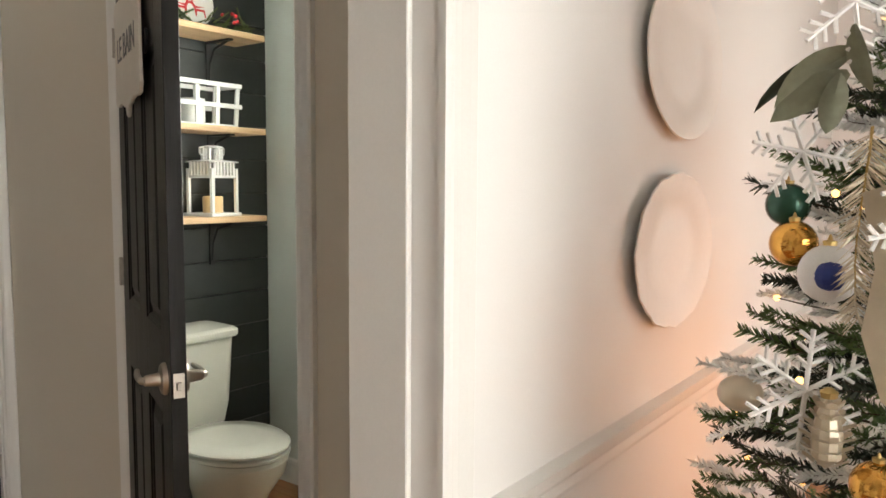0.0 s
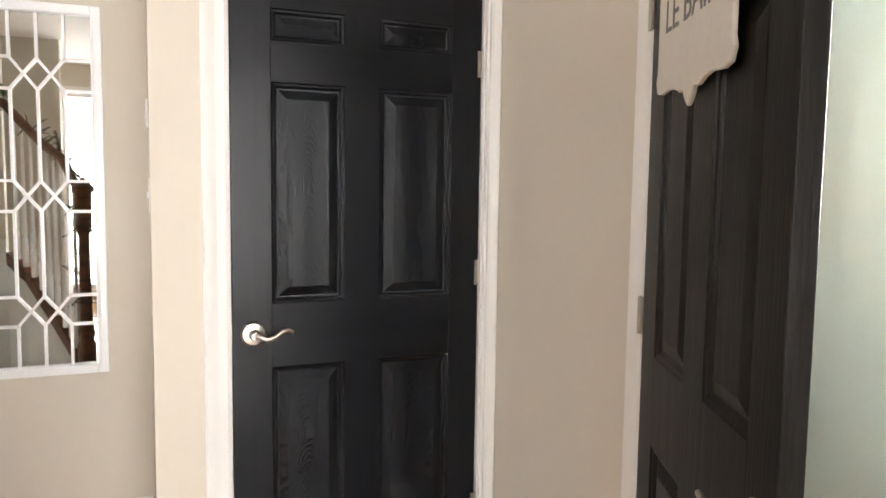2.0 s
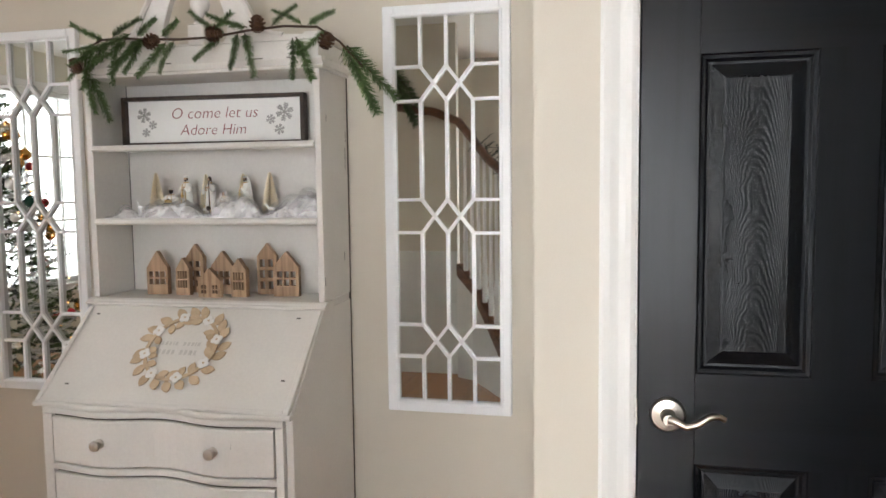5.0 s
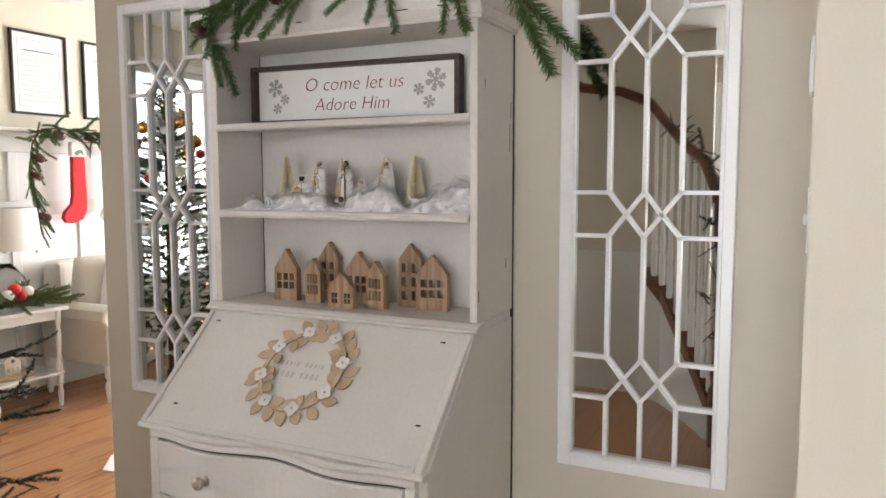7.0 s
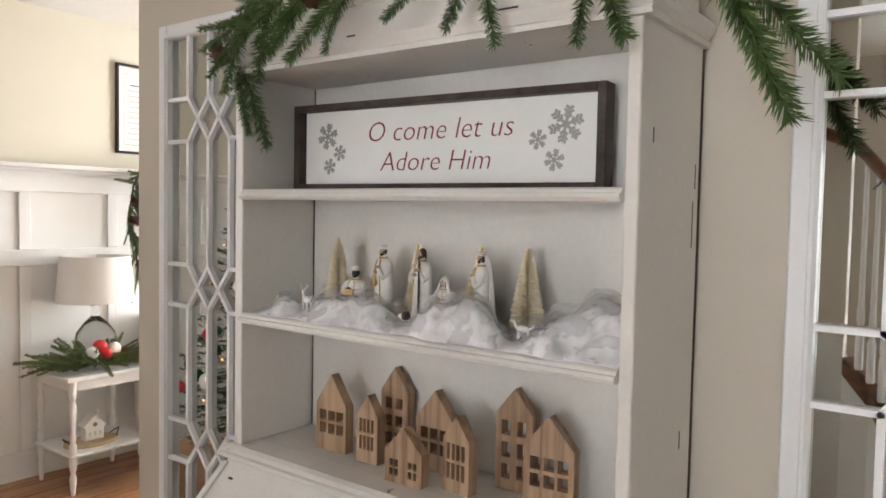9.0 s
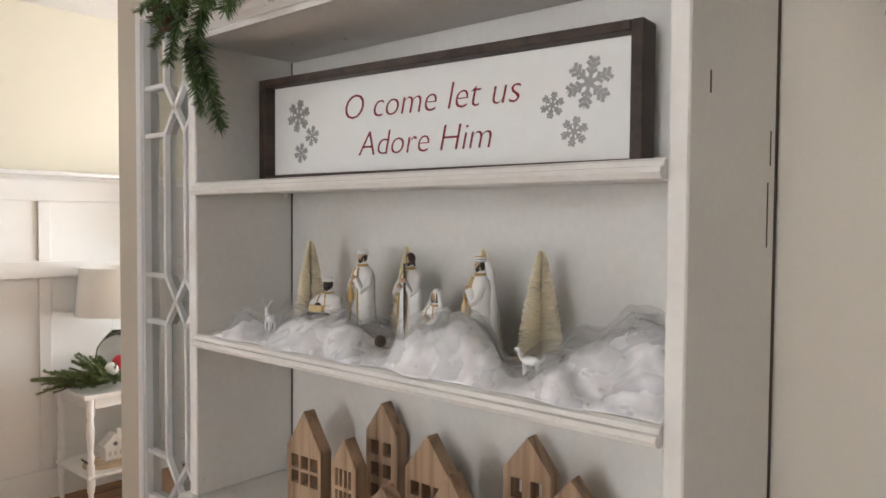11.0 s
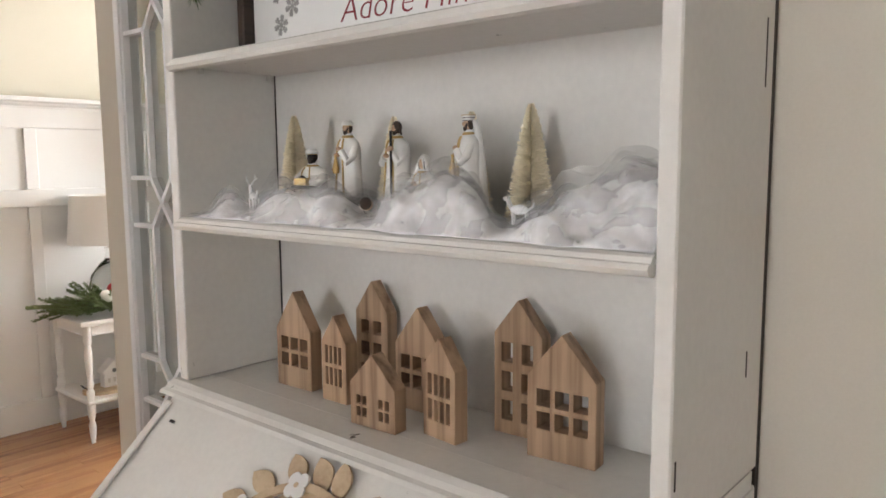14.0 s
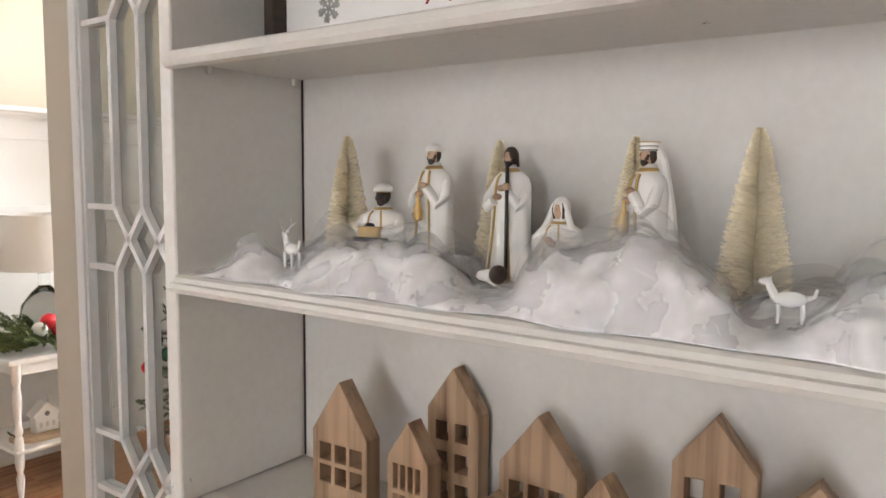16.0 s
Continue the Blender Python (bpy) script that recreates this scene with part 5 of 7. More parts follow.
    if hat != "veil":
        ball((hx + r * 0.42, 0, zc - r * 0.86), r * 0.66, bm, 10, 1.0, 0.82, 1.0, 2)
        for q in (-1, 1):
            tube([(hx + r * 0.25, q * r * 0.80, zc + r * 0.05), (hx + r * 0.52, q * r * 0.62, zc - r * 0.62)], r * 0.2, 6, bm, r * 0.26, 2)
    if extra == "casket":
        box(W * 0.105, W * 0.165, -W * 0.075, W * 0.075, B * 0.50, B * 0.60, 0.0008, bm)
        k0 = len(bm.faces)
        for f in list(bm.faces)[-26:]:
            f.material_index = 3
        box(W * 0.095, W * 0.175, -W * 0.105, W * 0.105, B * 0.455, B * 0.495, 0.0006, bm)
        for f in list(bm.faces)[k0:]:
            f.material_index = 4
    elif extra == "flask":
        lathe([(0.0004, B * 0.425), (W * 0.030, B * 0.435), (W * 0.036, B * 0.475), (W * 0.020, B * 0.535), (W * 0.011, B * 0.575), (W * 0.015, B * 0.60)], 12, (W * 0.142, 0, 0), bm, 0.9, 1, 3)
        ball((W * 0.148, -W * 0.012, B * 0.47), W * 0.026, bm, 10, 0.7, 1.0, 1.3, 1)
    elif extra == "staff":
        tube([(W * 0.135, W * 0.075, h * 0.02), (W * 0.135, W * 0.075, h * 0.82)], h * 0.0115, 8, bm, slot=4)
        ball((W * 0.135, W * 0.070, B * 0.665), W * 0.028, bm, 10, 0.9, 1.0, 1.1, 1)
    ob = tobject("figurine", bm, [M_ROBE, skin or M_SKIN, M_HAIR, M_GOLD, M_IRON], smooth=True)
    ob.matrix_world = pose(x, y, SZ, 0, lean, turn)
    return tagged(ob, label, "figurine", "nativity figurines on the shelf")


figure(-3.930, -1.083, 0.122, "kneeling white resin king figurine with gold casket", True, M_SKIND, "turban", "casket", 5)
figure(-3.968, -1.045, 0.163, "standing white resin king figurine holding a gold flask", False, M_SKIN, "turban", "flask", -12)
figure(-3.992, -0.966, 0.160, "standing white resin shepherd figurine with dark staff", False, M_SKIN, "hair", "staff", -8)
figure(-3.980, -0.903, 0.108, "kneeling white resin veiled figurine", True, M_SKIN, "veil", None, -5)
figure(-3.970, -0.813, 0.160, "standing white resin king figurine with crown and veil", False, M_SKIN, "crown", "flask", -45)
bm = ball((0, 0, 0.012), 0.011, None, 12, 1, 1, 1, 1)
ball((-0.003, -0.004, 0.014), 0.0115, bm, 12, 1, 1, 0.9, 2)
tube([(0, 0.008, 0.009), (0.002, 0.03, 0.009), (0.004, 0.055, 0.006)], 0.010, 10, bm, 0.006, 0)
inf = tobject("figurine", bm, [M_ROBE, M_SKIN, M_HAIR], smooth=True)
inf.matrix_world = pose(-3.868, -0.902, SZ + 0.024, 0, 0, 150) @ Matrix.Diagonal((0.72, 0.72, 0.72, 1))
tagged(inf, "tiny swaddled resin figurine lying in the wool", "figurine", "nativity figurines on the shelf")


def bottle_tree(x, y, h, r, seed):
    rng = random.Random(seed)
    t = empty("bottle_brush_tree", pose(x, y, SZ), "cream sisal bottle-brush tree on the shelf", "bottle brush tree", "bottle-brush trees")
    part("wire_trunk", tube([(0, 0, 0), (0, 0, h)], 0.0011, 6), M_SISAL, t)
    vs, fs = [], []
    n = 3600
    for k in range(n):
        f = (k + rng.random()) / n
        z = h * (0.06 + 0.94 * f)
        a = k * 2.39996 + rng.uniform(-0.2, 0.2)
        row = 0.5 + 0.5 * math.sin(f * 14 * 2 * math.pi)
        l = r * (1 - f) ** 0.72 * rng.uniform(0.86, 1.03) * (0.9 + 0.1 * row) + 0.003
        d = Vector((math.cos(a), math.sin(a), rng.uniform(0.0, 0.28)))
        wv = d.cross(Vector((rng.uniform(-1, 1), rng.uniform(-1, 1), rng.uniform(-0.4, 0.4)))).normalized() * 0.0005
        p = Vector((0, 0, z))
        o = len(vs)
        vs += [p - wv, p + wv, p + d * l + wv, p + d * l - wv]
        fs.append((o, o + 1, o + 2, o + 3))
    me = bpy.data.meshes.new("bristles")
    me.from_pydata([tuple(v) for v in vs], [], fs)
    me.materials.append(M_SISAL)
    b = new("bristles", me)
    b.parent = t
    return t


bottle_tree(-3.955, -1.158, 0.160, 0.030, 1)
bottle_tree(-4.012, -0.992, 0.154, 0.029, 2)
bottle_tree(-4.012, -0.843, 0.154, 0.029, 3)
bottle_tree(-3.985, -0.727, 0.157, 0.032, 4)


def animal(x, y, h, label, antlers=False, turn=0.0):
    bm = bmesh.new()
    ball((0, 0, h * 0.48), h * 0.20, bm, 12, 0.85, 0.85, 1.7)
    tube([(0, -h * 0.28, h * 0.52), (0, -h * 0.38, h * 0.72), (0, -h * 0.42, h * 0.82)], h * 0.10, 8, bm, h * 0.07)
    ball((0, -h * 0.47, h * 0.84), h * 0.09, bm, 10, 0.9, 0.8, 1.5)
    for sx in (-1, 1):
        for yy in (-0.22, 0.24):
            tube([(sx * h * 0.10, h * yy, h * 0.4), (sx * h * 0.11, h * (yy + 0.02), h * 0.2), (sx * h * 0.10, h * yy, 0)], h * 0.05, 7, bm, h * 0.03)
        tube([(sx * h * 0.04, -h * 0.40, h * 0.88), (sx * h * 0.10, -h * 0.36, h * 0.92)], h * 0.035, 6, bm, h * 0.012)
        if antlers:
            tube([(sx * h * 0.03, -h * 0.42, h * 0.9), (sx * h * 0.14, -h * 0.34, h * 1.06), (sx * h * 0.16, -h * 0.40, h * 1.25)], h * 0.03, 6, bm, h * 0.012)
            tube([(sx * h * 0.14, -h * 0.34, h * 1.06), (sx * h * 0.22, -h * 0.22, h * 1.14)], h * 0.024, 6, bm, h * 0.01)
    tube([(0, h * 0.33, h * 0.5), (0, h * 0.46, h * 0.56), (0, h * 0.50, h * 0.72)], h * 0.05, 7, bm, h * 0.03)
    ob = tobject("animal_figurine", bm, M_MILK, smooth=True)
    ob.matrix_world = pose(x, y, SZ + 0.016, 0, 0, turn)
    return tagged(ob, label, "figurine", "clear animal figurines in the wool")


animal(-3.890, -1.180, 0.042, "clear white glass deer figurine with antlers", True, -20)
animal(-3.895, -0.681, 0.034, "clear white glass lamb figurine in the wool", False, 15)


def wool():
    """Loose fibre wool: soft lumps over the shelf with a haze of stray fibres."""
    rng = random.Random(5)
    root = empty("fibre_wool", label="loose white fibre wool spread like snow on the shelf", category="wool", kind="stuff")
    nu, nv = 230, 64
    vs, fs = [], []
    puffs = [(-1.075, -3.900, 0.055, 0.042), (-1.02, -3.90, 0.045, 0.042), (-1.13, -3.90, 0.045, 0.038), (-1.25, -3.885, 0.035, 0.034), (-0.885, -3.905, 0.040, 0.044), (-0.855, -3.890, 0.055, 0.050), (-0.80, -3.905, 0.050, 0.060), (-0.83, -3.945, 0.05, 0.058), (-0.62, -3.93, 0.060, 0.056), (-0.57, -3.95, 0.055, 0.072), (-0.60, -3.99, 0.055, 0.080), (-0.535, -3.92, 0.045, 0.062), (-0.65, -3.885, 0.05, 0.034), (-0.70, -3.955, 0.05, 0.030), (-0.76, -3.885, 0.04, 0.034), (-0.98, -3.875, 0.03, 0.018), (-1.19, -3.94, 0.05, 0.036)]
    puffs = [(cy + 0.018, cx, r * 1.12, a * 1.05) for cy, cx, r, a in puffs]
    for k in range(26):
        y, x, r = rng.uniform(-1.27, -0.53), rng.uniform(-4.03, -3.865), rng.uniform(0.030, 0.050)
        if any((y - cy) ** 2 + (x - cx) ** 2 < 0.045 ** 2 for cy, cx in ((-0.68, -3.89), (-0.905, -3.87), (-1.18, -3.89))):
            continue
        puffs.append((y, x, r, r * rng.uniform(0.45, 0.8)))

    def hump(y, x):
        b, wsum = 0.010, 0.0
        wx = x + 0.010 * noise.noise(Vector((y * 35, x * 35, 1)))
        wy = y + 0.010 * noise.noise(Vector((y * 35, x * 35, 9)))
        for cy, cx, r, a in puffs:
            q = ((wy - cy) ** 2 + (wx - cx) ** 2) / (r * r)
            if q < 1:
                hgt = a * (1 - q) ** 1.25
                b = max(b, hgt) + 0.30 * min(b, hgt)
        b += 0.004 * noise.noise(Vector((y * 22, x * 22, 7)))
        return max(0.003, min(b * 0.78, 0.066))
    for i in range(nu + 1):
        u = i / nu
        y = -1.30 + 0.80 * u
        front = -3.850 + 0.016 * noise.noise(Vector((y * 14, 0, 0))) - 0.002
        back = -4.038 + 0.01 * noise.noise(Vector((y * 9, 5, 0)))
        for j in range(nv + 1):
            v = j / nv
            x = front + (back - front) * v
            edge = min(1.0, min(v * 9, (1 - v) * 5), min(u, (1 - u) * 2.0 + 0.3) * 11) ** 0.6
            vs.append((x, y, SZ + 0.0005 + hump(y, x) * edge))
    for i in range(nu):
        for j in range(nv):
            a = i * (nv + 1) + j
            fs.append((a, a + nv + 1, a + nv + 2, a + 1))
    me = bpy.data.meshes.new("wool_mass")
    me.from_pydata(vs, [], fs)
    me.materials.append(M_WOOL)
    me.shade_smooth()
    o = new("wool_mass", me)
    o.parent = root
    for layer, veil in enumerate(M_HAZE):
        g = 0.0050 * (layer + 1)
        zz = [(x + g * 0.4, y, z + g * (0.25 + 1.5 * min(1.0, (z - SZ) / 0.04)) * (1.0 + 0.8 * noise.noise(Vector((y * 30, x * 30, layer * 3.7))))) for x, y, z in vs]
        me = bpy.data.meshes.new("wool_veil")
        me.from_pydata(zz, [], fs)
        me.materials.append(veil)
        me.shade_smooth()
        o = new("wool_veil", me)
        o.parent = root
    V, F = [], []
    for k in range(900):
        i, j = rng.randrange(2, nu - 1), rng.randrange(1, nv - 1)
        p = Vector(vs[i * (nv + 1) + j]) + Vector((rng.uniform(-0.003, 0.003), rng.uniform(-0.003, 0.003), rng.uniform(-0.002, 0.001) + 0.008 * rng.random() ** 4))
        a = rng.uniform(0, 2 * math.pi)
        l = rng.uniform(0.012, 0.034)
        d = Vector((math.cos(a), math.sin(a), rng.uniform(-0.25, 0.45))).normalized()
        c = Vector((rng.uniform(-1, 1), rng.uniform(-1, 1), rng.uniform(0.0, 0.7))) * l * 0.3
        w = d.cross(Vector((rng.uniform(-1, 1), rng.uniform(-1, 1), rng.uniform(-1, 1)))).normalized() * 0.0001
        q = [p - d * l * 0.5, p + c, p + d * l * 0.5 + c * 0.2]
        b0 = len(V)
        for t in q:
            V += [t - w, t + w]
        F += [(b0, b0 + 1, b0 + 3, b0 + 2), (b0 + 2, b0 + 3, b0 + 5, b0 + 4)]
    me = bpy.data.meshes.new("stray_fibres")
    me.from_pydata([tuple(v) for v in V], [], F)
    me.materials.append(M_WOOL)
    o = new("stray_fibres", me)
    o.parent = root


wool()

# ---- wooden leaf wreath on the slant front ----
wr = empty("leaf_wreath", FLAP @ Matrix.Translation((-0.004, 0.022, 0.0)), "pale wooden leaf wreath with small white flowers on the desk front", "wreath")
R0 = 0.122
rings = []
for i in range(48):
    a = 2 * math.pi * i / 48
    rings.append((( R0 * math.cos(a), R0 * math.sin(a), 0.007), (math.cos(a), math.sin(a), 0), (0, 0, 1)))
part("ring", sweep([(-0.006, 0.0), (-0.006, 0.005), (0.006, 0.005), (0.006, 0.0)], rings, True), M_OAKL, wr)
_lf = []
for k, (ll, lw) in enumerate(((0.052, 0.032), (0.044, 0.027))):
    pts = [(0.0, 0.0)]
    for i in range(1, 8):
        t = i / 8
        pts.append((ll * t, -lw * 0.5 * math.sin(math.pi * t) ** 0.8))
    pts.append((ll, 0.0))
    for i in range(7, 0, -1):
        t = i / 8
        pts.append((ll * t, lw * 0.5 * math.sin(math.pi * t) ** 0.8))
    bm = extrude_poly(pts, "xy", 0.0, 0.004, bevel=0.0006)
    me = bpy.data.meshes.new("leaf")
    bm.to_mesh(me)
    bm.free()
    me.materials.append(M_OAKL)
    _lf.append(me)
_rng = random.Random(11)
for i in range(20):
    a = 2 * math.pi * i / 20 + _rng.uniform(-0.08, 0.08)
    for s in (1, -1):
        if s < 0 and i % 5 == 3:
            continue
        r = R0 + s * 0.004
        ang = a + math.pi / 2 - s * radians(_rng.uniform(38, 66))
        m = Matrix.Translation((r * math.cos(a), r * math.sin(a), 0.0008 if s > 0 else 0.0045)) @ Matrix.Rotation(ang, 4, "Z") @ Matrix.Rotation(radians(_rng.uniform(-10, -2)), 4, "Y")
        share("leaf", _lf[0 if s > 0 else 1], wr, m)
for i in range(8):
    a = 2 * math.pi * (i + 0.35) / 8
    fl_ = part("flower", lathe([(0.004, 0.012), (0.004, 0.0165)], 8, (0, 0, 0)), M_OAKL, wr, "white wooden flower")
    fl_.matrix_local = Matrix.Translation((R0 * math.cos(a), R0 * math.sin(a), 0.0))
    for k in range(4):
        b = k * math.pi / 2 + 0.5 + i
        tobject("petal", lathe([(0.0095, 0.0125), (0.0105, 0.0135), (0.0105, 0.0155), (0.0095, 0.0162)], 12, (0.0105 * math.cos(b), 0.0105 * math.sin(b), 0)), M_SIGN, fl_)
# faint stamp, too pale to read
stamp = empty("faint_stamp", FLAP @ Matrix.Translation((-0.004, 0.012, 0.0)), "faint grey stamped lettering on the desk front", "stamp")
for row, (v, hgt, ws) in enumerate(((0.030, 0.014, (0.012, 0.012, 0.010, 0.006, 0.012)), (0.030, 0.014, ()), (-0.004, 0.018, (0.014, 0.014, 0.014, 0.012)))):
    u = -0.085
    for grp in range(2):
        for w_ in ws:
            part("bar", box(u, u + w_ * 0.7, v - hgt / 2, v + hgt / 2, 0.0003, 0.0009), M_STAMP, stamp)
            u += w_ + 0.003
        u += 0.014

# ---- evergreen garland on the pediment ----
SPR = [sprig_mesh("pine_sprig", 0.17, 460, 0.033, 0.0019, d, 1.0, (M_NEEDLE, M_TRUNK), s, 0.7) for s, d in ((1, 0.10), (2, 0.25), (3, 0.0), (4, 0.16))]
gar = empty("pine_garland", label="green pine garland with brown cones draped over the desk top", category="garland")
gp = [(-3.858, -0.33, 1.865), (-3.835, -0.40, 1.945), (-3.825, -0.47, 1.992), (-3.82, -0.58, 2.0), (-3.805, -0.70, 1.99), (-3.79, -0.82, 1.972), (-3.775, -0.93, 1.968), (-3.765, -1.03, 1.972), (-3.785, -1.15, 1.985), (-3.81, -1.25, 1.99), (-3.83, -1.32, 1.97), (-3.84, -1.345, 1.90)]
part("stem", tube(gp, 0.004, 7), M_TRUNK, gar, "brown wire stem")
_SP = [((-3.850, -0.40, 1.945), (-3.875, -0.272, 1.735)), ((-3.855, -0.385, 1.93), (-3.90, -0.225, 1.79)), ((-3.85, -0.37, 1.90), (-3.86, -0.30, 1.74)),
       ((-3.83, -0.55, 1.965), (-3.80, -0.475, 1.815)), ((-3.83, -0.56, 1.965), (-3.79, -0.53, 1.83)),
       ((-3.81, -0.72, 1.985), (-3.765, -0.655, 1.862)), ((-3.81, -0.74, 1.985), (-3.755, -0.74, 1.865)), ((-3.80, -0.70, 2.0), (-3.78, -0.83, 2.02)),
       ((-3.77, -0.98, 1.965), (-3.735, -1.055, 1.845)), ((-3.77, -0.95, 1.965), (-3.73, -0.99, 1.87)), ((-3.775, -1.06, 1.98), (-3.74, -1.15, 1.89)),
       ((-3.79, -1.14, 1.985), (-3.75, -1.22, 1.895)), ((-3.80, -1.18, 1.985), (-3.77, -1.29, 1.93)), ((-3.80, -1.10, 1.985), (-3.76, -1.17, 1.86)),
       ((-3.845, -1.335, 1.90), (-3.852, -1.262, 1.725)), ((-3.845, -1.335, 1.90), (-3.83, -1.325, 1.755)), ((-3.83, -1.32, 1.95), (-3.81, -1.38, 1.86)), ((-3.82, -1.28, 1.98), (-3.78, -1.36, 1.93)),
       ((-3.82, -0.50, 2.0), (-3.79, -0.40, 2.03)), ((-3.82, -0.52, 2.0), (-3.80, -0.60, 2.06)), ((-3.81, -0.62, 2.0), (-3.78, -0.53, 2.06)), ((-3.80, -0.78, 1.98), (-3.76, -0.88, 2.03)), ((-3.80, -0.85, 1.98), (-3.77, -0.74, 2.04)),
       ((-3.78, -1.0, 1.98), (-3.74, -0.90, 2.02)), ((-3.79, -1.10, 1.99), (-3.75, -1.0, 2.04)), ((-3.80, -1.2, 1.99), (-3.77, -1.1, 2.06)), ((-3.81, -1.24, 1.99), (-3.78, -1.34, 2.04)), ((-3.83, -0.44, 1.98), (-3.80, -0.52, 1.90)), ((-3.80, -0.80, 1.975), (-3.76, -0.87, 1.90)), ((-3.79, -1.16, 1.985), (-3.74, -1.20, 1.85)), ((-3.80, -1.22, 1.985), (-3.75, -1.27, 1.87)), ((-3.81, -1.26, 1.98), (-3.77, -1.33, 1.89)), ((-3.79, -1.08, 1.985), (-3.74, -1.10, 1.86)), ((-3.82, -1.30, 1.97), (-3.80, -1.29, 1.83)), ((-3.79, -1.12, 2.0), (-3.73, -1.19, 1.95))]
for i, (a, b) in enumerate(_SP):
    v = Vector(b) - Vector(a)
    share("pine_sprig", SPR[i % 4], gar, aim(a, v, i * 1.3, v.length / 0.168))
_pc = bpy.data.meshes.new("pine_cone")
_bm = cone_bm(0.018, 0.046)
_bm.to_mesh(_pc)
_bm.free()
_pc.materials.append(M_CONE)
for p, r in (((-3.815, -0.435, 1.945), 60), ((-3.76, -0.80, 1.975), 90), ((-3.755, -1.02, 1.962), 75), ((-3.80, -1.345, 1.905), 30), ((-3.79, -0.66, 2.005), 50)):
    share("pine_cone", _pc, gar, pose(*p, r, 20, r * 2) @ Matrix.Scale(1.15, 4))

# ---- living room ----
table = empty("side_table", label="small white side table with turned legs and lower shelf", category="table")
table.scale.z = 1.03
TX0, TX1, TY0, TY1 = -5.285, -4.858, -4.46, -4.09
part("tabletop", box(TX0 - 0.05, TX1 + 0.05, TY0 - 0.05, TY1 + 0.05, 0.618, 0.642, 0.006, seg=2), M_WHITE, table)
for y in (TY0, TY1):
    part("apron", box(TX0 + 0.02, TX1 - 0.02, y - 0.009, y + 0.009, 0.56, 0.6175, 0.002), M_WHITE, table)
for x in (TX0, TX1):
    part("apron", box(x - 0.009, x + 0.009, TY0 + 0.02, TY1 - 0.02, 0.56, 0.6175, 0.002), M_WHITE, table)
part("lower_shelf", box(TX0 - 0.025, TX1 + 0.025, TY0 - 0.025, TY1 + 0.025, 0.205, 0.223, 0.004), M_WHITE, table)
LEG = [(0.010, 0.0), (0.016, 0.05), (0.019, 0.09), (0.012, 0.12), (0.018, 0.14), (0.020, 0.16), (0.020, 0.27), (0.013, 0.285), (0.020, 0.31), (0.013, 0.335), (0.018, 0.40), (0.021, 0.45), (0.015, 0.50), (0.012, 0.51), (0.020, 0.53), (0.021, 0.6175)]
for x in (TX0, TX1):
    for y in (TY0, TY1):
        part("leg", lathe(LEG, 14, (x, y, 0)), M_WHITE, table, smooth=True)

lamp = empty("table_lamp", pose(-5.115, -4.33, 0.6618), "table lamp with clear glass jug base and white drum shade", "lamp")
part("glass_base", lathe([(0.07, 0.0), (0.095, 0.01), (0.115, 0.06), (0.12, 0.12), (0.105, 0.19), (0.06, 0.25), (0.028, 0.28), (0.024, 0.33), (0.03, 0.345)], 26, (0, 0, 0)), M_GLASS, lamp, smooth=True)
part("stem", lathe([(0.012, 0.3455), (0.012, 0.40), (0.006, 0.41), (0.006, 0.62)], 12, (0, 0, 0)), M_NICKEL, lamp)
bm = bmesh.new()
for (r0, z0), (r1, z1) in (((0.215, 0.372), (0.190, 0.638)), ((0.187, 0.636), (0.212, 0.374))):
    a = [bm.verts.new((r0 * math.cos(2 * math.pi * i / 40), r0 * math.sin(2 * math.pi * i / 40), z0)) for i in range(40)]
    b = [bm.verts.new((r1 * math.cos(2 * math.pi * i / 40), r1 * math.sin(2 * math.pi * i / 40), z1)) for i in range(40)]
    for i in range(40):
        bm.faces.new((a[i], a[(i + 1) % 40], b[(i + 1) % 40], b[i]))
part("shade", bm, M_SHADE, lamp, "white linen drum shade", smooth=True)
for i in range(3):
    a = i * 2.094
    part("shade_spider", tube([(0, 0, 0.615), (0.188 * math.cos(a), 0.188 * math.sin(a), 0.632)], 0.002, 5), M_NICKEL, lamp)

CED = [sprig_mesh("cedar_sprig", 0.20, 230, 0.024, 0.0035, d, 0.8, (M_CEDAR, M_TRUNK), s, 0.35) for s, d in ((21, 0.05), (22, 0.15), (23, -0.08))]
green = empty("greenery_arrangement", label="low cedar greenery with red and white balls on the table", category="greenery")
green.location.z = 0.0195
_rng = random.Random(3)
for i in range(96):
    a = 2 * math.pi * i / 96 + _rng.uniform(-0.15, 0.15)
    r0 = _rng.uniform(0.02, 0.20)
    p = (-5.07 + r0 * 1.2 * math.cos(a), -4.235 + r0 * 0.7 * math.sin(a), 0.660 + _rng.uniform(0, 0.035))
    share("cedar_sprig", CED[i % 3], green, aim(p, (math.cos(a) * 1.3, math.sin(a) * 0.8, _rng.uniform(-0.12, 0.55)), _rng.uniform(0, 6), _rng.uniform(0.8, 1.25)))
for (x, y, z, r, m, l) in ((-5.045, -4.15, 0.775, 0.040, M_REDBALL, "red"), (-5.125, -4.14, 0.755, 0.037, M_WHITEBALL, "white"), (-4.995, -4.14, 0.745, 0.035, M_WHITEBALL, "white"), (-5.07, -4.12, 0.735, 0.030, M_REDBALL, "red")):
    part("ball", ball((x, y, z), r, None, 20), m, green, l + " frosted ball ornament", smooth=True)
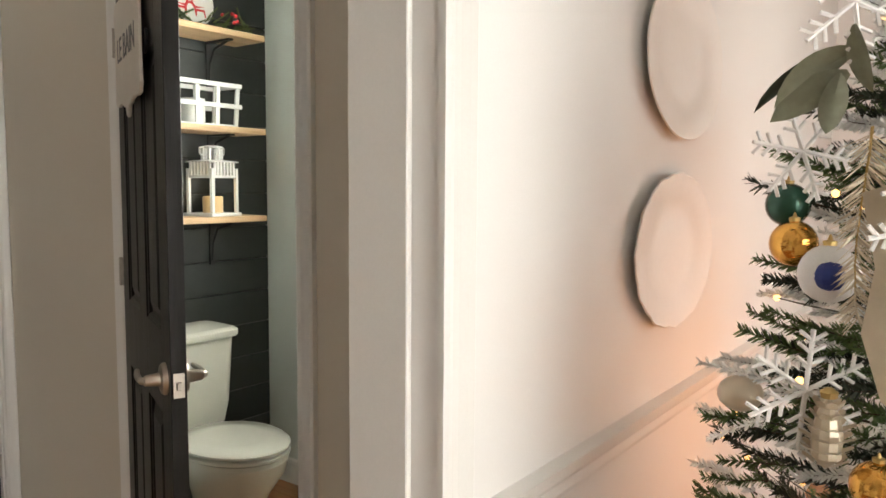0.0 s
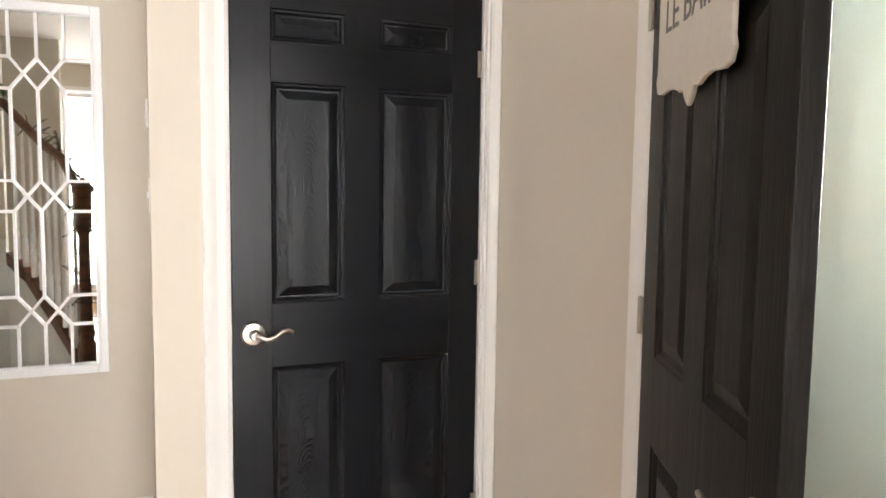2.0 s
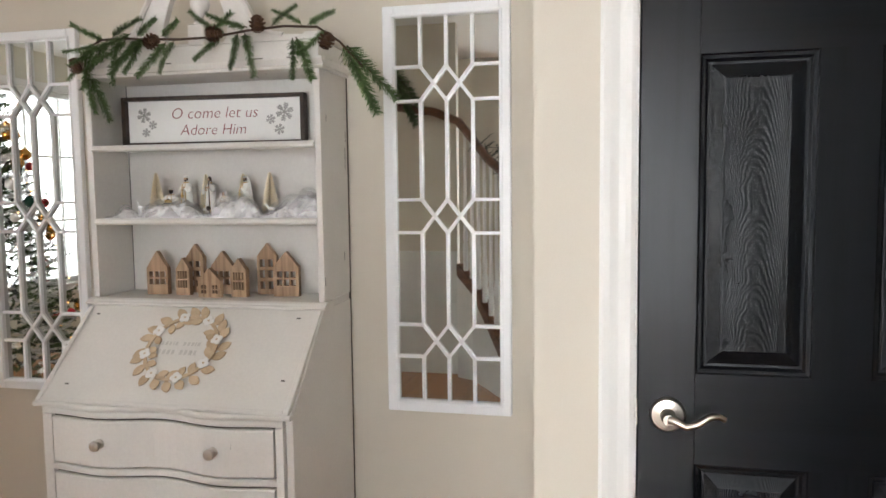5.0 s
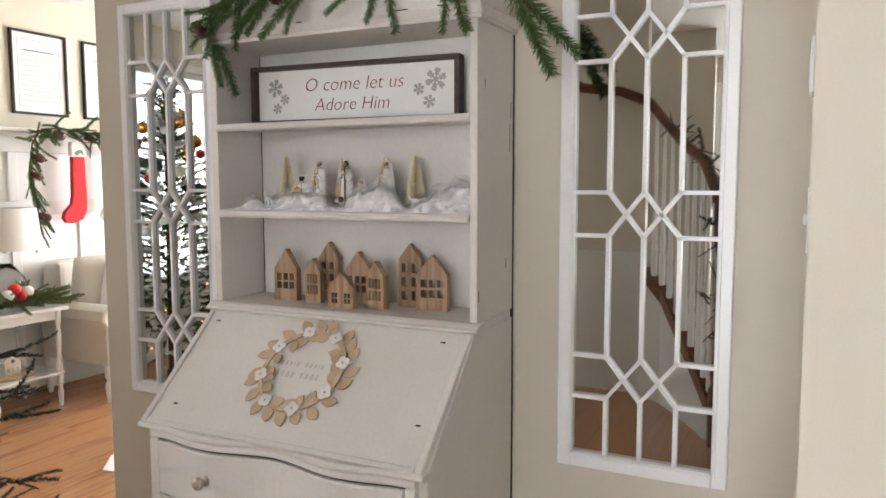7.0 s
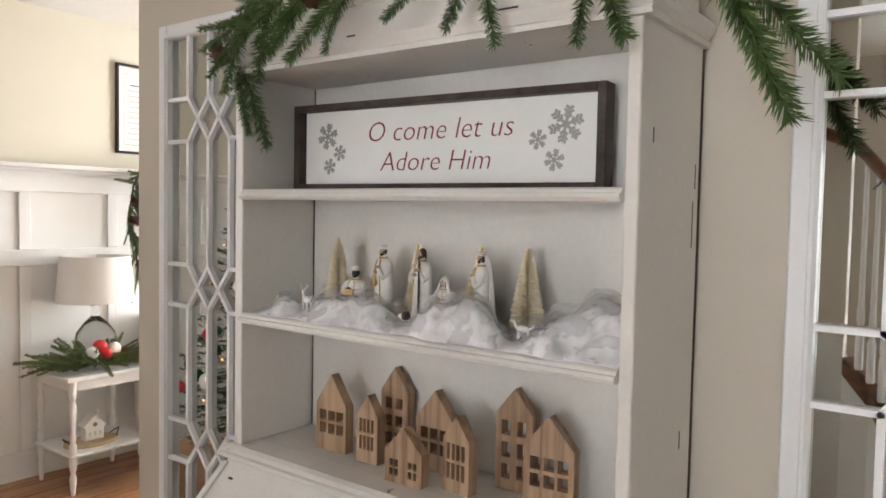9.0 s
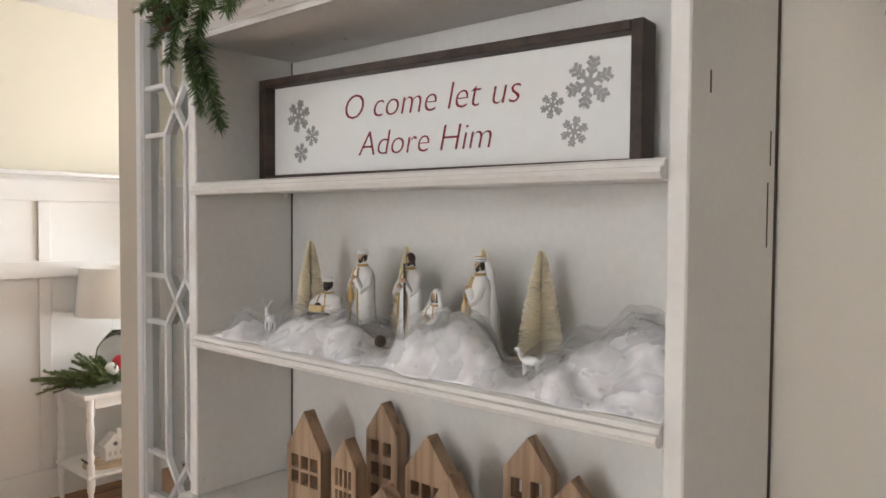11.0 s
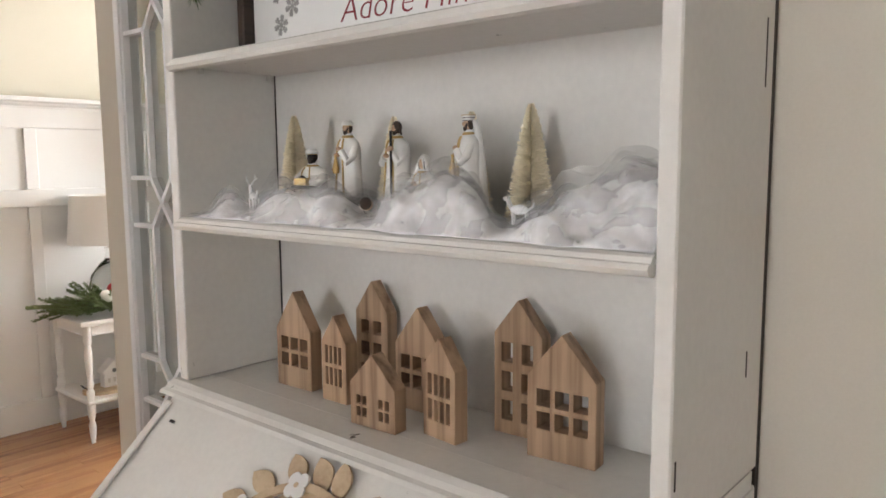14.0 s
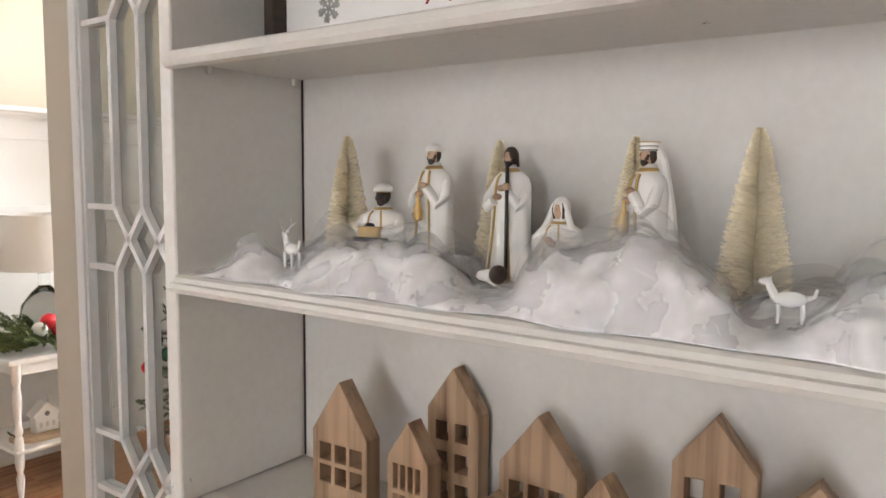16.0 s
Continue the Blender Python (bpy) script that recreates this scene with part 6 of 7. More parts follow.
for p in ((-5.17, -4.12, 0.735), (-5.22, -4.17, 0.725)):
    share("pine_cone", _pc, green, pose(*p, 40, 30, 10) @ Matrix.Scale(1.2, 4))

tray = empty("wood_slice_tray", label="pale wood slice tray with bark edge on the lower shelf", category="tray")
part("slice", lathe([(0.125, 0.2235), (0.135, 0.228), (0.135, 0.245), (0.128, 0.250)], 26, (-5.03, -4.22, 0), None, 1.15, 0.75), M_OAKL, tray)
for s in (-1, 1):
    part("handle", tube([(-5.03 + s * 0.13, -4.26, 0.25), (-5.03 + s * 0.165, -4.22, 0.285), (-5.03 + s * 0.13, -4.18, 0.25)], 0.004, 6), M_IRON, tray, "black metal handle")
ch = empty("white_village_house", label="small white ceramic house with round window on the tray", category="ornament")
part("house_body", extrude_poly([(-5.09, 0.2505), (-4.98, 0.2505), (-4.98, 0.335), (-5.035, 0.385), (-5.09, 0.335)], "xz", -4.25, -4.19, bevel=0.003), M_WHITEBALL, ch)
for s in (-1, 1):
    part("roof", extrude_poly([(-5.035, 0.386), (-5.035, 0.397), (-5.035 + s * 0.068, 0.337), (-5.035 + s * 0.064, 0.328)], "xz", -4.257, -4.183), M_SIGN, ch)
part("chimney", box(-5.075, -5.06, -4.235, -4.22, 0.37, 0.41, 0.001), M_WHITEBALL, ch)
part("round_window", lathe([(0.012, -4.1895), (0.012, -4.187)], 16, (-5.035, 0, 0.34), axis="y"), M_INK, ch)
for x in (-5.065, -5.035, -5.005):
    part("window", box(x - 0.007, x + 0.007, -4.19, -4.188, 0.275, 0.300), M_STAMP, ch)


def picture(x0, x1):
    p = empty("picture_frame", label="black framed white print with rows of small text on the wall", category="picture", group="prints above the ledge")
    z0, z1 = 1.930, 2.497
    for b in ((x0, x0 + 0.016, z0, z1), (x1 - 0.016, x1, z0, z1), (x0 + 0.016, x1 - 0.016, z0, z0 + 0.016), (x0 + 0.016, x1 - 0.016, z1 - 0.016, z1)):
        part("frame", box(b[0], b[1], -4.5795, -4.555, b[2], b[3], 0.002), M_BLACKFR, p)
    part("mat_board", box(x0 + 0.0165, x1 - 0.0165, -4.5795, -4.570, z0 + 0.0165, z1 - 0.0165), M_PAPER, p)
    for i in range(11):
        z = z1 - 0.13 - i * 0.034
        ind = 0.075 + (0.02 if i % 4 == 0 else 0)
        part("text_bar", box(x0 + ind, x1 - ind, -4.5700, -4.5690, z - 0.005, z + 0.003), M_STAMP if i else M_INK, p)
    for b in ((x0 + 0.055, x0 + 0.057, z0 + 0.06, z1 - 0.06), (x1 - 0.057, x1 - 0.055, z0 + 0.06, z1 - 0.06), (x0 + 0.055, x1 - 0.055, z0 + 0.058, z0 + 0.060), (x0 + 0.055, x1 - 0.055, z1 - 0.06, z1 - 0.058)):
        part("printed_line", box(b[0], b[1], -4.5700, -4.5693, b[2], b[3]), M_INK, p)


picture(-5.797, -5.375)
picture(-6.355, -5.930)

lg = empty("ledge_garland", label="green cedar and pine garland with cones along the ledge", category="garland")
lp = [(-5.47, -4.475, 1.14), (-5.45, -4.475, 1.32), (-5.41, -4.475, 1.52), (-5.43, -4.46, 1.70), (-5.50, -4.455, 1.80), (-5.65, -4.455, 1.815), (-5.85, -4.455, 1.79), (-6.1, -4.455, 1.81), (-6.5, -4.455, 1.80), (-6.9, -4.455, 1.81)]
lg.location.z = 0.027
part("stem", tube(lp, 0.005, 6), M_TRUNK, lg)
_rng = random.Random(8)
for i in range(84):
    f = i / 84 * (len(lp) - 1)
    k = int(f)
    p = Vector(lp[k]).lerp(Vector(lp[k + 1]), f - k)
    d = Vector((_rng.uniform(-1, 1), _rng.uniform(0.0, 0.5), _rng.uniform(-1, 0.35)))
    if p.z < 1.7:
        d = Vector((_rng.uniform(-0.8, 0.8), _rng.uniform(0.05, 0.5), -1))
    share("sprig", (CED + SPR)[i % 7], lg, aim(p, d, _rng.uniform(0, 6), _rng.uniform(0.6, 0.95)))
for p in ((-5.44, -4.42, 1.60), (-5.47, -4.42, 1.20), (-5.60, -4.41, 1.76), (-5.84, -4.41, 1.75), (-5.42, -4.42, 1.48)):
    share("pine_cone", _pc, lg, pose(*p, 70, 10, 40) @ Matrix.Scale(1.7, 4))


def stocking(x, m, cuff, label, z1=1.727):
    s = empty("christmas_stocking", label=label, category="stocking", group="stockings under the ledge")
    out = [(-0.055, 0), (0.055, 0), (0.058, -0.20), (0.062, -0.36), (0.075, -0.42), (0.13, -0.47), (0.145, -0.515), (0.12, -0.55), (0.06, -0.555), (-0.02, -0.53), (-0.055, -0.47), (-0.06, -0.36), (-0.056, -0.2)]
    part("body", extrude_poly([(x + u, z1 + v) for u, v in out], "xz", -4.468, -4.435, bevel=0.008), m, s)
    part("cuff", box(x - 0.064, x + 0.064, -4.471, -4.430, z1 - 0.085, z1 + 0.02, 0.008), cuff, s, "white knitted cuff")
    part("holly", extrude_poly([(x - 0.035, z1 - 0.07), (x - 0.01, z1 - 0.055), (x + 0.02, z1 - 0.075), (x + 0.04, z1 - 0.055), (x + 0.015, z1 - 0.035), (x - 0.02, z1 - 0.03)], "xz", -4.4295, -4.426), M_NEEDLE, s)
    part("loop", tube([(x - 0.05, -4.45, z1 + 0.02), (x - 0.05, -4.46, z1 + 0.08), (x - 0.045, -4.45, z1 + 0.02)], 0.004, 6), cuff, s)


stocking(-5.765, M_STOCK, M_FUR, "red knitted stocking with white cuff hung from the ledge")
stocking(-6.08, M_FUR, M_LINEN, "white fluffy stocking hung from the ledge")


def cushion(name, m, w, h, d, mat_, label, cat="pillow"):
    bm = bmesh.new()
    n = 12
    vs = {}
    for k in (1, -1):
        for i in range(n + 1):
            for j in range(n + 1):
                u, v = i / n * 2 - 1, j / n * 2 - 1
                e = max(0.0, (1 - u ** 4) * (1 - v ** 4)) ** 0.5
                pinch = 1 - 0.07 * (1 - abs(u)) * 0 - 0.06 * (u * u * v * v)
                if (i in (0, n) or j in (0, n)) and k < 0:
                    vs[k, i, j] = vs[1, i, j]
                else:
                    vs[k, i, j] = bm.verts.new((u * w / 2 * pinch, k * d / 2 * e + 0.006 * noise.noise(Vector((u * 3, v * 3, k))), v * h / 2 * pinch + h / 2))
        for i in range(n):
            for j in range(n):
                f = [vs[k, i, j], vs[k, i + 1, j], vs[k, i + 1, j + 1], vs[k, i, j + 1]]
                bm.faces.new(f if k < 0 else f[::-1])
    ob = tobject(name, bm, mat_, smooth=True)
    ob.data.shade_smooth()
    ob.matrix_world = m
    return tagged(ob, label, cat)


sofa = empty("sofa", label="cream linen sofa with rolled arm and white turned legs", category="sofa")
part("seat_base", box(-7.50, -5.50, -4.44, -3.80, 0.26, 0.40, 0.02, seg=2), M_LINEN, sofa)
part("backrest", box(-7.50, -5.50, -4.54, -4.36, 0.26, 0.92, 0.05, seg=3), M_LINEN, sofa)
for i in range(2):
    part("seat_cushion", box(-7.34 + 0.855 * i, -6.50 + 0.85 * i, -4.34, -3.77, 0.405, 0.53, 0.035, seg=3), M_LINEN, sofa)
for x in (-5.50, -7.5):
    bm = extrude_poly([(x - 0.07, 0.26), (x + 0.07, 0.26), (x + 0.075, 0.52), (x + 0.10, 0.56), (x + 0.09, 0.62), (x + 0.03, 0.65), (x - 0.05, 0.64), (x - 0.09, 0.60), (x - 0.08, 0.54)], "xz", -4.46, -3.80, bevel=0.012)
    part("arm", bm, M_LINEN, sofa, smooth=True)
for x in (-5.47, -7.47):
    for y in (-3.85, -4.45):
        part("leg", lathe([(0.014, 0), (0.026, 0.06), (0.03, 0.12), (0.018, 0.15), (0.03, 0.18), (0.03, 0.2595)], 12, (x, y, 0)), M_WHITE, sofa, smooth=True)
cushion("throw_pillow", pose(-5.86, -4.10, 0.535, -20, 0, -12), 0.46, 0.46, 0.18, M_FUR, "white faux fur throw pillow on the sofa")
cushion("throw_pillow", pose(-5.74, -4.24, 0.535, -14, 0, -20), 0.42, 0.44, 0.15, M_LINEN, "cream linen throw pillow against the sofa arm")

rug_out = []
_rng = random.Random(2)
for i in range(40):
    a = 2 * math.pi * i / 40
    r = 0.62 + 0.18 * math.sin(3 * a + 0.6) + 0.12 * math.sin(5 * a) + _rng.uniform(-0.03, 0.03)
    rug_out.append((-5.72 + 1.25 * r * math.cos(a), -3.02 + 0.95 * r * math.sin(a)))
tagged(tobject("hide_rug", extrude_poly(rug_out, "xy", 0.0005, 0.008, bevel=0.002), M_RUG), "white cowhide rug with ragged outline on the floor", "rug")

# ---- trees ----
def fir_tree(name, x, y, h, rmax, meshes, n, seed, label, z0=0.25, trunk=True, tilt=0.35):
    rng = random.Random(seed)
    t = empty(name, pose(x, y, 0), label, "christmas tree")
    part("trunk", tube([(0, 0, 0.02), (0, 0, h * 0.5), (0, 0, h * 0.97)], 0.03 * h / 2, 8, r1=0.004), M_TRUNK, t)
    part("stand", lathe([(0.18, 0.0), (0.16, 0.02), (0.05, 0.04), (0.04, 0.14)], 18, (0, 0, 0)), M_IRON, t)
    poses = []
    L = 0.2
    for i in range(n):
        f = (i + rng.random()) / n
        f = 1 - (1 - f) ** 0.62
        z = z0 + (h - z0) * f
        R = rmax * (1 - f) ** 0.78 + 0.02
        a = i * 2.39996 + rng.uniform(-0.3, 0.3)
        rr = R * rng.uniform(0.45, 1.0) - L * 0.6
        rr = max(0.0, rr)
        d = Vector((math.cos(a), math.sin(a), rng.uniform(-0.15, 0.15) + tilt * f))
        p = Vector((math.cos(a) * rr, math.sin(a) * rr, z - 0.08 * (1 - f) * rr / max(R, 0.01)))
        poses.append(aim(p, d + Vector((rng.uniform(-0.4, 0.4), rng.uniform(-0.4, 0.4), 0)), rng.uniform(0, 6), rng.uniform(0.55, 0.9)))
    me = joined_sprigs("crown", meshes, poses)
    o = new("crown", me)
    o.parent = t
    o["kind"] = "stuff"
    return t


def sparse_spruce(name, x, y, h, reach, meshes, seed, label):
    """Thin artificial spruce: whorls of long rising branches, each with side twigs."""
    rng = random.Random(seed)
    t = empty(name, pose(x, y, 0), label, "christmas tree")
    part("trunk", tube([(0, 0, 0.02), (0, 0, h * 0.5), (0, 0, h * 0.97)], 0.022, 8, r1=0.004), M_TRUNK, t)
    part("stand", lathe([(0.15, 0.0), (0.13, 0.02), (0.04, 0.04), (0.03, 0.14)], 18, (0, 0, 0)), M_IRON, t)
    poses = []
    wood_bm = bmesh.new()
    bmesh.ops.create_cone(wood_bm, cap_ends=True, segments=6, radius1=0.024, radius2=0.02, depth=0.05, matrix=pose(0, 0, 0.5))
    k = 0
    z = 0.50
    while z < h - 0.15:
        f = z / h
        n = 7 if f < 0.7 else 5
        for i in range(n):
            a = k * 0.5 + i * 2 * math.pi / n + rng.uniform(-0.2, 0.2)
            R = reach * (1 - f ** 4) * rng.uniform(0.8, 1.08) * (0.72 if z < 0.8 else 1.0)
            rise = rng.uniform(0.0, 0.28)
            d = Vector((math.cos(a), math.sin(a), rise)).normalized()
            s = 0.10
            while s < R:
                p = Vector((0, 0, z)) + d * s
                for side in (-1, 1):
                    e = Vector((math.cos(a + side * 0.75), math.sin(a + side * 0.75), rise + rng.uniform(-0.15, 0.25)))
                    poses.append(aim(p, e, rng.uniform(0, 6), rng.uniform(0.35, 0.6)))
                poses.append(aim(p - d * 0.05, d, rng.uniform(0, 6), 0.62))
                s += 0.095
            k += 1
        z += rng.uniform(0.09, 0.13)
    part("collar", wood_bm, M_TRUNK, t)
    o = new("crown", joined_sprigs("crown", meshes, poses))
    o.parent = t
    o["kind"] = "stuff"
    return t


def twig_set(mats, s, needles, nl, w, d=0.1):
    return [sprig_mesh("twig", 0.2, needles, nl, w, d + 0.06 * k, 0.95, (mats, M_TRUNK), s + k, 0.6) for k in range(3)]


_flock = twig_set(M_FLOCK, 31, 130, 0.034, 0.0060)
_green = twig_set(M_NEEDLED, 41, 130, 0.036, 0.0045)
_gmid = twig_set(M_NEEDLE, 51, 130, 0.036, 0.0045)
fir_tree("flocked_christmas_tree", 0.03, 1.58, 2.6, 0.70, [_green[2], _flock[0], _gmid[0], _flock[2], _gmid[1], _green[1], _flock[1], _gmid[2]], 2300, 5, "snow-flocked green christmas tree with gold and white ornaments")
fir_tree("living_christmas_tree", -2.30, -3.75, 2.2, 0.62, [_green[0], _flock[0], _gmid[1], _flock[1], _gmid[2]], 1000, 6, "flocked christmas tree with red, gold and green ornaments")
_spar = [sprig_mesh("twig", 0.2, 210, 0.020, 0.0030, 0.05 + 0.05 * k, 0.9, (M_NEEDLED, M_TRUNK), 61 + k, 0.5) for k in range(3)]
sparse_spruce("small_spruce_tree", -2.91, -1.28, 1.48, 0.33, _spar, 9, "small sparse dark spruce tree beside the wall")


def bauble(p, r, m, label, cap=True):
    b = empty("tree_ornament", pose(*p), label, "ornament", "tree ornaments")
    part("ball", ball((0, 0, 0), r, None, 20), m, b, smooth=True)
    part("cap", lathe([(r * 0.22, r * 0.95), (r * 0.24, r * 1.12), (r * 0.1, r * 1.16), (r * 0.03, r * 1.35)], 10, (0, 0, 0)), M_GOLD, b)
    return b


def snowflake(p, r, turn):
    s = empty("snowflake_ornament", pose(*p, 90, turn, 38), "white glittered snowflake ornament on the tree", "ornament", "snowflake ornaments")
    for i in range(6):
        a = i * math.pi / 3
        arm = part("arm", tube([(0, 0, 0), (r * math.cos(a), r * math.sin(a), 0)], 0.0035, 6), M_WHITEBALL, s)
        for t in (0.4, 0.62, 0.82):
            for q in (-1, 1):
                b = a + q * 1.0
                bm = tube([(r * t * math.cos(a), r * t * math.sin(a), 0), (r * t * math.cos(a) + r * 0.26 * math.cos(b), r * t * math.sin(a) + r * 0.26 * math.sin(b), 0)], 0.003, 5)
                part("branch", bm, M_WHITEBALL, arm)
for p, r, m, l in (((-0.324, 1.338, 1.331), 0.036, M_GOLDBALL, "gold mercury glass ball on the tree"), ((-0.261, 1.265, 1.295), 0.042, M_WHITEBALL, "white ball with a navy print on the tree"), ((-0.345, 1.388, 1.390), 0.035, M_GREENBALL, "dark green glass ball on the tree"), ((-0.180, 1.205, 1.020), 0.035, M_GOLDBALL, "gold mercury glass ball on the tree")):
    b = bauble(p, r, m, l)
    if m is M_WHITEBALL:
        w = part("navy_print", ball((0.004, -0.0185, 0), 0.027, None, 18, 1.0), M_BLUE, b, "navy blue printed patch")
snowflake((-0.302, 1.263, 1.470), 0.075, 10)
snowflake((-0.270, 1.188, 1.140), 0.085, 35)
snowflake((-0.237, 1.200, 1.660), 0.080, 20)
snowflake((-0.140, 1.135, 1.370), 0.07, 50)
lv = empty("magnolia_stem", label="sage green magnolia leaves tucked into the tree", category="leaves")
for k, (p, d, ln, wd, m) in enumerate((((-0.220, 1.225, 1.605), (-1, 0.25, -0.22), 0.17, 0.060, M_LEAF), ((-0.230, 1.205, 1.600), (-0.8, 0.1, -0.35), 0.12, 0.055, M_LEAFP), ((-0.240, 1.205, 1.570), (-0.9, 0.2, -0.45), 0.11, 0.045, M_LEAFP), ((-0.235, 1.195, 1.630), (0.15, -0.1, -1), 0.09, 0.03, M_LEAFP), ((-0.250, 1.205, 1.570), (-0.15, -0.1, -1), 0.085, 0.035, M_LEAFP))):
    bm = bmesh.new()
    rows = []
    for i in range(9):
        t = i / 8
        hw = wd * 0.5 * math.sin(math.pi * min(1, t * 0.97 + 0.03)) ** 0.7
        rows.append([bm.verts.new((ln * t, v * hw, -0.25 * ln * t * t + 0.35 * abs(v) * hw)) for v in (-1, -0.5, 0, 0.5, 1)])
    for a, b in zip(rows, rows[1:]):
        for i in range(4):
            bm.faces.new((a[i], a[i + 1], b[i + 1], b[i]))
    bmesh.ops.solidify(bm, geom=bm.faces[:], thickness=0.0012)
    o = part("leaf", bm, m, lv, smooth=True)
    o.matrix_local = aim(p, d, 0.5 * k)
rb = [(-0.215, 1.130, 1.420), (-0.195, 1.115, 1.330), (-0.205, 1.105, 1.250), (-0.180, 1.105, 1.170), (-0.140, 1.115, 1.140), (-0.100, 1.125, 1.170)]
bm = bmesh.new()
rows = [[bm.verts.new(Vector(p) + Vector((0.03 + s * 0.022, 0.004 * s, 0.008 * s))) for s in (-1, 0, 1)] for p in rb]
for a, b in zip(rows, rows[1:]):
    for i in range(2):
        bm.faces.new((a[i], a[i + 1], b[i + 1], b[i]))
bmesh.ops.solidify(bm, geom=bm.faces[:], thickness=0.001)
tagged(tobject("satin_ribbon", bm, M_CHAMP, smooth=True), "champagne satin ribbon looped through the tree", "ribbon")
pk = empty("feather_pick", label="champagne tinsel feather pick hanging in the tree", category="ornament")
me = sprig_mesh("feather", 0.26, 260, 0.05, 0.0022, 0.0, 1.0, (M_CHAMP, M_GOLD), 71, 0.15)
share("feather", me, pk, aim((-0.219, 1.226, 1.500), (0.02, -0.02, -1), 0.4, 1.0))
gc = empty("glass_cone_ornament", label="gold glass pine cone ornament on the tree", category="ornament")
part("cone", cone_bm(0.027, 0.095, None, (-0.239, 1.176, 1.090)), M_CHAMP, gc)
part("cap", lathe([(0.010, 1.138), (0.012, 1.146), (0.004, 1.152)], 10, (-0.239, 1.176, 0)), M_GOLD, gc)
rs = empty("pale_rose_pick", label="pale blush fabric rose and white foliage pick in the tree", category="ornament")
part("bloom", ball((-0.380, 1.284, 1.095), 0.035, None, 14, 0.8), M_CHAMP, rs, smooth=True)
share("white_foliage", _flock[0], rs, aim((-0.330, 1.285, 1.120), (-1, 0.1, 0.2), 0, 0.6))
share("white_foliage", _flock[1], rs, aim((-0.330, 1.265, 1.070), (-1, -0.1, -0.4), 0, 0.5))
_rng = random.Random(77)
for i in range(46):
    z = _rng.uniform(0.5, 1.95)
    f = (z - 0.25) / 1.95
    R = 0.62 * (1 - f) ** 0.78
    a = _rng.uniform(-0.4, 3.6)
    m, l = ((M_REDBALL, "red"), (M_GOLDBALL, "gold"), (M_WHITEBALL, "white"), (M_GREENBALL, "green"))[i % 4]
    bauble((-2.30 + R * math.cos(a), -3.75 + R * math.sin(a), z), _rng.uniform(0.028, 0.045), m, l + " ball ornament on the living room tree")
for nm, cx, cy, h, R0_, n, a0, a1 in (("fairy_lights", 0.03, 1.58, 2.5, 0.70, 60, 2.2, 5.6), ("fairy_lights", -2.30, -3.75, 2.2, 0.60, 60, -0.4, 3.6)):
    fl2 = empty(nm, label="string of warm white fairy lights wound through the tree", category="string lights")
    prev = []
    for i in range(n):
        f = i / n
        a = a0 + (a1 - a0) * ((i * 0.37) % 1.0)
        R = R0_ * (1 - f) ** 0.78 * 0.93 + 0.01
        p = (cx + R * math.cos(a), cy + R * math.sin(a), 0.35 + (h - 0.45) * f)
        prev.append(p)
        part("bulb", ball(p, 0.006, None, 8), M_BULB, fl2)
    part("cord", tube(prev, 0.0012, 4), M_NEEDLED, fl2)
glowl = bpy.data.lights.new("fairy_light_glow", "POINT")
glowl.energy, glowl.color, glowl.shadow_soft_size = 24, (1.0, 0.45, 0.22), 0.30
new("fairy_light_glow", glowl).location = (-0.10, 2.15, 0.85)

# garland on the stair rail
ng = empty("stair_garland", label="dark evergreen garland wound round the newel post", category="garland")
_rng = random.Random(15)
for i in range(70):
    t = i / 70
    if t < 0.5:
        a = t * 24
        p = (NX + 0.06 * math.cos(a), NY + 0.06 * math.sin(a), 0.45 + 1.8 * t)
    else:
        q = flare((t - 0.5) * 1.6)
        p = (q[0], q[1], q[3] + 0.02)
    share("sprig", (_green + _spar)[i % 6], ng, aim(p, (_rng.uniform(-1, 0.8), _rng.uniform(-0.8, 1), _rng.uniform(-0.7, 0.8)), 0, _rng.uniform(0.4, 0.8)))

# ---- bathroom ----
TY = 1.855
toilet = empty("toilet", label="ivory porcelain toilet with closed lid", category="toilet")


def oval(cx, cy, ax, ay, z, n=32, front=1.0):
    return [(cx + ax * math.cos(2 * math.pi * i / n) * (front if math.cos(2 * math.pi * i / n) > 0 else 0.82), cy + ay * math.sin(2 * math.pi * i / n), z) for i in range(n)]


def loft(rings, bm=None):
    bm = bm or bmesh.new()
    rv = [[bm.verts.new(p) for p in r] for r in rings]
    n = len(rv[0])
    for a, b in zip(rv, rv[1:]):
        for i in range(n):
            bm.faces.new((a[i], a[(i + 1) % n], b[(i + 1) % n], b[i]))
    bm.faces.new(list(reversed(rv[0])))
    bm.faces.new(rv[-1])
    bmesh.ops.recalc_face_normals(bm, faces=bm.faces[:])
    return bm


part("bowl", loft([oval(-2.46, TY, 0.20, 0.12, 0.0), oval(-2.46, TY, 0.19, 0.11, 0.05), oval(-2.45, TY, 0.17, 0.105, 0.15), oval(-2.43, TY, 0.20, 0.14, 0.24), oval(-2.41, TY, 0.245, 0.18, 0.33), oval(-2.41, TY, 0.255, 0.185, 0.375), oval(-2.41, TY, 0.245, 0.178, 0.388)]), M_PORC, toilet, smooth=True)
part("seat", loft([oval(-2.41, TY, 0.25, 0.185, 0.392), oval(-2.41, TY, 0.262, 0.193, 0.398), oval(-2.41, TY, 0.262, 0.193, 0.408), oval(-2.41, TY, 0.25, 0.185, 0.412)]), M_PORC, toilet, smooth=True)
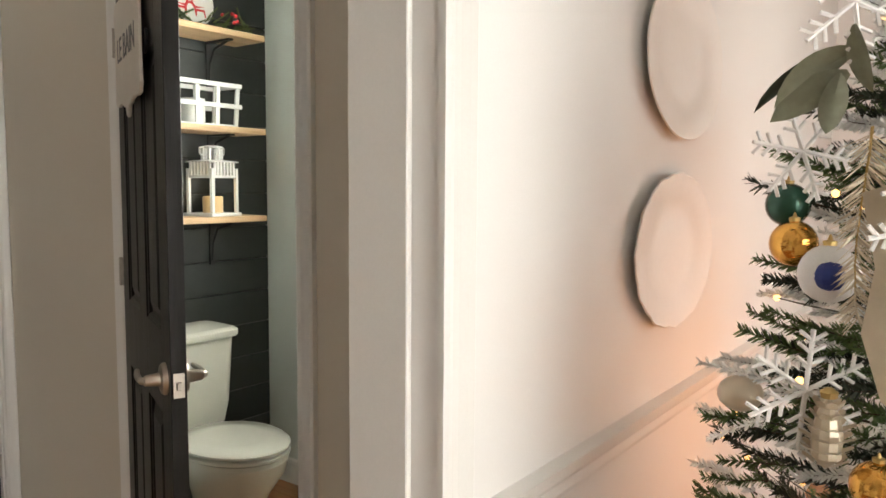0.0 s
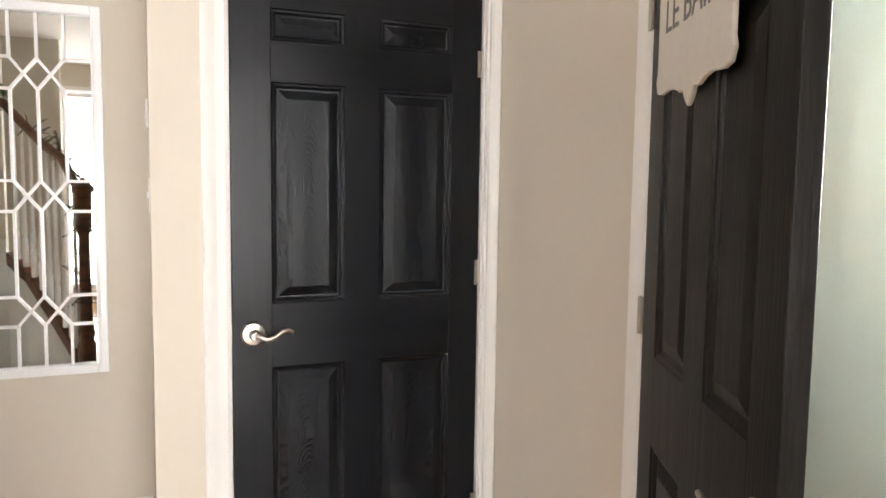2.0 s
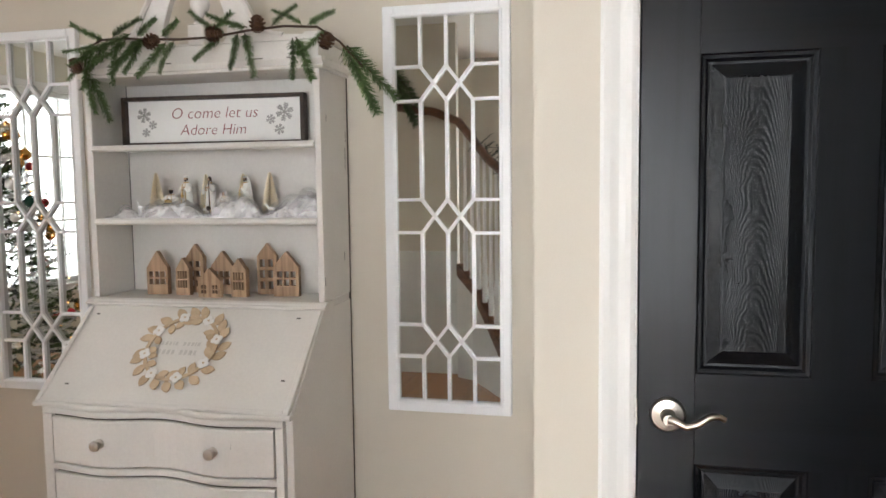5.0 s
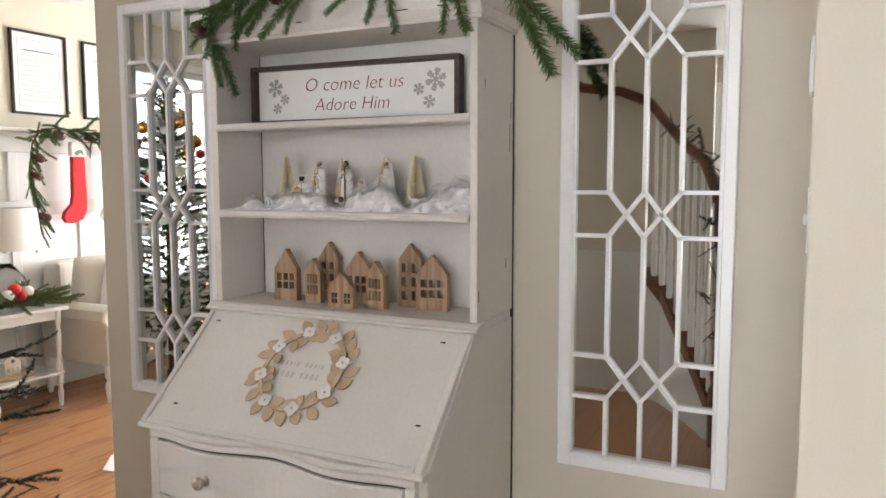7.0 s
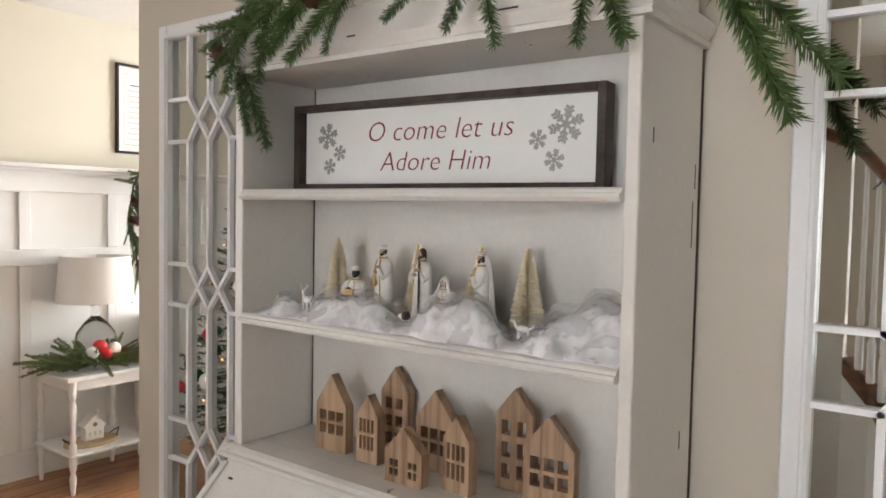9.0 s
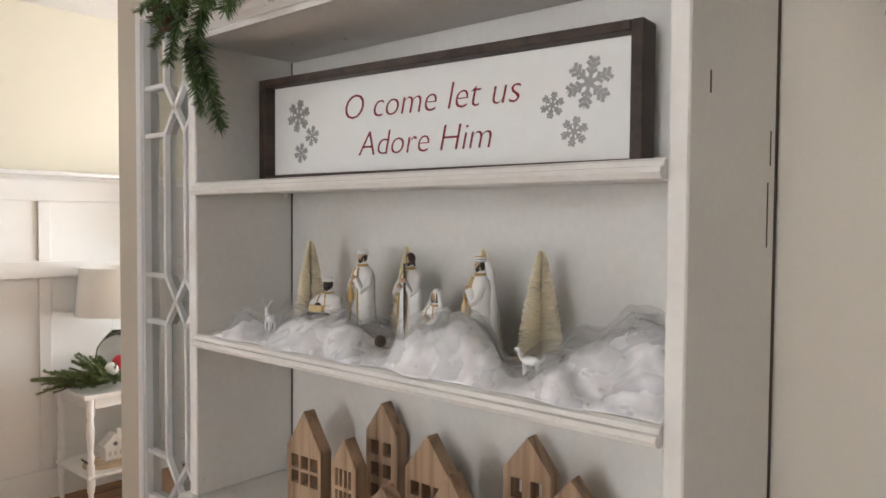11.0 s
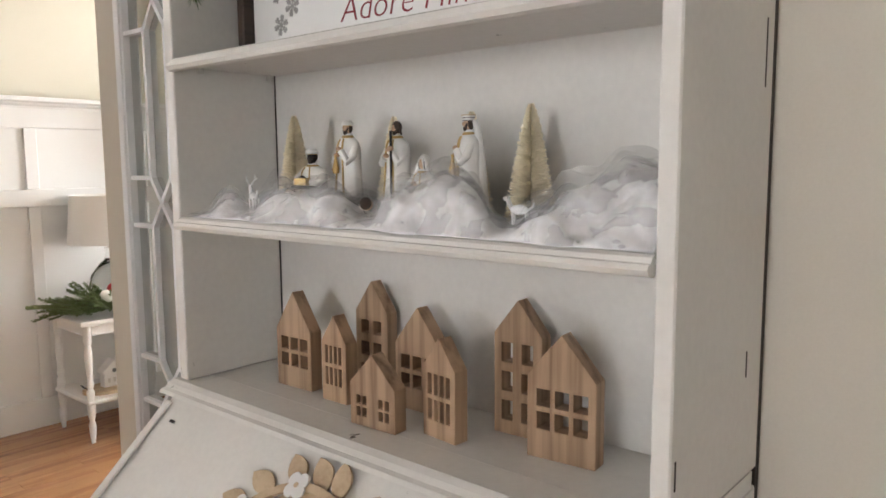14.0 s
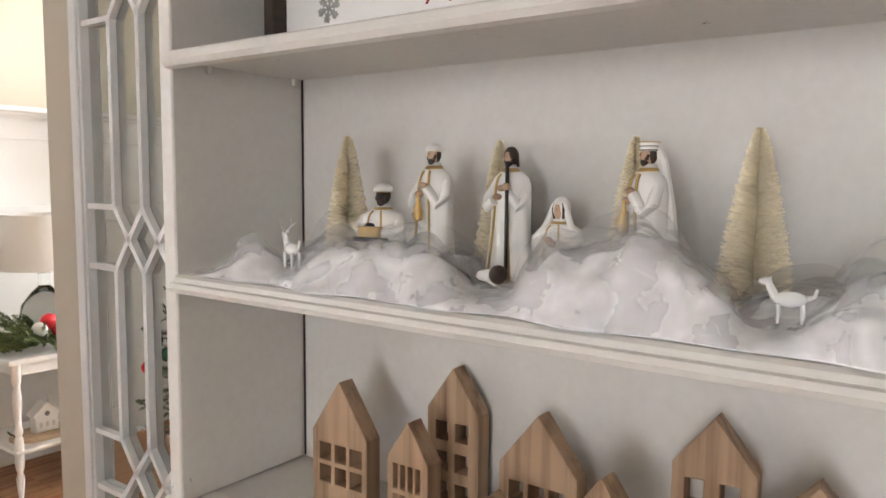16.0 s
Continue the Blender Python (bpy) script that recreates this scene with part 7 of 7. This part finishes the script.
part("lid", loft([oval(-2.41, TY, 0.25, 0.187, 0.416), oval(-2.41, TY, 0.262, 0.194, 0.421), oval(-2.41, TY, 0.262, 0.194, 0.430), oval(-2.41, TY, 0.248, 0.184, 0.438), oval(-2.41, TY, 0.15, 0.11, 0.443)]), M_PORC, toilet, smooth=True)
def rrect(x0, x1, y0, y1, z, r=0.04):
    out = []
    for cx, cy, a0 in ((x1 - r, y1 - r, 0), (x0 + r, y1 - r, 90), (x0 + r, y0 + r, 180), (x1 - r, y0 + r, 270)):
        for i in range(6):
            a = radians(a0 + 18 * i)
            out.append((cx + r * math.cos(a), cy + r * math.sin(a), z))
    return out
part("tank", loft([rrect(-2.83, -2.66, TY - 0.175, TY + 0.175, 0.40), rrect(-2.835, -2.645, TY - 0.19, TY + 0.19, 0.50), rrect(-2.84, -2.635, TY - 0.205, TY + 0.205, 0.775)]), M_PORC, toilet, smooth=True)
part("tank_lid", loft([rrect(-2.845, -2.62, TY - 0.215, TY + 0.215, 0.777), rrect(-2.845, -2.615, TY - 0.22, TY + 0.22, 0.785), rrect(-2.845, -2.615, TY - 0.22, TY + 0.22, 0.805), rrect(-2.845, -2.63, TY - 0.205, TY + 0.205, 0.817)]), M_PORC, toilet, smooth=True)
part("tank_foot", box(-2.82, -2.60, TY - 0.10, TY + 0.10, 0.30, 0.3995, 0.02), M_PORC, toilet)
part("flush_lever", tube([(-2.634, TY - 0.14, 0.72), (-2.61, TY - 0.14, 0.72), (-2.605, TY - 0.07, 0.712)], 0.008, 8), M_NICKEL, toilet)

for k, zt in enumerate((1.28, 1.655, 2.052)):
    sh = empty("wall_shelf", label="pine board wall shelf on black iron brackets", category="shelf", group="bathroom shelves")
    part("board", box(-2.8495, -2.645, 1.56, 2.245, zt - 0.026, zt, 0.003), M_PINE, sh)
    for y in (1.70, 2.10):
        bm = tube([(-2.843, y, zt - 0.20), (-2.835, y, zt - 0.12), (-2.80, y, zt - 0.06), (-2.71, y, zt - 0.033)], 0.006, 6)
        box(-2.8495, -2.842, y - 0.012, y + 0.012, zt - 0.22, zt - 0.027, bm=bm)
        box(-2.842, -2.69, y - 0.012, y + 0.012, zt - 0.034, zt - 0.0265, bm=bm)
        part("bracket", bm, M_IRON, sh, "black iron bracket")

lan = empty("lantern", pose(-2.745, 2.035, 1.2805, 0, 0, 8), "white metal lantern with a lit candle", "lantern")
part("base", box(-0.085, 0.085, -0.085, 0.085, 0, 0.014, 0.003), M_WHITE, lan)
for sx in (-1, 1):
    for sy in (-1, 1):
        part("post", box(sx * 0.068 - 0.007, sx * 0.068 + 0.007, sy * 0.068 - 0.007, sy * 0.068 + 0.007, 0.0145, 0.20, 0.001), M_WHITE, lan)
for sx in (-1, 1):
    for i in range(7):
        y = -0.054 + i * 0.018
        part("top_slat", box(sx * 0.068 - 0.003, sx * 0.068 + 0.003, y - 0.005, y + 0.005, 0.172, 0.2245), M_WHITE, lan)
        part("top_slat", box(y - 0.005, y + 0.005, sx * 0.068 - 0.003, sx * 0.068 + 0.003, 0.172, 0.2245), M_WHITE, lan)
    part("rail", box(sx * 0.068 - 0.0035, sx * 0.068 + 0.0035, -0.061, 0.061, 0.160, 0.1715), M_WHITE, lan)
    part("rail", box(-0.061, 0.061, sx * 0.068 - 0.0035, sx * 0.068 + 0.0035, 0.160, 0.1715), M_WHITE, lan)
part("roof", loft([rrect(-0.08, 0.08, -0.08, 0.08, 0.225, 0.01), rrect(-0.08, 0.08, -0.08, 0.08, 0.230, 0.01), rrect(-0.04, 0.04, -0.04, 0.04, 0.236, 0.01)]), M_WHITE, lan)
for i in range(6):
    a = i * math.pi / 3
    part("cupola_slat", box(0.038 * math.cos(a) - 0.006, 0.038 * math.cos(a) + 0.006, 0.038 * math.sin(a) - 0.006, 0.038 * math.sin(a) + 0.006, 0.2365, 0.285), M_WHITE, lan)
part("cupola_cap", lathe([(0.046, 0.2855), (0.046, 0.292), (0.02, 0.297)], 18, (0, 0, 0)), M_WHITE, lan)
part("handle", tube([(0, -0.046, 0.25), (0, -0.068, 0.262), (0, -0.068, 0.285), (0, -0.046, 0.289)], 0.004, 6), M_WHITE, lan)
part("handle", tube([(0, 0.046, 0.25), (0, 0.068, 0.262), (0, 0.068, 0.285), (0, 0.046, 0.289)], 0.004, 6), M_WHITE, lan)
cd = empty("candle", pose(-2.745, 2.035, 1.295), "ivory LED pillar candle glowing in the lantern", "candle")
part("wax", lathe([(0.042, 0.0), (0.042, 0.065), (0.036, 0.069), (0.034, 0.062)], 20, (0, 0, 0)), M_CANDLE, cd, smooth=True)
part("flame", lathe([(0.002, 0.063), (0.007, 0.075), (0.006, 0.085), (0.001, 0.100)], 10, (0, 0, 0)), M_FLAME, cd)
cl = bpy.data.lights.new("candle_glow", "POINT")
cl.energy, cl.color, cl.shadow_soft_size = 0.12, (1.0, 0.6, 0.25), 0.012
new("candle_glow", cl).location = (-2.69, 2.035, 1.392)

cr = empty("slatted_crate", pose(-2.75, 1.92, 1.6555), "white slatted wooden crate of paper rolls", "basket")
for sx in (-1, 1):
    for z in (0.075, 0.16):
        part("slat", box(sx * 0.085 - 0.005, sx * 0.085 + 0.005, -0.21, 0.21, z, z + 0.018, 0.001), M_WHITE, cr)
    for y in (-0.20, -0.10, 0.0, 0.10, 0.20):
        part("upright", extrude_poly([(y * 0.93 - 0.009, 0), (y * 0.93 + 0.009, 0), (y + 0.009, 0.18), (y - 0.009, 0.18)], "yz", sx * 0.075 - 0.005, sx * 0.075 + 0.004), M_WHITE, cr)
part("bottom", box(-0.08, 0.08, -0.19, 0.19, 0.0, 0.008), M_WHITE, cr)
for sy in (-1, 1):
    part("end_slat", box(-0.08, 0.08, sy * 0.205 - 0.005, sy * 0.205 + 0.005, 0.162, 0.178), M_WHITE, cr)
for y in (1.83, 1.945):
    r_ = lathe([(0.018, 0), (0.053, 0), (0.053, 0.10), (0.018, 0.10), (0.018, 0.004)], 20, (-2.75, y, 1.664))
    tagged(tobject("paper_roll", r_, M_PAPER, smooth=True), "white toilet paper roll in the crate", "paper roll", "paper rolls")
dp = empty("round_plate", pose(-2.78, 1.955, 2.175, 0, -12, 0), "white round plate with red deer shapes on the shelf", "plate")
part("disc", lathe([(0.122, 0.0), (0.125, 0.004), (0.118, 0.010), (0.10, 0.012)], 36, (0, 0, 0), axis="x"), M_WHITEBALL, dp)
part("rim", lathe([(0.126, -0.002), (0.129, 0.004), (0.125, 0.011), (0.122, 0.006)], 36, (0, 0, 0), axis="x"), M_IRON, dp)
deer = [(-0.035, 0.0), (0.03, 0.0), (0.033, -0.04), (0.026, -0.04), (0.022, -0.012), (-0.02, -0.012), (-0.026, -0.04), (-0.033, -0.04), (-0.036, 0.0), (-0.05, 0.02), (-0.062, 0.022), (-0.06, 0.034), (-0.048, 0.036), (-0.05, 0.055), (-0.042, 0.055), (-0.038, 0.03), (-0.028, 0.014), (0.03, 0.015)]
for s in (1, -1):
    part("red_deer", extrude_poly([(s * (u * 0.75 + 0.045), v * 0.8 - 0.045) for u, v in deer], "yz", 0.0125, 0.0135), M_REDBALL, dp, "flat red deer shape")
bg = empty("shelf_greenery", label="green pine pick with red berries on the shelf", category="greenery")
_rng = random.Random(19)
for i in range(16):
    share("sprig", (SPR + CED)[i % 7], bg, aim((-2.70 + _rng.uniform(-0.05, 0.02), 1.85 + 0.026 * i, 2.068), (_rng.uniform(-0.2, 0.6), _rng.uniform(-0.4, 1), _rng.uniform(0.0, 0.6)), i, _rng.uniform(0.35, 0.6)))
for i in range(5):
    part("berry", ball((-2.69 + _rng.uniform(-0.03, 0.03), 2.10 + _rng.uniform(-0.05, 0.05), 2.09 + _rng.uniform(0, 0.04)), 0.008, None, 10), M_REDBALL, bg, "red berry")
tp = empty("paper_holder", pose(-2.235, 2.42, 0.595), "white toilet paper holder with a roll on the bathroom wall", "paper holder")
part("roll", lathe([(0.02, -0.055), (0.056, -0.055), (0.058, -0.05), (0.058, 0.05), (0.056, 0.055), (0.02, 0.055)], 24, (0, -0.075, 0), axis="x"), M_PAPER, tp, smooth=True)
for s in (-1, 1):
    part("arm", box(s * 0.06 - 0.005, s * 0.06 + 0.005, -0.085, -0.001, -0.012, 0.012, 0.003), M_NICKEL, tp)

# ---- dining room wall ----
def platter(y, z, ry, rz, scallop, label):
    n = 72
    prof = [(0.0, 0.004), (0.45, 0.004), (0.62, 0.006), (0.68, 0.016), (0.92, 0.026), (0.985, 0.030), (1.0, 0.026), (0.97, 0.020), (0.70, 0.006), (0.60, 0.0)]
    bm = bmesh.new()
    rings = []
    for f, d in prof[1:]:
        ring = []
        for i in range(n):
            a = 2 * math.pi * i / n
            k = 1 + (scallop * (0.5 * math.cos(12 * a) + 0.5 * math.cos(24 * a + 1)) if f > 0.9 else 0)
            ring.append(bm.verts.new((d * 0.7, f * k * ry * math.cos(a), f * k * rz * math.sin(a))))
        rings.append(ring)
    for a, b in zip(rings, rings[1:]):
        for i in range(n):
            bm.faces.new((a[i], a[(i + 1) % n], b[(i + 1) % n], b[i]))
    bm.faces.new(list(reversed(rings[0])))
    bm.faces.new(rings[-1])
    bmesh.ops.recalc_face_normals(bm, faces=bm.faces[:])
    ob = tobject("wall_platter", bm, M_PLATE, smooth=True)
    ob.matrix_world = pose(-0.727, y, z)
    return tagged(ob, label, "platter", "platters on the wall")


platter(1.962, 1.734, 0.276, 0.200, 0.0, "smooth white ironstone oval platter hung on the wall")
platter(1.926, 1.259, 0.276, 0.194, 0.022, "white ironstone platter with scalloped rim hung on the wall")

# ---- floor boards ----
def plank_mesh(L):
    bm = box(-L / 2, L / 2, -0.0405, 0.0405, -0.0075, 0.0, 0.0008)
    me = bpy.data.meshes.new("plank")
    bm.to_mesh(me)
    bm.free()
    me.materials.append(M_FLOOR)
    return me


_pm = {L: plank_mesh(L - 0.0012) for L in (0.6, 0.9, 1.2)}
_rng = random.Random(4)
row = 0
y = -4.58 + 0.041
rest = []
while y < 4.06:
    x = -8.0 - _rng.choice((0.0, 0.3, 0.6))
    while x < 2.2:
        L = _rng.choice((0.6, 0.9, 1.2))
        if x + L > -7.95 and x < 2.1:
            c = x + L / 2
            if -6.6 < c < -3.3 and y < -1.85:
                share("plank", _pm[L], floor, Matrix.Translation((c, y, 0)))
            else:
                rest.append((max(x, -7.99), min(x + L, 2.19), y))
        x += L
    y += 0.0822
V, F = [], []
for x0, x1, y in rest:
    o = len(V)
    V += [(x0 + 0.0006, y - 0.0405, 0), (x1 - 0.0006, y - 0.0405, 0), (x1 - 0.0006, y + 0.0405, 0), (x0 + 0.0006, y + 0.0405, 0)]
    F.append((o, o + 1, o + 2, o + 3))
me = bpy.data.meshes.new("planks")
me.from_pydata(V, [], F)
me.materials.append(M_FLOOR)
pl = new("planks", me)
pl.parent = floor
pl["kind"] = "stuff"
